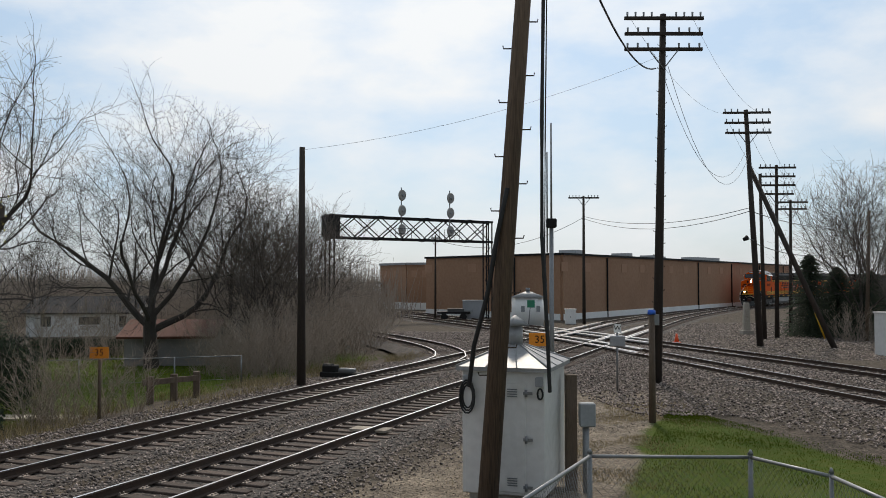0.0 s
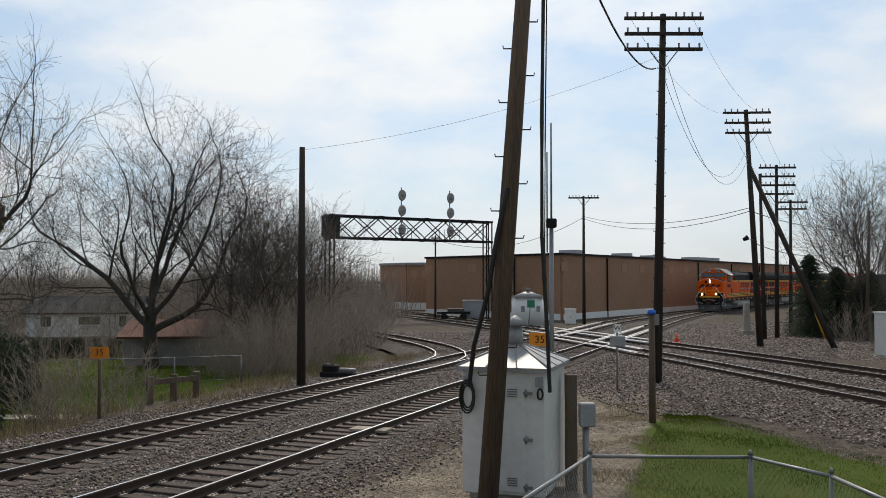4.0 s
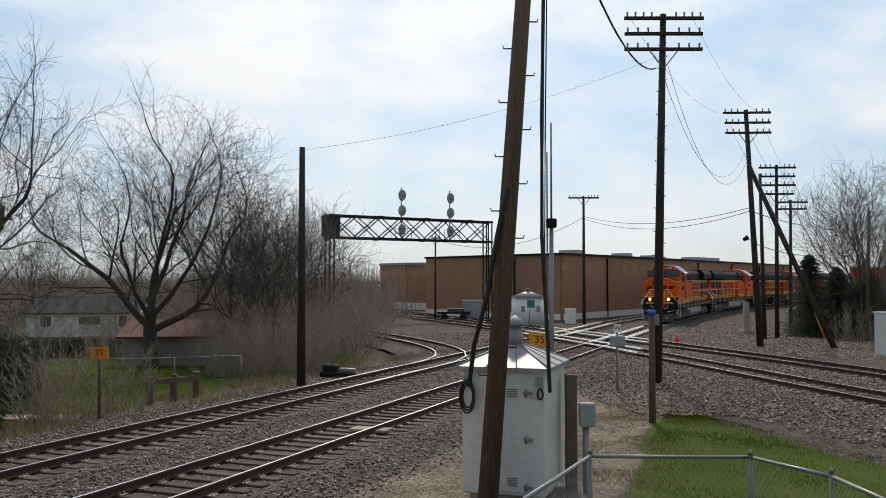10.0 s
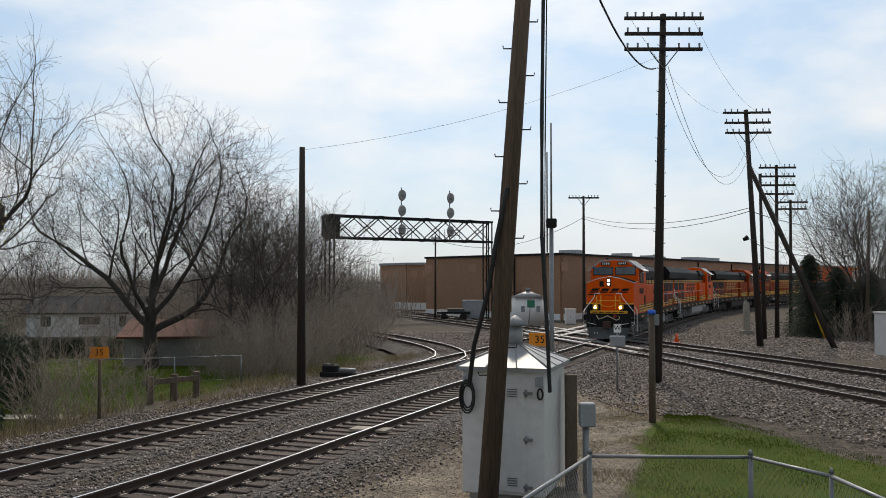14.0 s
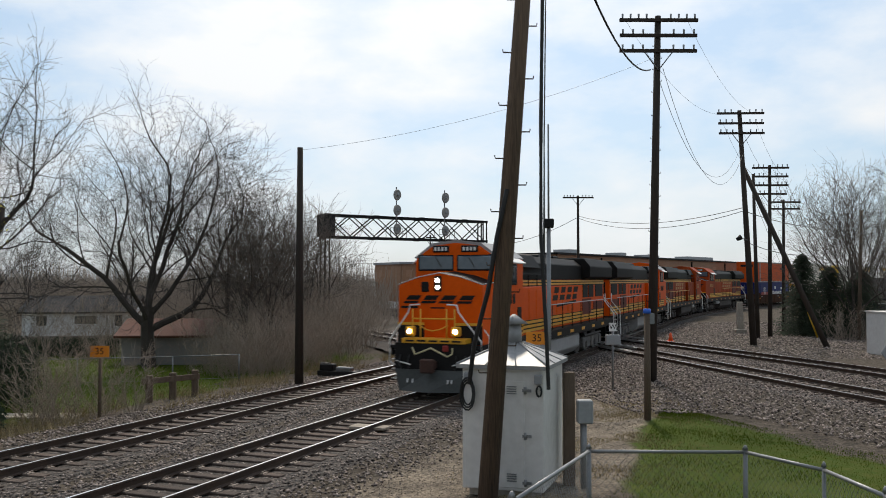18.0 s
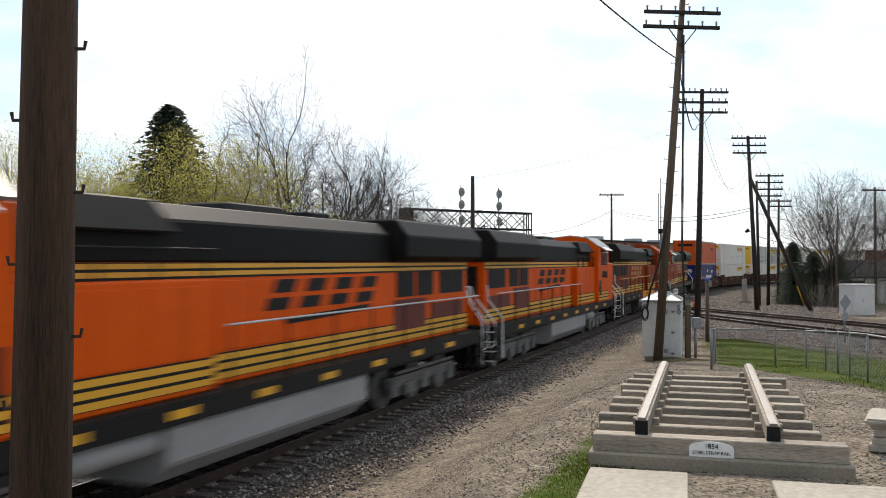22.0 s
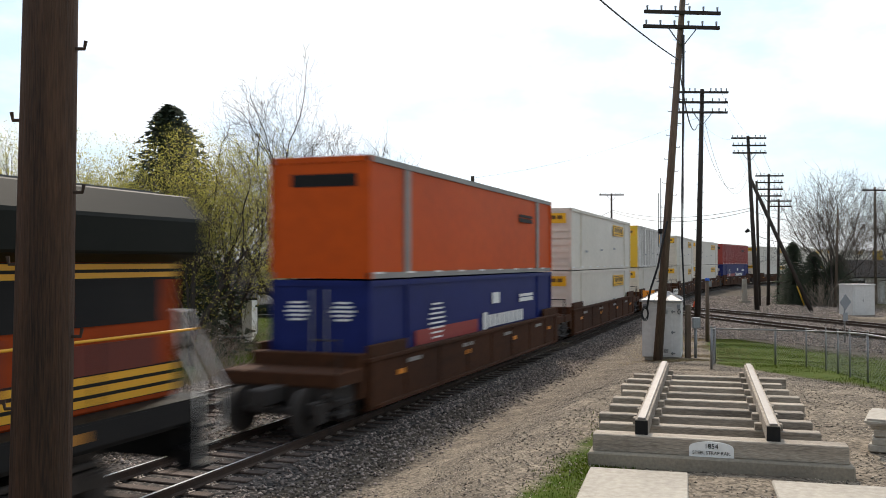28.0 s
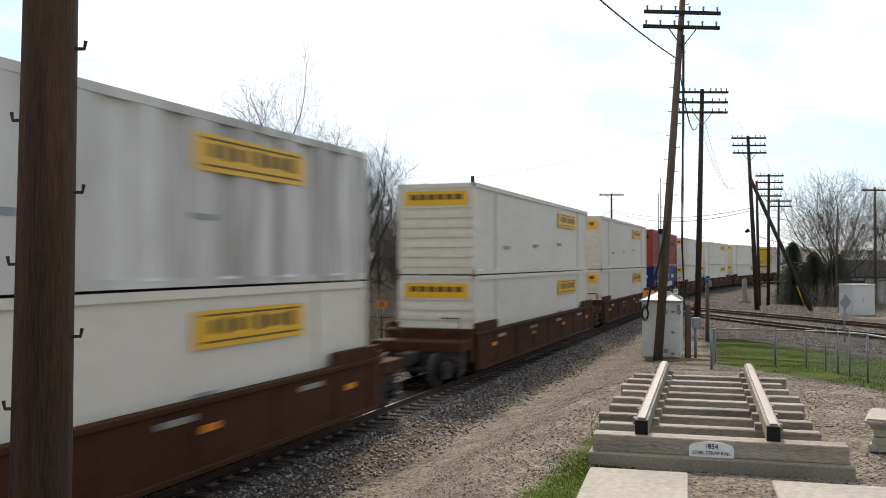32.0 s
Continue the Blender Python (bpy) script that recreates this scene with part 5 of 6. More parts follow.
    bar("base", t, M_BLACK, (0.2, 0, 0.1), (1.7, 0.6, 0.2), bev=0.02)
    bar("housing", t, M_BLACK, (-0.3, 0, 0.32), (0.6, 0.42, 0.3), bev=0.04)
    bar("gearbox", t, M_GALV, (0.45, 0, 0.27), (0.7, 0.3, 0.18), bev=0.04)
    rod("motor", t, M_BLACK, (-0.6, 0, 0.36), (-0.2, 0, 0.36), 0.16, seg=14)
    rod("throw_bar", t, M_RAIL, (0.8, 0, 0.12), (1.7, 0, 0.12), 0.03)


switch_stand()


def brace_pole(label, a, b, r):
    t = thing("brace_pole", label, "utility pole", pose(*a))
    rod("pole", t, M_WOOD_DARK, (0, 0, 0), Vector(b) - Vector(a), r, r * 0.8, 12)


brace_pole("dark slanted brace pole leaning on a taller pole", (22.4, 52.0, -0.1), (18.3, 54.2, 10.8), 0.17)
utility_pole("grey pole with a wire loop among the trees", 27.0, 58.0, 8.4, (), 0.14, (0.3, 0), 0, False, M_WOOD)
utility_pole("thin pole with one crossarm beyond the road", 31.5, 60.0, 10.5, ((10.2, 2.6, 6),), 0.15, (0, 0), 0.1, False, M_WOOD)
utility_pole("dark street pole behind the house", -25.5, 41.0, 9.5, (), 0.12, (0, 0), 0, False, M_WOOD)

# ---- hanging wires ----
def wires():
    def line(label, runs, r, name="overhead_wire", material=None):
        t = thing(name, label, "cable")
        for a, b, drop in runs:
            bm = bmesh.new()
            wire(bm, sag(a, b, drop), r, 5)
            part("strand", bm, material or M_WIRE, t)
    line("sagging black wires between two tall poles", [((8.4 + dx, 34.5, 12.1), (18.0 + dx, 53.6, 11.5), 2.7 + 0.4 * k) for k, dx in enumerate((-0.1, 0.2))], 0.011)
    line("pale wires from pole to pole", [((8.4 + dx, 34.5, 13.9), (18.0 + dx, 53.6, 13.8), 0.9) for dx in (-1.2, 1.2)], 0.006)
    line("heavy black cable down to a tall pole", [((1.52, 14.9, 11.5), (8.1, 34.4, 12.0), 1.2)], 0.028, "overhead_cable", M_RUBBER)
    line("heavy black cable between two wooden poles", [((-10.27, -13.22, 8.8), (1.52, 14.9, 11.5), 0.3)], 0.022, "overhead_cable", M_RUBBER)
    line("thin pale wire across the sky", [((-5.3, 33.6, 8.75), (8.3, 34.5, 12.5), 0.5)], 0.006)
    line("far drooping service wires", [((12.5, 81.0, 9.6), (18.2, 53.7, 8.2), 0.8), ((12.5, 81.0, 9.4), (18.2, 53.7, 8.0), 1.0), ((12.5, 81.0, 9.5), (-0.9, 92.0, 8.0), 1.6), ((18.2, 53.7, 8.0), (31.5, 60.0, 8.0), 0.9), ((18.2, 53.7, 6.2), (27.2, 58.0, 6.4), 0.9)], 0.022, "overhead_wire")
    line("wires along the far poles", [((18.0 + dx, 53.7, 13.3), (22.6 + dx, 61.6, 11.0), 0.4) for dx in (-1.0, 0.0, 1.0)] + [((22.6 + dx, 61.6, 11.0), (25.6 + dx, 67.0, 9.3), 0.3) for dx in (-1.0, 1.0)], 0.008)
    line("pale loop of slack wire on a pole", [((27.2, 57.8, 8.0), (29.0, 58.5, 6.0), 1.6), ((25.2, 57.5, 8.3), (27.2, 57.8, 6.9), 0.9)], 0.03, "slack_wire")
    # cables that drop from the leaning pole to the cabin
    c = thing("drop_cables", "black cables hanging from the leaning pole to the cabin", "cable")
    bm = bmesh.new()
    wire(bm, [(1.66, 14.75, 12.4), (1.64, 14.75, 9.0), (1.6, 14.75, 6.5), (1.6, 14.8, 4.6), (1.7, 14.9, 2.9), (1.74, 14.98, 2.05)], 0.034, 8)
    part("cable", bm, M_RUBBER, c)
    bm = bmesh.new()
    wire(bm, [(1.03, 14.72, 5.4), (0.86, 14.75, 4.6), (0.72, 14.9, 3.7), (0.5, 15.2, 2.8), (0.42, 15.4, 2.1)], 0.04, 8)
    part("cable", bm, M_RUBBER, c)
    bm = bmesh.new()
    wire(bm, [(1.72, 14.8, 12.4), (1.7, 14.8, 9.0), (1.66, 14.8, 6.3), (1.65, 14.85, 4.4), (1.74, 14.95, 2.4)], 0.012, 6)
    part("cable", bm, M_RUBBER, c)


wires()


# ---- loose stones and grass ----
def scatter(name, label, category, spots, sizes, material, seed, flat=0.7):
    """Many small angular stones, past counting, as one mesh."""
    rng = np.random.default_rng(seed)
    base = np.array([(1, 0, 0), (-1, 0, 0), (0, 1, 0), (0, -1, 0), (0, 0, 1), (0, 0, -1)], dtype=float)
    tri = np.array([(0, 2, 4), (2, 1, 4), (1, 3, 4), (3, 0, 4), (2, 0, 5), (1, 2, 5), (3, 1, 5), (0, 3, 5)])
    n = len(spots)
    v = np.repeat(base[None], n, 0) * rng.uniform(0.55, 1.35, (n, 6, 1)) + rng.normal(0, 0.16, (n, 6, 3))
    a = rng.uniform(0, 6.28, n)
    c, s_ = np.cos(a)[:, None], np.sin(a)[:, None]
    x, y = v[..., 0] * c - v[..., 1] * s_, v[..., 0] * s_ + v[..., 1] * c
    r = rng.uniform(sizes[0], sizes[1], n)[:, None]
    v = np.stack([x * r, y * r, v[..., 2] * r * flat], -1) + np.array(spots)[:, None, :]
    f = (tri[None] + 6 * np.arange(n)[:, None, None]).reshape(-1, 3)
    me = bpy.data.meshes.new(name)
    me.vertices.add(n * 6)
    me.vertices.foreach_set("co", v.reshape(-1))
    me.loops.add(len(f) * 3)
    me.loops.foreach_set("vertex_index", f.reshape(-1).astype(np.int32))
    me.polygons.add(len(f))
    me.polygons.foreach_set("loop_start", np.arange(0, len(f) * 3, 3, dtype=np.int32))
    me.update(calc_edges=True)
    me.materials.append(material)
    return tagged(new(name, me), label, category, kind="stuff")


def stones():
    rng = random.Random(11)
    spots = []
    for i in range(85000):
        s = -24 + 78 * rng.random() ** 1.25
        p = rng.uniform(-18.6, -7.3) + rng.gauss(0, 0.25)
        d = min(abs(p - P_MAIN), abs(p - P_SIDE))
        if d < 0.95 and rng.random() < 0.45 or abs(d - 0.755) < 0.08:
            continue
        q = sp(s, p)
        z = -0.008 if d < 1.4 else 0.02 if d < 1.8 else max(ground_z(q.x, q.y) - 0.01, 0.03 - 0.19 * (d - 1.8))
        spots.append((q.x, q.y, z + 0.008))
    scatter("ballast_stones", "grey-brown crushed ballast stones round the tracks", "ballast", spots, (0.02, 0.048), M_STONE, 1)
    spots = []
    for i in range(60000):
        t = rng.random()
        y = 6 + 62 * t ** 0.9
        x = 19.5 - (y - 6) * 0.242 + rng.uniform(-9.0, 6.5)
        q = x * NX + y * NY
        if P_SIDE - 2 < q < P_MAIN + 2 or (y < 26 and x < 10.4 - (y - 20) * 0.36):
            continue
        spots.append((x, y, max(0.02, ground_z(x, y)) + 0.012))
    scatter("ballast_stones", "brown ballast stones along the crossing line", "ballast", spots, (0.025, 0.06), M_STONE, 2)
    spots = []
    for i in range(70000):
        s, p = rng.uniform(-17, 27), rng.uniform(-8.0, 4.5) + rng.gauss(0, 0.3)
        q = sp(s, p)
        if q.x > max(1.8, 3.4 + (q.y - 17.4) * 0.32):
            continue
        spots.append((q.x, q.y, ground_z(q.x, q.y) - 0.016))
    far = []
    for i in range(22000):
        x, y = rng.uniform(10, 32), rng.uniform(44, 82)
        if x < 19.5 - (y - 6) * 0.242 + 2.5 + 4:
            continue
        q = x * NX + y * NY
        if q < P_MAIN + 1.5 + max(0, y - 75) * 0.1:
            continue
        far.append((x, y, -0.015))
    scatter("far_gravel", "grey-brown gravel and cinders beyond the crossing", "gravel", far, (0.03, 0.08), M_STONE, 4)
    scatter("pale_gravel", "pale loose gravel and pebbles on packed dirt", "gravel", spots, (0.008, 0.021), M_PALESTONE, 3)


stones()


def grass(name, label, count, seed, material, spot, h0, h1):
    rng = random.Random(seed)
    v, f = [], []
    for i in range(count):
        q = spot(rng)
        if q is None:
            continue
        x, y = q
        z = ground_z(x, y) - 0.03
        a, h = rng.uniform(0, 6.28), rng.uniform(h0, h1)
        dx, dy = math.cos(a) * 0.008, math.sin(a) * 0.008
        lx, ly = rng.gauss(0, h * 0.45), rng.gauss(0, h * 0.45)
        k = len(v)
        v += [(x - dx, y - dy, z), (x + dx, y + dy, z), (x + lx, y + ly, z + 0.02 + h)]
        f.append((k, k + 1, k + 2))
    return tagged(new(name, mesh_from(name, v, f, material)), label, "grass", kind="stuff")


M_BLADE = leafy("grass_blade", (0.045, 0.085, 0.006), (0.075, 0.092, 0.012), 0.35)
M_LAWNBLADE = leafy("garden_grass", (0.09, 0.165, 0.012), (0.13, 0.16, 0.02), 0.35)
M_STRAW = mat("dead_grass", (0.34, 0.27, 0.14), (0.22, 0.17, 0.09), 0.9, scale=0.8, island=0.35)


def lawn_spot(rng):
    y = rng.uniform(-6, 27)
    xl, xr = max(1.9, 3.5 + (y - 17.4) * 0.32), 9.8 - (y - 20) * 0.36
    x = rng.uniform(xl, xr)
    if rng.random() < 0.5 + 0.9 * noise.noise((x * 0.5, y * 0.5, 3.0)):
        return None
    return x, y


def verge_spot(rng):
    s, p = rng.uniform(-12, -3.6), rng.gauss(-2.75, 0.28)
    if noise.noise((s * 0.6, p * 0.9, 8.0)) < -0.12:
        return None
    q = sp(s, p)
    return q.x, q.y


def straw_spot(rng):
    y = rng.uniform(13, 29)
    xl = max(1.9, 3.5 + (y - 17.4) * 0.32)
    x = rng.gauss(xl - 0.8, 1.1)
    if noise.noise((x * 0.4, y * 0.4, 12.0)) < -0.05:
        return None
    return x, y


def weed_spot(rng):
    s, p = rng.uniform(-10, 44), rng.uniform(-21.5, -17.4)
    if noise.noise((s * 0.3, p * 0.5, 2.0)) < 0.0:
        return None
    q = sp(s, p)
    return q.x, q.y


grass("lawn_grass", "short bright spring grass", 90000, 5, M_BLADE, lawn_spot, 0.015, 0.045)
def back_lawn_spot(rng):
    s, p = rng.uniform(0, 46), rng.uniform(-36, -20.5)
    if rng.random() < 0.45 + 0.9 * noise.noise((s * 0.3, p * 0.4, 6.0)):
        return None
    q = sp(s, p)
    return q.x, q.y


grass("back_lawn_grass", "green garden lawn behind the second track", 90000, 9, M_LAWNBLADE, back_lawn_spot, 0.05, 0.14)
grass("verge_grass", "tufts of grass beside the paving", 8000, 6, M_BLADE, verge_spot, 0.012, 0.03)
grass("dead_grass", "straw-coloured dead grass round the cabin", 26000, 7, M_STRAW, straw_spot, 0.02, 0.05)
grass("track_weeds", "brown weeds along the second track", 26000, 8, M_STRAW, weed_spot, 0.12, 0.45)
# ---- train ----
M_ORANGE = mat("engine_orange", (0.80, 0.105, 0.002), (0.68, 0.085, 0.002), 0.5, scale=0.8, spec=0.12)
M_ORANGE_OLD = mat("faded_orange", (0.42, 0.058, 0.007), (0.21, 0.034, 0.007), 0.6, scale=0.8, spec=0.12)
M_STRIPE = mat("yellow_stripe", (0.80, 0.40, 0.02), (0.7, 0.34, 0.02), 0.45)
M_HOODTOP = mat("black_hood", (0.006, 0.006, 0.006), (0.012, 0.011, 0.01), 0.6, scale=1, spec=0.12)
M_GREENHOOD = mat("dark_green_hood", (0.007, 0.009, 0.007), (0.014, 0.014, 0.011), 0.6, scale=1, spec=0.12)
M_UNDER = mat("dusty_running_gear", (0.20, 0.19, 0.175), (0.085, 0.08, 0.075), 0.8, scale=3, bump=0.3)
M_TANK = mat("grey_fuel_tank", (0.36, 0.36, 0.355), (0.27, 0.265, 0.26), 0.6, scale=1)
M_WHEEL = mat("steel_wheel", (0.10, 0.085, 0.075), (0.17, 0.15, 0.135), 0.5, 0.6)
M_LAMP = glow("lit_headlamp", (1.0, 0.88, 0.66), 22.0)
M_WELL = mat("well_car_brown", (0.072, 0.027, 0.011), (0.03, 0.014, 0.008), 0.85, scale=0.8, bump=0.15, spec=0.15)
M_LOUVRE = mat("red_brown_louvre", (0.16, 0.025, 0.012), (0.10, 0.018, 0.01), 0.7, scale=3, stretch=(1, 8, 1))
M_WAGONGEAR = mat("sooty_wagon_gear", (0.04, 0.031, 0.026), (0.02, 0.017, 0.015), 0.85, scale=3)
M_PLOUGH = mat("plough_grey_green", (0.035, 0.04, 0.039), (0.06, 0.064, 0.062), 0.6, scale=2)
M_COUPLER = mat("rusty_coupler", (0.075, 0.03, 0.02), (0.04, 0.02, 0.015), 0.8)
M_HOSE = mat("pale_hose", (0.55, 0.50, 0.30), (0.45, 0.40, 0.24), 0.6)
M_WINDSCREEN = mat("windscreen_glass", (0.06, 0.085, 0.11), (0.09, 0.12, 0.15), 0.12, scale=0.8, spec=1.0)
M_UNDER_OLD = mat("sooty_running_gear", (0.028, 0.021, 0.017), (0.055, 0.044, 0.036), 0.85, scale=3, bump=0.3)
M_SILVERLINE = mat("silver_stripe", (0.55, 0.55, 0.55), (0.45, 0.45, 0.45), 0.5)

M_PANEL = mat("yellow_panel", (0.83, 0.46, 0.012), (0.75, 0.40, 0.012), 0.45, scale=1)
M_PANELINK = mat("dark_brown_ink", (0.10, 0.055, 0.01), (0.16, 0.09, 0.015), 0.5)
M_WORN = mat("worn_yellow_paint", (0.45, 0.19, 0.02), (0.30, 0.12, 0.015), 0.5, scale=4)
M_CWHITE = mat("white_container", (0.72, 0.665, 0.58), (0.61, 0.56, 0.48), 0.5, scale=0.7, rand=0.06)
M_CORANGE = mat("orange_container", (0.62, 0.09, 0.008), (0.50, 0.072, 0.008), 0.55, scale=0.5, spec=0.15)
M_CGREY = mat("grey_container_posts", (0.30, 0.29, 0.27), (0.22, 0.21, 0.2), 0.6)
M_CBLUE = mat("blue_container", (0.012, 0.022, 0.135), (0.009, 0.016, 0.10), 0.5, scale=0.5, spec=0.15)
M_CRED = mat("red_container", (0.30, 0.024, 0.02), (0.22, 0.02, 0.017), 0.5, scale=0.5)
M_CYELLOW = mat("yellow_container_end", (0.80, 0.52, 0.03), (0.7, 0.44, 0.03), 0.5)
M_CDIRTY = mat("grimy_white_container", (0.82, 0.79, 0.74), (0.24, 0.215, 0.185), 0.55, scale=3.0, stretch=(0.3, 1.5, 0.05))

HEAD = [(0.0, 131.0), (1.0, 125.3), (3.0, 113.7), (6.0, 97.7), (8.0, 88.0), (10.0, 78.1), (12.0, 66.7), (14.0, 54.3), (16.0, 42.8),
        (17.0, 33.1), (18.0, 25.7), (18.5, 22.5), (19.0, 19.8), (19.5, 15.8), (20.0, 10.8), (20.5, 4.5), (21.0, -3.7), (22.0, -18.3), (23.0, -33.7), (24.0, -47.0), (25.0, -62.2), (28.0, -108.7), (29.0, -123.8), (30.0, -139.0), (31.0, -154.6), (32.0, -170.9)]
TRAIN = []


def ride(ob, back, wheelbase, lift=0.0):
    """Notes a thing whose middle rides back metres behind the train's head."""
    TRAIN.append((ob, back, wheelbase, lift))


def train_pose(s, wheelbase, lift):
    a, b = line_at(s - wheelbase / 2)[0], line_at(s + wheelbase / 2)[0]
    d, c = a - b, (a + b) / 2
    return pose(c.x, c.y, RAIL_Z + lift, 0, 0, math.degrees(-math.atan2(d.x, d.y)))


def truck(parent, y, axles, label, material=None):
    """A bogie: side frames, springs, and its wheels."""
    half = (axles - 1) * 0.95
    for sx in (-1, 1):
        bm = bmesh.new()
        box(bm, (sx * 1.06, y, 0.62), (0.16, 2 * half + 0.5, 0.26))
        for k in range(axles):
            box(bm, (sx * 1.1, y - half + k * 1.9, 0.5), (0.2, 0.42, 0.42))
        for k in range(axles - 1):
            box(bm, (sx * 1.12, y - half + 0.95 + k * 1.9, 0.42), (0.18, 0.62, 0.3))
        tube(bm, (sx * 1.2, y - half, 0.85), (sx * 1.2, y + half, 0.85), 0.05)
        bevel(bm, 0.015)
        part("bogie_frame", bm, material or M_UNDER, parent, label)
    for k in range(axles):
        bm = bmesh.new()
        for sx in (-1, 1):
            tube(bm, (sx * 0.69, y - half + k * 1.9, 0.5), (sx * 0.83, y - half + k * 1.9, 0.5), 0.5, 0.5, 20)
        tube(bm, (-0.7, y - half + k * 1.9, 0.5), (0.7, y - half + k * 1.9, 0.5), 0.09, 0.09, 8)
        part("wheelset", bm, material or M_WHEEL, parent)


def slanted_marks(parent, x, y0, z, h, step, n, material, side, lean=0.6, name="emblem"):
    """A row of slanted blocks, each in two bars, in place of a company mark."""
    for k in range(n):
        yy = y0 - side * k * step
        w = step * 0.7
        for (a, b, c, d) in ((0.0, 1.0, 0.0, 0.4), (0.0, 0.92, 0.56, 1.0)):
            bm = bmesh.new()
            pts = []
            for (pu, pv) in ((a, c), (b, c), (b, d), (a, d)):
                pts.append((yy - side * (pu * w - lean * pv * h), z + pv * h))
            v1 = [bm.verts.new((x, py, pz)) for py, pz in pts]
            v2 = [bm.verts.new((x + side * 0.006, py, pz)) for py, pz in pts]
            for i in range(4):
                bm.faces.new((v1[i], v1[(i + 1) % 4], v2[(i + 1) % 4], v2[i]))
            bm.faces.new(v2)
            part(name, bm, material, parent, "dark slanted company mark")


def locomotive(label, new_paint=True, numbers=True):
    t = thing("locomotive", label, "locomotive", group="locomotives of the train")
    org = M_ORANGE if new_paint else M_ORANGE_OLD
    top = M_HOODTOP if new_paint else M_GREENHOOD
    # frame and walkway
    bm = bmesh.new()
    box(bm, (0, -0.2, 1.43), (3.05, 22.0, 0.1))
    box(bm, (0, -0.2, 1.2), (2.5, 21.6, 0.36))
    part("underframe", bm, M_BLACK, t)
    for sx in (-1, 1):
        bar("sill", t, M_BLACK, (sx * 1.5, -0.2, 1.3), (0.06, 21.8, 0.3))
        for k in range(8):
            bar("sill_mark", t, M_STRIPE if new_paint else M_WORN, (sx * 1.534, 7.5 - k * 2.25, 1.3), (0.012, 0.6, 0.13), label="yellow reflective sill mark")
    # nose
    bm = bmesh.new()
    prism(bm, [(-1.48, 1.48), (1.48, 1.48), (1.48, 3.36), (0.75, 3.6), (0, 3.74), (-0.75, 3.6), (-1.48, 3.36)], 8.4, 10.3, front=0.985, cz=1.48)
    bevel(bm, 0.03, 2)
    nose = part("nose", bm, org, t, "orange wide nose")
    bm = bmesh.new()
    ridge = [(-1.44, 3.375), (-0.75, 3.61), (0, 3.75), (0.75, 3.61), (1.44, 3.375)]
    va = [bm.verts.new((x, 8.86, z + 0.025)) for x, z in ridge]
    vb = [bm.verts.new((x * 0.985, 10.24, 1.48 + (z - 1.48) * 0.985 + 0.012)) for x, z in ridge]
    for i in range(4):
        bm.faces.new((va[i], va[i + 1], vb[i + 1], vb[i]))
    part("antiglare_panel", bm, M_HOODTOP, nose, "dull black panel below the windscreen")
    bm = bmesh.new()
    wire(bm, [(-1.46, 8.9, 3.42), (-1.46, 10.28, 3.35), (-0.74, 10.31, 3.585), (0, 10.31, 3.715), (0.74, 10.31, 3.585), (1.46, 10.28, 3.35), (1.46, 8.9, 3.42)], 0.02)
    part("nose_stripe", bm, M_SILVERLINE, nose, "silver stripe along the nose edge")
    bar("nose_door", nose, org, (-0.1, 10.31, 2.2), (0.9, 0.03, 1.15), bev=0.01)
    bar("nose_hatch", nose, M_BLACK, (0.5, 10.31, 3.28), (0.27, 0.04, 0.32), bev=0.05)
    for sx in (-1, 1):
        bar("nose_band", nose, M_STRIPE, (sx * 1.0, 10.302, 2.12), (0.94, 0.02, 0.08), label="yellow band across the lower nose")
        bar("nose_skirt", nose, M_BLACK, (sx * 1.0, 10.3, 1.78), (0.94, 0.02, 0.58), label="black lower nose panel")
    # company mark on the nose
    for k in range(4):
        bm = bmesh.new()
        x0 = 1.28 - k * 0.62
        for lo, hi, wl in ((0.0, 0.07, 0.5), (0.11, 0.25, 0.44)):
            v1 = [bm.verts.new((x0 - pu - pv * 0.9, 10.318, 2.76 + pv)) for pu, pv in ((0.0, lo), (wl, lo), (wl, hi), (0.0, hi))]
            v2 = [bm.verts.new((v.co.x, 10.326, v.co.z)) for v in v1]
            for i in range(4):
                bm.faces.new((v1[i], v1[(i + 1) % 4], v2[(i + 1) % 4], v2[i]))
            bm.faces.new(v2)
        part("emblem", bm, M_BLACK, nose, "black slanted company mark")
    bar("emblem_swoosh", nose, M_BLACK, (1.05, 10.322, 2.64), (0.6, 0.008, 0.07))
    bar("emblem_swoosh", nose, M_BLACK, (0.05, 10.322, 2.62), (0.5, 0.008, 0.045))
    # headlights
    bar("headlight_box", nose, M_BLACK, (0.05, 10.32, 3.37), (0.26, 0.06, 0.48), bev=0.05)
    for z in (3.26, 3.48):
        rod("headlight", nose, M_LAMP if numbers else M_GREYPAINT, (0.05, 10.34, z), (0.05, 10.37, z), 0.07, seg=16, label="lit round headlight")
    # cab
    bm = bmesh.new()
    prism(bm, [(-1.5, 1.48), (1.5, 1.48), (1.5, 4.22), (0.86, 4.66), (0, 4.76), (-0.86, 4.66), (-1.5, 4.22)], 5.9, 8.9, front=0.985, cz=1.48)
    bevel(bm, 0.045, 2)
    cab = part("cab", bm, org, t, "orange crew cab")
    bm = bmesh.new()
    prism(bm, [(-1.55, 4.24), (-0.88, 4.71), (0, 4.81), (0.88, 4.71), (1.55, 4.24), (1.5, 4.2), (0, 4.72), (-1.5, 4.2)], 6.0, 8.8)
    # new engines: pale metal stands in for sunlight on the orange roof
    part("cab_roof", bm, M_ROOFMETAL if new_paint else org, cab, "cab roof sheet, paled for sunlight on new engines")
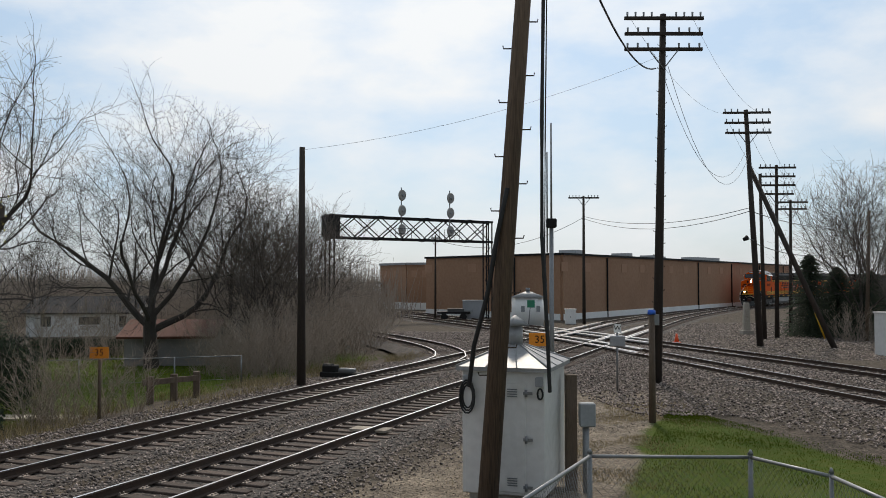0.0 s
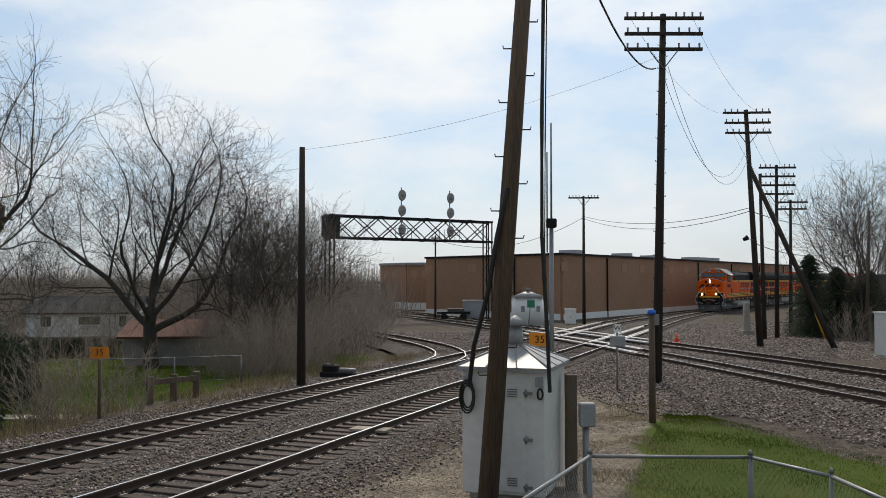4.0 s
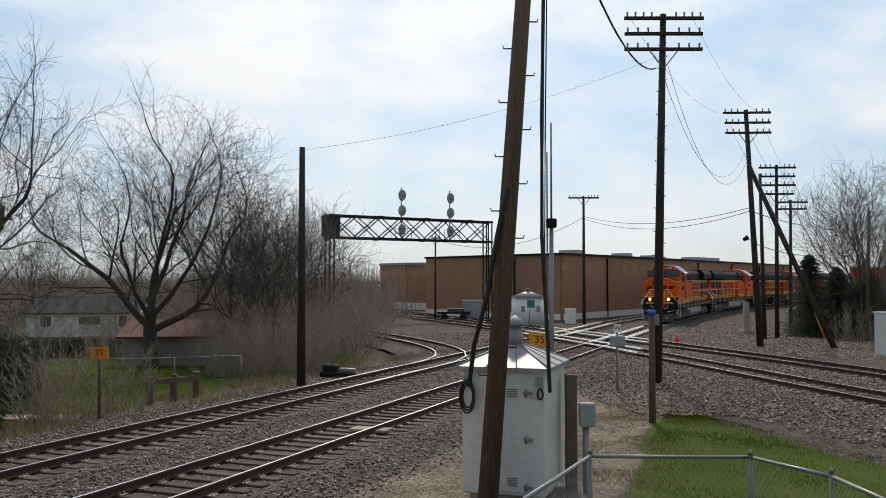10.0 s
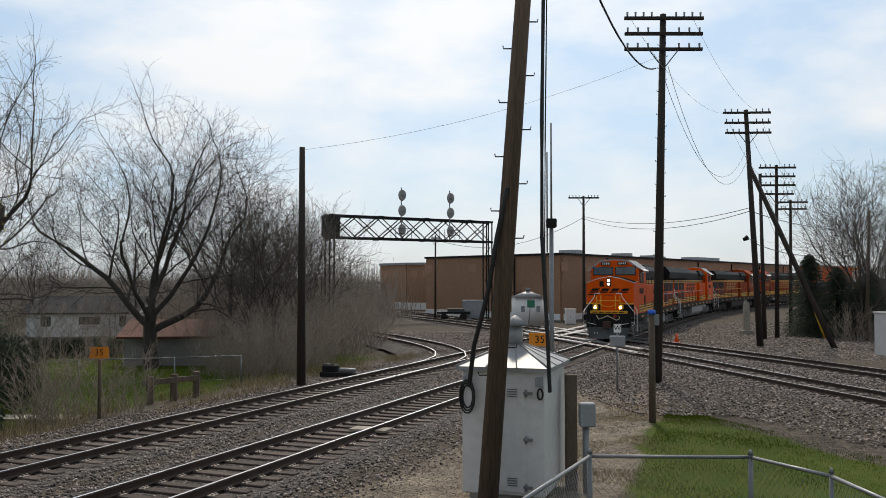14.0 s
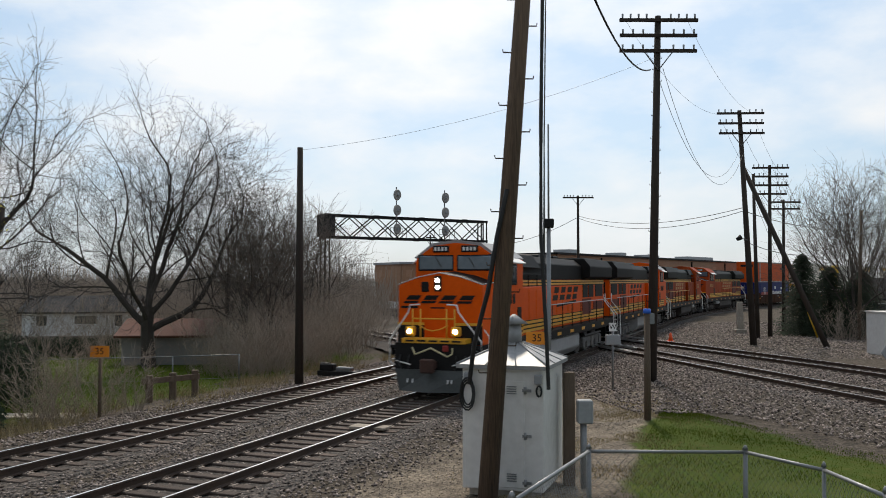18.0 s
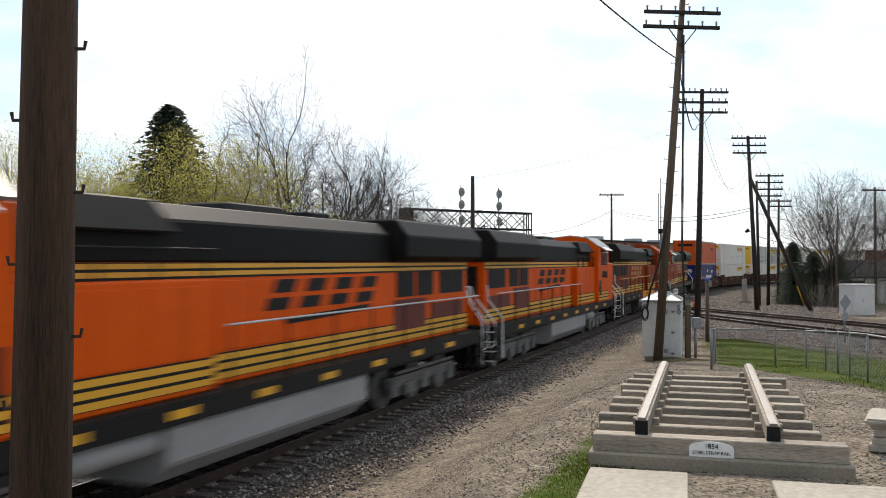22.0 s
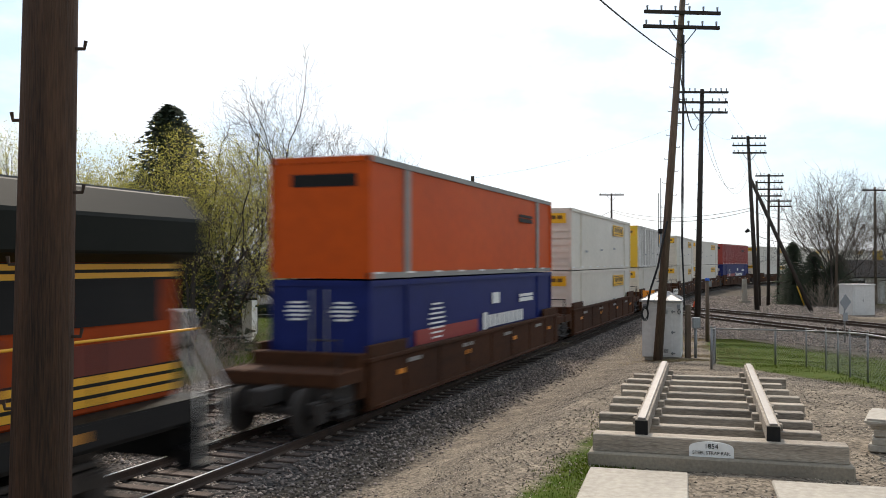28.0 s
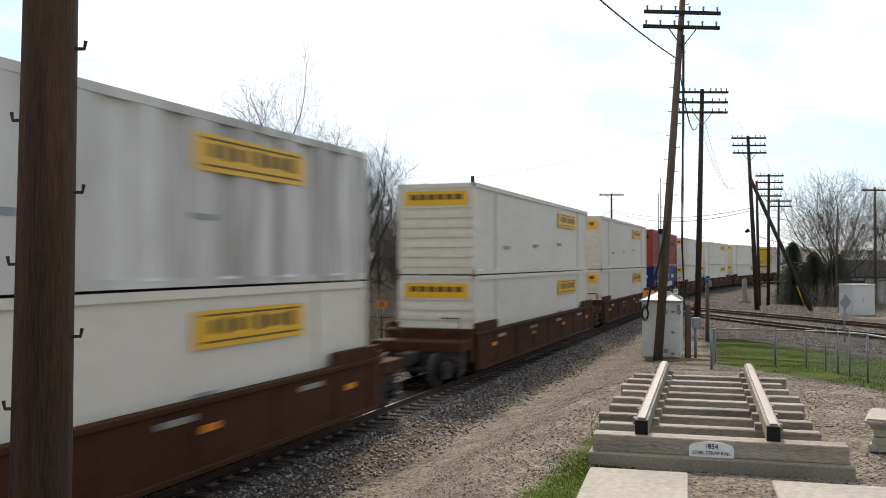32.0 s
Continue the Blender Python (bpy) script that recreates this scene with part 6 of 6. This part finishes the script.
    for sx in (-1, 1):
        bar("windscreen_frame", cab, M_BLACK, (sx * 0.71, 8.88, 4.05), (1.34, 0.06, 0.56), bev=0.05)
        bar("windscreen", cab, M_WINDSCREEN, (sx * 0.71, 8.91, 4.05), (1.22, 0.05, 0.45), bev=0.05)
        bar("wiper", cab, M_RUBBER, (sx * 0.6, 8.945, 4.08), (0.02, 0.015, 0.4), ry=0.6)
        board = bar("number_board", cab, M_BLACK, (sx * 0.52, 8.86, 4.51), (0.6, 0.16, 0.22), bev=0.02)
        for k in range(4):
            bar("number_mark", board, M_WHITE, (sx * 0.52 - 0.195 + k * 0.13, 8.943, 4.51), (0.075, 0.008, 0.12))
        for yy, ww in ((7.9, 0.62), (7.1, 0.62)):
            bar("side_window_frame", cab, M_BLACK, (sx * 1.5, yy, 3.68), (0.05, ww + 0.12, 0.72), bev=0.02)
            bar("side_window", cab, M_GLASS, (sx * 1.515, yy, 3.68), (0.05, ww, 0.6), bev=0.02)
        bar("sun_visor", cab, M_WHITE, (sx * 1.66, 7.5, 4.14), (0.36, 1.8, 0.04), ry=sx * 0.5)
        bar("door_recess", cab, M_BLACK, (sx * 1.5, 6.4, 2.2), (0.03, 0.45, 0.7))
        for k in range(4):
            bar("road_number", cab, M_BLACK if new_paint else M_WORN, (sx * 1.508, 8.25 - k * 0.4, 2.85), (0.012, 0.24, 0.34), rx=0.12 * sx, label="painted number mark")
    # front platform: pilot, plough, steps, rails
    bar("anticlimber", t, M_STRIPE, (0, 10.55, 1.62), (2.2, 0.6, 0.16), bev=0.02, label="yellow front platform edge")
    for k in range(5):
        bar("anticlimber_slot", t, M_BLACK, (-0.8 + k * 0.4, 10.856, 1.62), (0.3, 0.012, 0.05))
    bar("pilot", t, M_BLACK, (0, 10.66, 1.12), (2.7, 0.3, 0.86))
    bm = bmesh.new()
    a = [bm.verts.new(v) for v in ((-1.32, 10.84, 0.74), (0, 10.98, 0.74), (1.32, 10.84, 0.74), (1.1, 11.0, 0.1), (0, 11.3, 0.1), (-1.1, 11.0, 0.1))]
    b = [bm.verts.new(v.co + Vector((0, -0.12, 0))) for v in a]
    for i in range(6):
        bm.faces.new((a[i], a[(i + 1) % 6], b[(i + 1) % 6], b[i]))
    bm.faces.new((a[0], a[1], a[4], a[5])), bm.faces.new((a[1], a[2], a[3], a[4]))
    bm.faces.new((b[5], b[4], b[1], b[0])), bm.faces.new((b[4], b[3], b[2], b[1]))
    plough = part("snow_plough", bm, M_PLOUGH, t)
    for x in (-0.72, -0.6, 0.6, 0.78):
        bar("plough_mark", plough, M_SILVERLINE, (x, 11.08, 0.42), (0.05, 0.012, 0.12), rx=0.3)
    bm = bmesh.new()
    box(bm, (0, 11.0, 0.9), (0.26, 0.6, 0.24))
    box(bm, (0, 11.3, 0.9), (0.44, 0.26, 0.42))
    bevel(bm, 0.04)
    part("coupler", bm, M_COUPLER, t, "dark rusty coupler")
    bm = bmesh.new()
    wire(bm, [(-0.68, 10.9, 1.42), (-0.7, 10.96, 1.25), (-0.55, 11.0, 1.17), (-0.3, 11.02, 1.28), (0, 11.04, 1.42), (0.3, 11.02, 1.3), (0.55, 11.0, 1.22), (0.7, 10.9, 1.42)], 0.03)
    part("air_hose", bm, M_HOSE, t, "pale looped air hose")
    for x in (-1.1, -0.8, 0.8, 1.1):
        bm = bmesh.new()
        wire(bm, [(x, 10.88, 1.2), (x * 1.05, 10.95, 0.95), (x * 0.96, 10.95, 0.78)], 0.024)
        part("brake_hose", bm, M_RUBBER, t)
    for x in (-0.72, -0.45, 0.45, 0.72):
        rod("rail_post", t, M_STRIPE, (x, 10.8, 1.68), (x, 10.8, 2.6), 0.026, seg=8, label="yellow front rail post")
    rod("front_rail", t, M_STRIPE, (-0.72, 10.8, 2.3), (0.72, 10.8, 2.3), 0.024, seg=8, label="yellow front handrail")
    bm = bmesh.new()
    wire(bm, [(-0.5, 10.8, 2.1), (-0.25, 10.86, 1.98), (0, 10.88, 1.93), (0.25, 10.86, 1.98), (0.5, 10.8, 2.1)], 0.02)
    part("safety_chain", bm, M_STRIPE, t, "yellow safety chain")
    bar("marker_lamp", t, M_CRED, (-0.42, 10.84, 1.4), (0.2, 0.06, 0.2), bev=0.03, label="dark red marker lamp")
    for sx in (-1, 1):
        rod("ditch_light", t, M_LAMP if numbers else M_GREYPAINT, (sx * 0.78, 10.92, 1.92), (sx * 0.78, 10.95, 1.92), 0.07, seg=16, label="lit ditch light")
        bar("ditch_light_housing", t, M_STRIPE, (sx * 0.78, 10.82, 1.92), (0.3, 0.2, 0.3), bev=0.04)
        rod("cut_lever", t, M_WHITE, (sx * 1.25, 10.9, 1.0), (sx * 0.7, 11.0, 0.9), 0.018)
        for e in (1, -1):
            yb = 10.3 if e > 0 else -11.0
            for k in range(4):
                step = bar("step", t, M_BLACK, (sx * 1.36, yb, 0.42 + k * 0.3), (0.4, 0.55, 0.04))
                bar("step_edge", step, M_WHITE, (sx * 1.36, yb + e * 0.28, 0.42 + k * 0.3), (0.4, 0.02, 0.03))
            bar("step_plate", t, M_BLACK, (sx * 1.16, yb, 0.9), (0.04, 0.6, 1.1))
            for dy, path in ((0.4, ((1.42, 0.85), (1.58, 0.95), (1.58, 1.62), (0.86, 2.5), (0.8, 2.72), (0.46, 2.74))),
                             (-0.25, ((1.62, 0.5), (1.62, 1.75), (1.16, 2.3), (1.14, 2.76)))):
                bm = bmesh.new()
                wire(bm, [(sx * px, yb + e * (dy + (0.12 if pz > 2 else 0)), pz) for px, pz in path], 0.026)
                part("grab_rail", bm, M_WHITE, t, "white grab rail beside the steps")
    # wide equipment cab behind the crew cab
    bm = bmesh.new()
    box(bm, (0, 3.9, 2.36), (2.62, 4.0, 1.76))
    bevel(bm, 0.03)
    aux = part("equipment_cab", bm, org, t, "orange full-width equipment cab")
    for sx in (-1, 1):
        bar("stripe_band", aux, M_BLACK, (sx * 1.313, 3.9, 1.79), (0.012, 3.9, 0.44))
        for z, h in ((1.63, 0.1), (1.78, 0.1), (1.93, 0.1)):
            bar("stripe", aux, M_STRIPE, (sx * 1.316, 3.9, z), (0.012, 3.9, h))
        for yy in (5.1, 4.1, 3.1, 2.4):
            bar("side_door", aux, org, (sx * 1.316, yy, 2.58), (0.02, 0.62 if yy < 3 else 0.9, 1.1), bev=0.005)
        bm = bmesh.new()
        wire(bm, [(sx * 1.28, 5.8, 3.7), (sx * 1.28, 1.95, 3.7)], 0.022)
        for k in range(4):
            wire(bm, [(sx * 1.28, 5.7 - k * 1.2, 3.24), (sx * 1.28, 5.7 - k * 1.2, 3.7)], 0.02)
        part("upper_rail", bm, M_BLACK, aux)
    # long hood
    bm = bmesh.new()
    box(bm, (0, -2.6, 2.5), (2.1, 16.6, 2.04))
    bevel(bm, 0.03)
    hood = part("hood", bm, org, t, "orange engine hood")
    bm = bmesh.new()
    prism(bm, [(-1.07, 3.5), (1.07, 3.5), (1.07, 4.14), (0.7, 4.42), (-0.7, 4.42), (-1.07, 4.14)], -10.9, 5.9)
    bevel(bm, 0.03)
    part("hood_top", bm, top, hood, "black upper hood")
    bm = bmesh.new()
    prism(bm, [(-1.5, 3.62), (-1.07, 3.5), (1.07, 3.5), (1.5, 3.62), (1.52, 4.12), (1.2, 4.5), (-1.2, 4.5), (-1.52, 4.12)], -11.0, -5.4)
    bevel(bm, 0.03)
    part("radiator_wing", bm, top, hood, "black overhanging radiator section")
    bar("brake_grid_housing", hood, top, (0, 4.3, 4.18), (2.6, 3.0, 0.5), bev=0.03, taper=0.8)
    bar("engine_hatch", hood, top, (0, -0.5, 4.46), (1.2, 2.2, 0.22), bev=0.03, taper=0.85)
    bar("exhaust_stack", hood, M_BLACK, (0, -3.2, 4.44), (0.7, 0.9, 0.25), bev=0.03)
    for k in range(4):
        bar("radiator_fan_cover", hood, M_UNDER, (0, -6.4 - k * 1.2, 4.52), (2.0, 1.05, 0.05))
    for sx in (-1, 1):
        bar("stripe_band", hood, M_BLACK, (sx * 1.053, -2.7, 3.37), (0.012, 16.4, 0.25))
        bar("stripe_band", hood, M_BLACK, (sx * 1.053, -2.7, 1.79), (0.012, 16.4, 0.44))
        bar("stripe_band", cab, M_BLACK, (sx * 1.505, 7.3, 1.79), (0.012, 2.6, 0.44))
        for z, h in ((3.44, 0.075), (3.32, 0.075), (1.63, 0.1), (1.78, 0.1), (1.93, 0.1)):
            bar("stripe", hood, M_STRIPE, (sx * 1.056, -2.7, z), (0.012, 16.4, h))
        for z, h in ((1.63, 0.1), (1.78, 0.1), (1.93, 0.1)):
            bar("stripe", cab, M_STRIPE, (sx * 1.508, 7.3, z), (0.012, 2.6, h))
        # doors and grilles on the hood
        for k in range(9):
            bar("hood_door", hood, org, (sx * 1.056, 4.2 - k * 1.05, 2.62), (0.025, 0.96, 1.15), bev=0.008)
        for yy, ww, zz, hh in ((-6.3, 1.1, 2.95, 0.62), (-7.6, 1.1, 2.95, 0.62), (-9.6, 1.9, 2.95, 0.62), (-6.6, 2.0, 2.2, 0.75), (-9.3, 2.4, 2.2, 0.4)):
            bar("grille", hood, M_BLACK if zz > 2.5 else M_LOUVRE, (sx * 1.06, yy, zz), (0.03, ww, hh))
        slanted_marks(hood, sx * 1.072, 0.1 if sx > 0 else -4.3, 2.62, 0.56, 1.2, 4, M_BLACK if new_paint else M_WORN, sx)
        bar("swoosh", hood, M_BLACK if new_paint else M_WORN, (sx * 1.074, -2.4, 2.45), (0.012, 3.6, 0.12), rx=0.03 * sx)
        # walkway handrail
        bm = bmesh.new()
        for k in range(8):
            rod("rail_stanchion", t, M_BLACK, (sx * 1.47, 1.7 - k * 1.75, 1.46), (sx * 1.47, 1.7 - k * 1.75, 2.5), 0.02, seg=6)
        wire(bm, [(sx * 1.47, 1.8, 2.5), (sx * 1.47, -10.8, 2.5)], 0.022)
        part("handrail", bm, M_SILVERLINE if new_paint else M_STRIPE, t, "long walkway handrail")
    bar("rear_wall", hood, top, (0, -10.95, 2.9), (1.6, 0.06, 0.9))
    # tank and air reservoirs
    bm = bmesh.new()
    prism(bm, [(-1.42, 1.1), (-1.42, 0.55), (-1.1, 0.24), (1.1, 0.24), (1.42, 0.55), (1.42, 1.1)], -3.4, 3.2)
    bevel(bm, 0.04)
    part("fuel_tank", bm, M_TANK if new_paint else M_UNDER_OLD, t, "grey fuel tank")
    bar("rear_pilot", t, M_BLACK, (0, -11.1, 0.95), (2.7, 0.3, 0.95))
    bar("rear_coupler", t, M_COUPLER, (0, -11.5, 0.9), (0.4, 0.7, 0.38), bev=0.04)
    for sx in (-1, 1):
        rod("air_tank", t, M_TANK, (sx * 1.25, 3.4, 0.95), (sx * 1.25, 5.2, 0.95), 0.2, seg=14)
    gear = M_UNDER if new_paint else M_UNDER_OLD
    truck(t, 7.2, 3, "dusty steel bogie side frame", gear)
    truck(t, -7.3, 3, "dusty steel bogie side frame", gear)
    return t


def well_car():
    t = thing("well_car", "rust-brown container well wagon with deep side sills", "railway wagon", group="well wagons of the train")
    for sx in (-1, 1):
        sill = bar("side_sill", t, M_WELL, (sx * 1.41, 0, 0.87), (0.1, 17.2, 1.1), label="rust-brown deep side sill")
        bar("top_flange", sill, M_WELL, (sx * 1.42, 0, 1.44), (0.2, 17.4, 0.1), bev=0.015)
        bar("bottom_flange", sill, M_WELL, (sx * 1.42, 0, 0.36), (0.22, 16.6, 0.1), bev=0.015)
        for sy in (-1, 1):
            bar("raised_end", sill, M_WELL, (sx * 1.41, sy * 7.55, 1.6), (0.1, 2.1, 0.34), bev=0.02)
            bar("end_stiffener", sill, M_WELL, (sx * 1.43, sy * 8.3, 0.9), (0.14, 0.5, 1.1), bev=0.02)
        for k in range(7):
            bar("stiffener", sill, M_WELL, (sx * 1.463, -6.6 + k * 2.2, 0.9), (0.05, 0.12, 1.0))
        for k in range(4):
            bar("data_plate", t, M_SIGN, (sx * 1.468, -7.2 + k * 4.7, 1.0), (0.016, 0.36, 0.12), label="small orange reflector")
            bar("stencil", t, M_CGREY, (sx * 1.467, -5.6 + k * 3.9, 1.22), (0.014, 0.8, 0.1), label="worn pale stencil")
    bar("well_floor", t, M_WELL, (0, 0, 0.3), (2.7, 16.8, 0.1))
    for e in (-1, 1):
        deck = bar("end_platform", t, M_WELL, (0, e * 9.46, 1.15), (2.84, 1.08, 0.3), bev=0.02)
        bar("bulkhead", deck, M_WELL, (0, e * 8.76, 1.1), (2.78, 0.3, 1.0), bev=0.02)
        bar("end_frame", t, M_WAGONGEAR, (0, e * 9.3, 0.78), (2.5, 1.3, 0.45), bev=0.02)
        bar("draft_gear", t, M_WAGONGEAR, (0, e * 10.3, 0.85), (0.4, 1.0, 0.36), bev=0.03, label="dark coupler and draft gear")
        for sx in (-1, 1):
            bm = bmesh.new()
            wire(bm, [(sx * 1.4, e * 9.9, 1.3), (sx * 1.4, e * 9.9, 2.0), (sx * 0.8, e * 9.9, 2.0)], 0.025)
            part("end_rail", bm, M_WAGONGEAR, t)
            for k in range(3):
                bar("end_step", t, M_WAGONGEAR, (sx * 1.3, e * 9.7, 0.45 + k * 0.28), (0.3, 0.5, 0.03))
        truck(t, e * 9.2, 2, "dusty wagon bogie", M_WAGONGEAR)
    return t


CONT_L, CONT_H, CONT_W = 18.0, 2.86, 2.6


def container(label, body, ends, posts, ribs, panel, marks=None):
    t = thing("shipping_container", label, "container", group="containers of the train")
    hl, hw = CONT_L / 2, CONT_W / 2
    # body: one outline, ribbed along both sides, drawn up
    side = [(hw - 0.05, -hl + 0.05)]
    if ribs:
        k = int(CONT_L / ribs)
        for i in range(k):
            y = -hl + (i + 0.5) * CONT_L / k
            side += [(hw - 0.09, y - ribs * 0.3), (hw - 0.008, y - ribs * 0.22), (hw - 0.008, y + ribs * 0.22), (hw - 0.09, y + ribs * 0.3)]
    side.append((hw - 0.05, hl - 0.05))
    outline = side + [(-x, y) for x, y in side[::-1]]
    bm = bmesh.new()
    lo = [bm.verts.new((x, y, 0.06)) for x, y in outline]
    up = [bm.verts.new((x, y, CONT_H - 0.03)) for x, y in outline]
    for i in range(len(outline)):
        j = (i + 1) % len(outline)
        bm.faces.new((lo[i], lo[j], up[j], up[i]))
    bm.faces.new(up)
    bm.faces.new(lo[::-1])
    part("body", bm, body, t)
    for sx in (-1, 1):
        for z in (0.08, CONT_H - 0.06):
            bar("side_rail", t, posts, (sx * (hw - 0.05), 0, z), (0.1, CONT_L, 0.14))
        for sy in (-1, 1):
            bar("corner_post", t, ends if posts != body else body, (sx * (hw - 0.045), sy * (hl - 0.07), CONT_H / 2), (0.1, 0.14, CONT_H))
            bar("lifting_post", t, posts, (sx * (hw - 0.042), sy * 6.7, CONT_H / 2), (0.1, 0.34 if posts != body else 0.1, CONT_H))
    for sy in (-1, 1):
        for z in (0.08, CONT_H - 0.06):
            bar("end_rail", t, ends, (0, sy * (hl - 0.05), z), (CONT_W, 0.1, 0.14))
        bar("end_wall", t, ends, (0, sy * (hl - 0.045), CONT_H / 2), (CONT_W - 0.2, 0.04, CONT_H - 0.2))
    # end wall ribs
    for k in range(8 if panel else 0):
        for sy in (-1, 1):
            bar("end_rib", t, ends, (0, sy * (hl - 0.02), 0.3 + k * 0.31), (CONT_W - 0.3, 0.06, 0.13))
    for sx in (-1, 1):
        for k in range(1, 18, 2):
            bar("tape", t, M_WHITE, (sx * (hw + 0.004), -hl + (k + 0.5) * CONT_L / 18, 0.14), (0.012, 0.5, 0.05))
    if panel:
        for sx in (-1, 1):
            q = bar("logo_panel", t, M_PANEL, (sx * (hw + 0.004), -4.3, CONT_H - 0.66), (0.014, 3.6, 0.62), label="yellow panel with dark marks")
            for k, wk in enumerate((0.3, 0.22, 0.3, 0.26, 0.12, 0.3, 0.2, 0.26)):
                bar("logo_mark", q, M_PANELINK, (sx * (hw + 0.013), -5.55 + k * 0.36, CONT_H - 0.62), (0.008, wk, 0.22 if k % 3 else 0.28), rx=0.1 * sx)
            for z in (0.43, 0.87):
                bar("logo_line", q, M_PANELINK, (sx * (hw + 0.013), -4.3, CONT_H - z), (0.008, 3.2, 0.035))
            for k in range(3):
                bar("data_mark", t, M_GREYPAINT, (sx * (hw - 0.004), 5.4 - k * 4.1, 0.9 + 0.12 * k), (0.01, 0.7, 0.1))
        for sy in (-1, 1):
            q = bar("logo_panel", t, M_PANEL, (0, sy * (hl + 0.016), CONT_H - 0.46), (2.1, 0.014, 0.46), label="yellow panel with dark marks")
            for k in range(6):
                bar("logo_mark", q, M_PANELINK, (-0.75 + k * 0.3, sy * (hl + 0.025), CONT_H - 0.42), (0.24, 0.008, 0.17))
    elif marks is not None:
        for sy in (-1, 1):
            if marks == M_WHITE:
                bar("door_gap", t, M_BLACK, (0, sy * (hl - 0.022), CONT_H / 2), (0.03, 0.012, CONT_H - 0.3))
                for sx in (-1, 1):
                    for k in range(5):
                        bar("logo_mark", t, marks, (sx * 0.6, sy * (hl - 0.02), 1.95 + k * 0.1), (0.62 - 0.12 * abs(k - 2), 0.012, 0.05), label="plain white company mark")
                    rod("lock_rod", t, M_CGREY, (sx * 0.2, sy * (hl + 0.0), 0.2), (sx * 0.2, sy * (hl + 0.0), CONT_H - 0.2), 0.02, 0.02, 6)
            else:
                bar("logo_mark", t, marks, (-0.1, sy * (hl - 0.02), CONT_H - 0.55), (1.7, 0.012, 0.3), label="dark company mark")
        for sx in (-1, 1):
            bar("logo_mark", t, marks, (sx * (hw + 0.006), -4.9, CONT_H - 0.78), (0.012, 1.9, 0.1), label="plain company mark")
            bar("logo_mark", t, marks, (sx * (hw + 0.006), -4.9, CONT_H - 0.94), (0.012, 1.9, 0.14))
            if marks == M_WHITE:
                for k in range(9):
                    bar("logo_mark", t, marks, (sx * (hw + 0.006), 0.2 - k * 0.55, 1.38), (0.012, 0.4, 0.4 if k else 0.6))
                bar("logo_mark", t, M_CRED, (sx * (hw + 0.004), 3.6, 1.28), (0.012, 5.2, 0.5), label="dark red swoosh")
                for k in range(8):
                    bar("logo_mark", t, marks, (sx * (hw + 0.006), 4.6, 1.25 + k * 0.13), (0.012, 1.3 - 0.3 * abs(k - 3.5) / 2, 0.05))
                bar("data_mark", t, marks, (sx * (hw + 0.006), -1.0, CONT_H - 0.75), (0.012, 0.8, 0.36))
    return t


def build_train():
    pitch = 25.3
    a = locomotive("bright orange and black diesel locomotive with lit headlights")
    b = locomotive("orange and black diesel locomotive coupled facing backwards", numbers=False)
    c = locomotive("faded orange and dark green diesel locomotive", new_paint=False, numbers=False)
    for o in (a, b, c):
        o.scale = (1, 1.075, 1.045)
    ride(a, 0.5 * pitch, 14.5)
    ride(b, 1.5 * pitch, -14.5)
    ride(c, 2.5 * pitch, -14.5)
    d = copy_thing(c, Matrix())
    ride(d, 3.5 * pitch, 14.5)
    white = container("white ribbed container with yellow panels", M_CWHITE, M_CWHITE, M_CWHITE, 0.0, True)
    dirty = container("grimy white container with vertical ribs and a yellow end", M_CDIRTY, M_CYELLOW, M_CDIRTY, 1.3, True)
    orange = container("orange container with grey posts", M_CORANGE, M_CORANGE, M_CGREY, 0.0, False, M_BLACK)
    blue = container("dark blue container with white marks", M_CBLUE, M_CBLUE, M_CBLUE, 0.0, False, M_WHITE)
    red = container("red container with ribbed sides", M_CRED, M_CRED, M_CRED, 0.6, False, M_BLACK)
    well = well_car()
    well.scale = (1, 1.09, 1)
    order = [(blue, orange), (white, white), (white, dirty), (white, white), (white, white), (blue, red), (white, white), (white, white), (white, white),
             (white, dirty), (blue, white), (white, white), (white, white)]
    back, used = 107.1, set()

    def take(proto):
        if proto.name in used:
            return copy_thing(proto, Matrix())
        used.add(proto.name)
        return proto
    for i, (lo, up) in enumerate(order):
        mid = back + CONT_L / 2
        ride(take(well), mid, 18.4)
        ride(take(lo), mid, 18.4, 0.352)
        ride(take(up), mid, 18.4, 0.352 + CONT_H + 0.045)
        back += CONT_L + (8.0 if i % 3 == 2 else 4.0)


build_train()


def head_at(t):
    """The head's place along the line at t seconds, smooth through the table."""
    k = max(i for i in range(len(HEAD) - 1) if HEAD[i][0] <= t)
    (t1, s1), (t2, s2) = HEAD[k], HEAD[k + 1]
    s0 = (s2 - HEAD[k - 1][1]) / (t2 - HEAD[k - 1][0]) if k else (s2 - s1) / (t2 - t1)
    s3 = (HEAD[k + 2][1] - s1) / (HEAD[k + 2][0] - t1) if k + 2 < len(HEAD) else (s2 - s1) / (t2 - t1)
    h = t2 - t1
    u = (t - t1) / h
    return (2 * u ** 3 - 3 * u * u + 1) * s1 + (u ** 3 - 2 * u * u + u) * h * s0 + (-2 * u ** 3 + 3 * u * u) * s2 + (u ** 3 - u * u) * h * s3


def motions():
    """The train comes round the bend, over the diamond and past the platform."""
    times = [0.5 * k for k in range(65)]
    for ob, back, wb, lift in TRAIN:
        walk(ob, [(t, train_pose(head_at(t) + back, wb, lift)) for t in times])


motions()
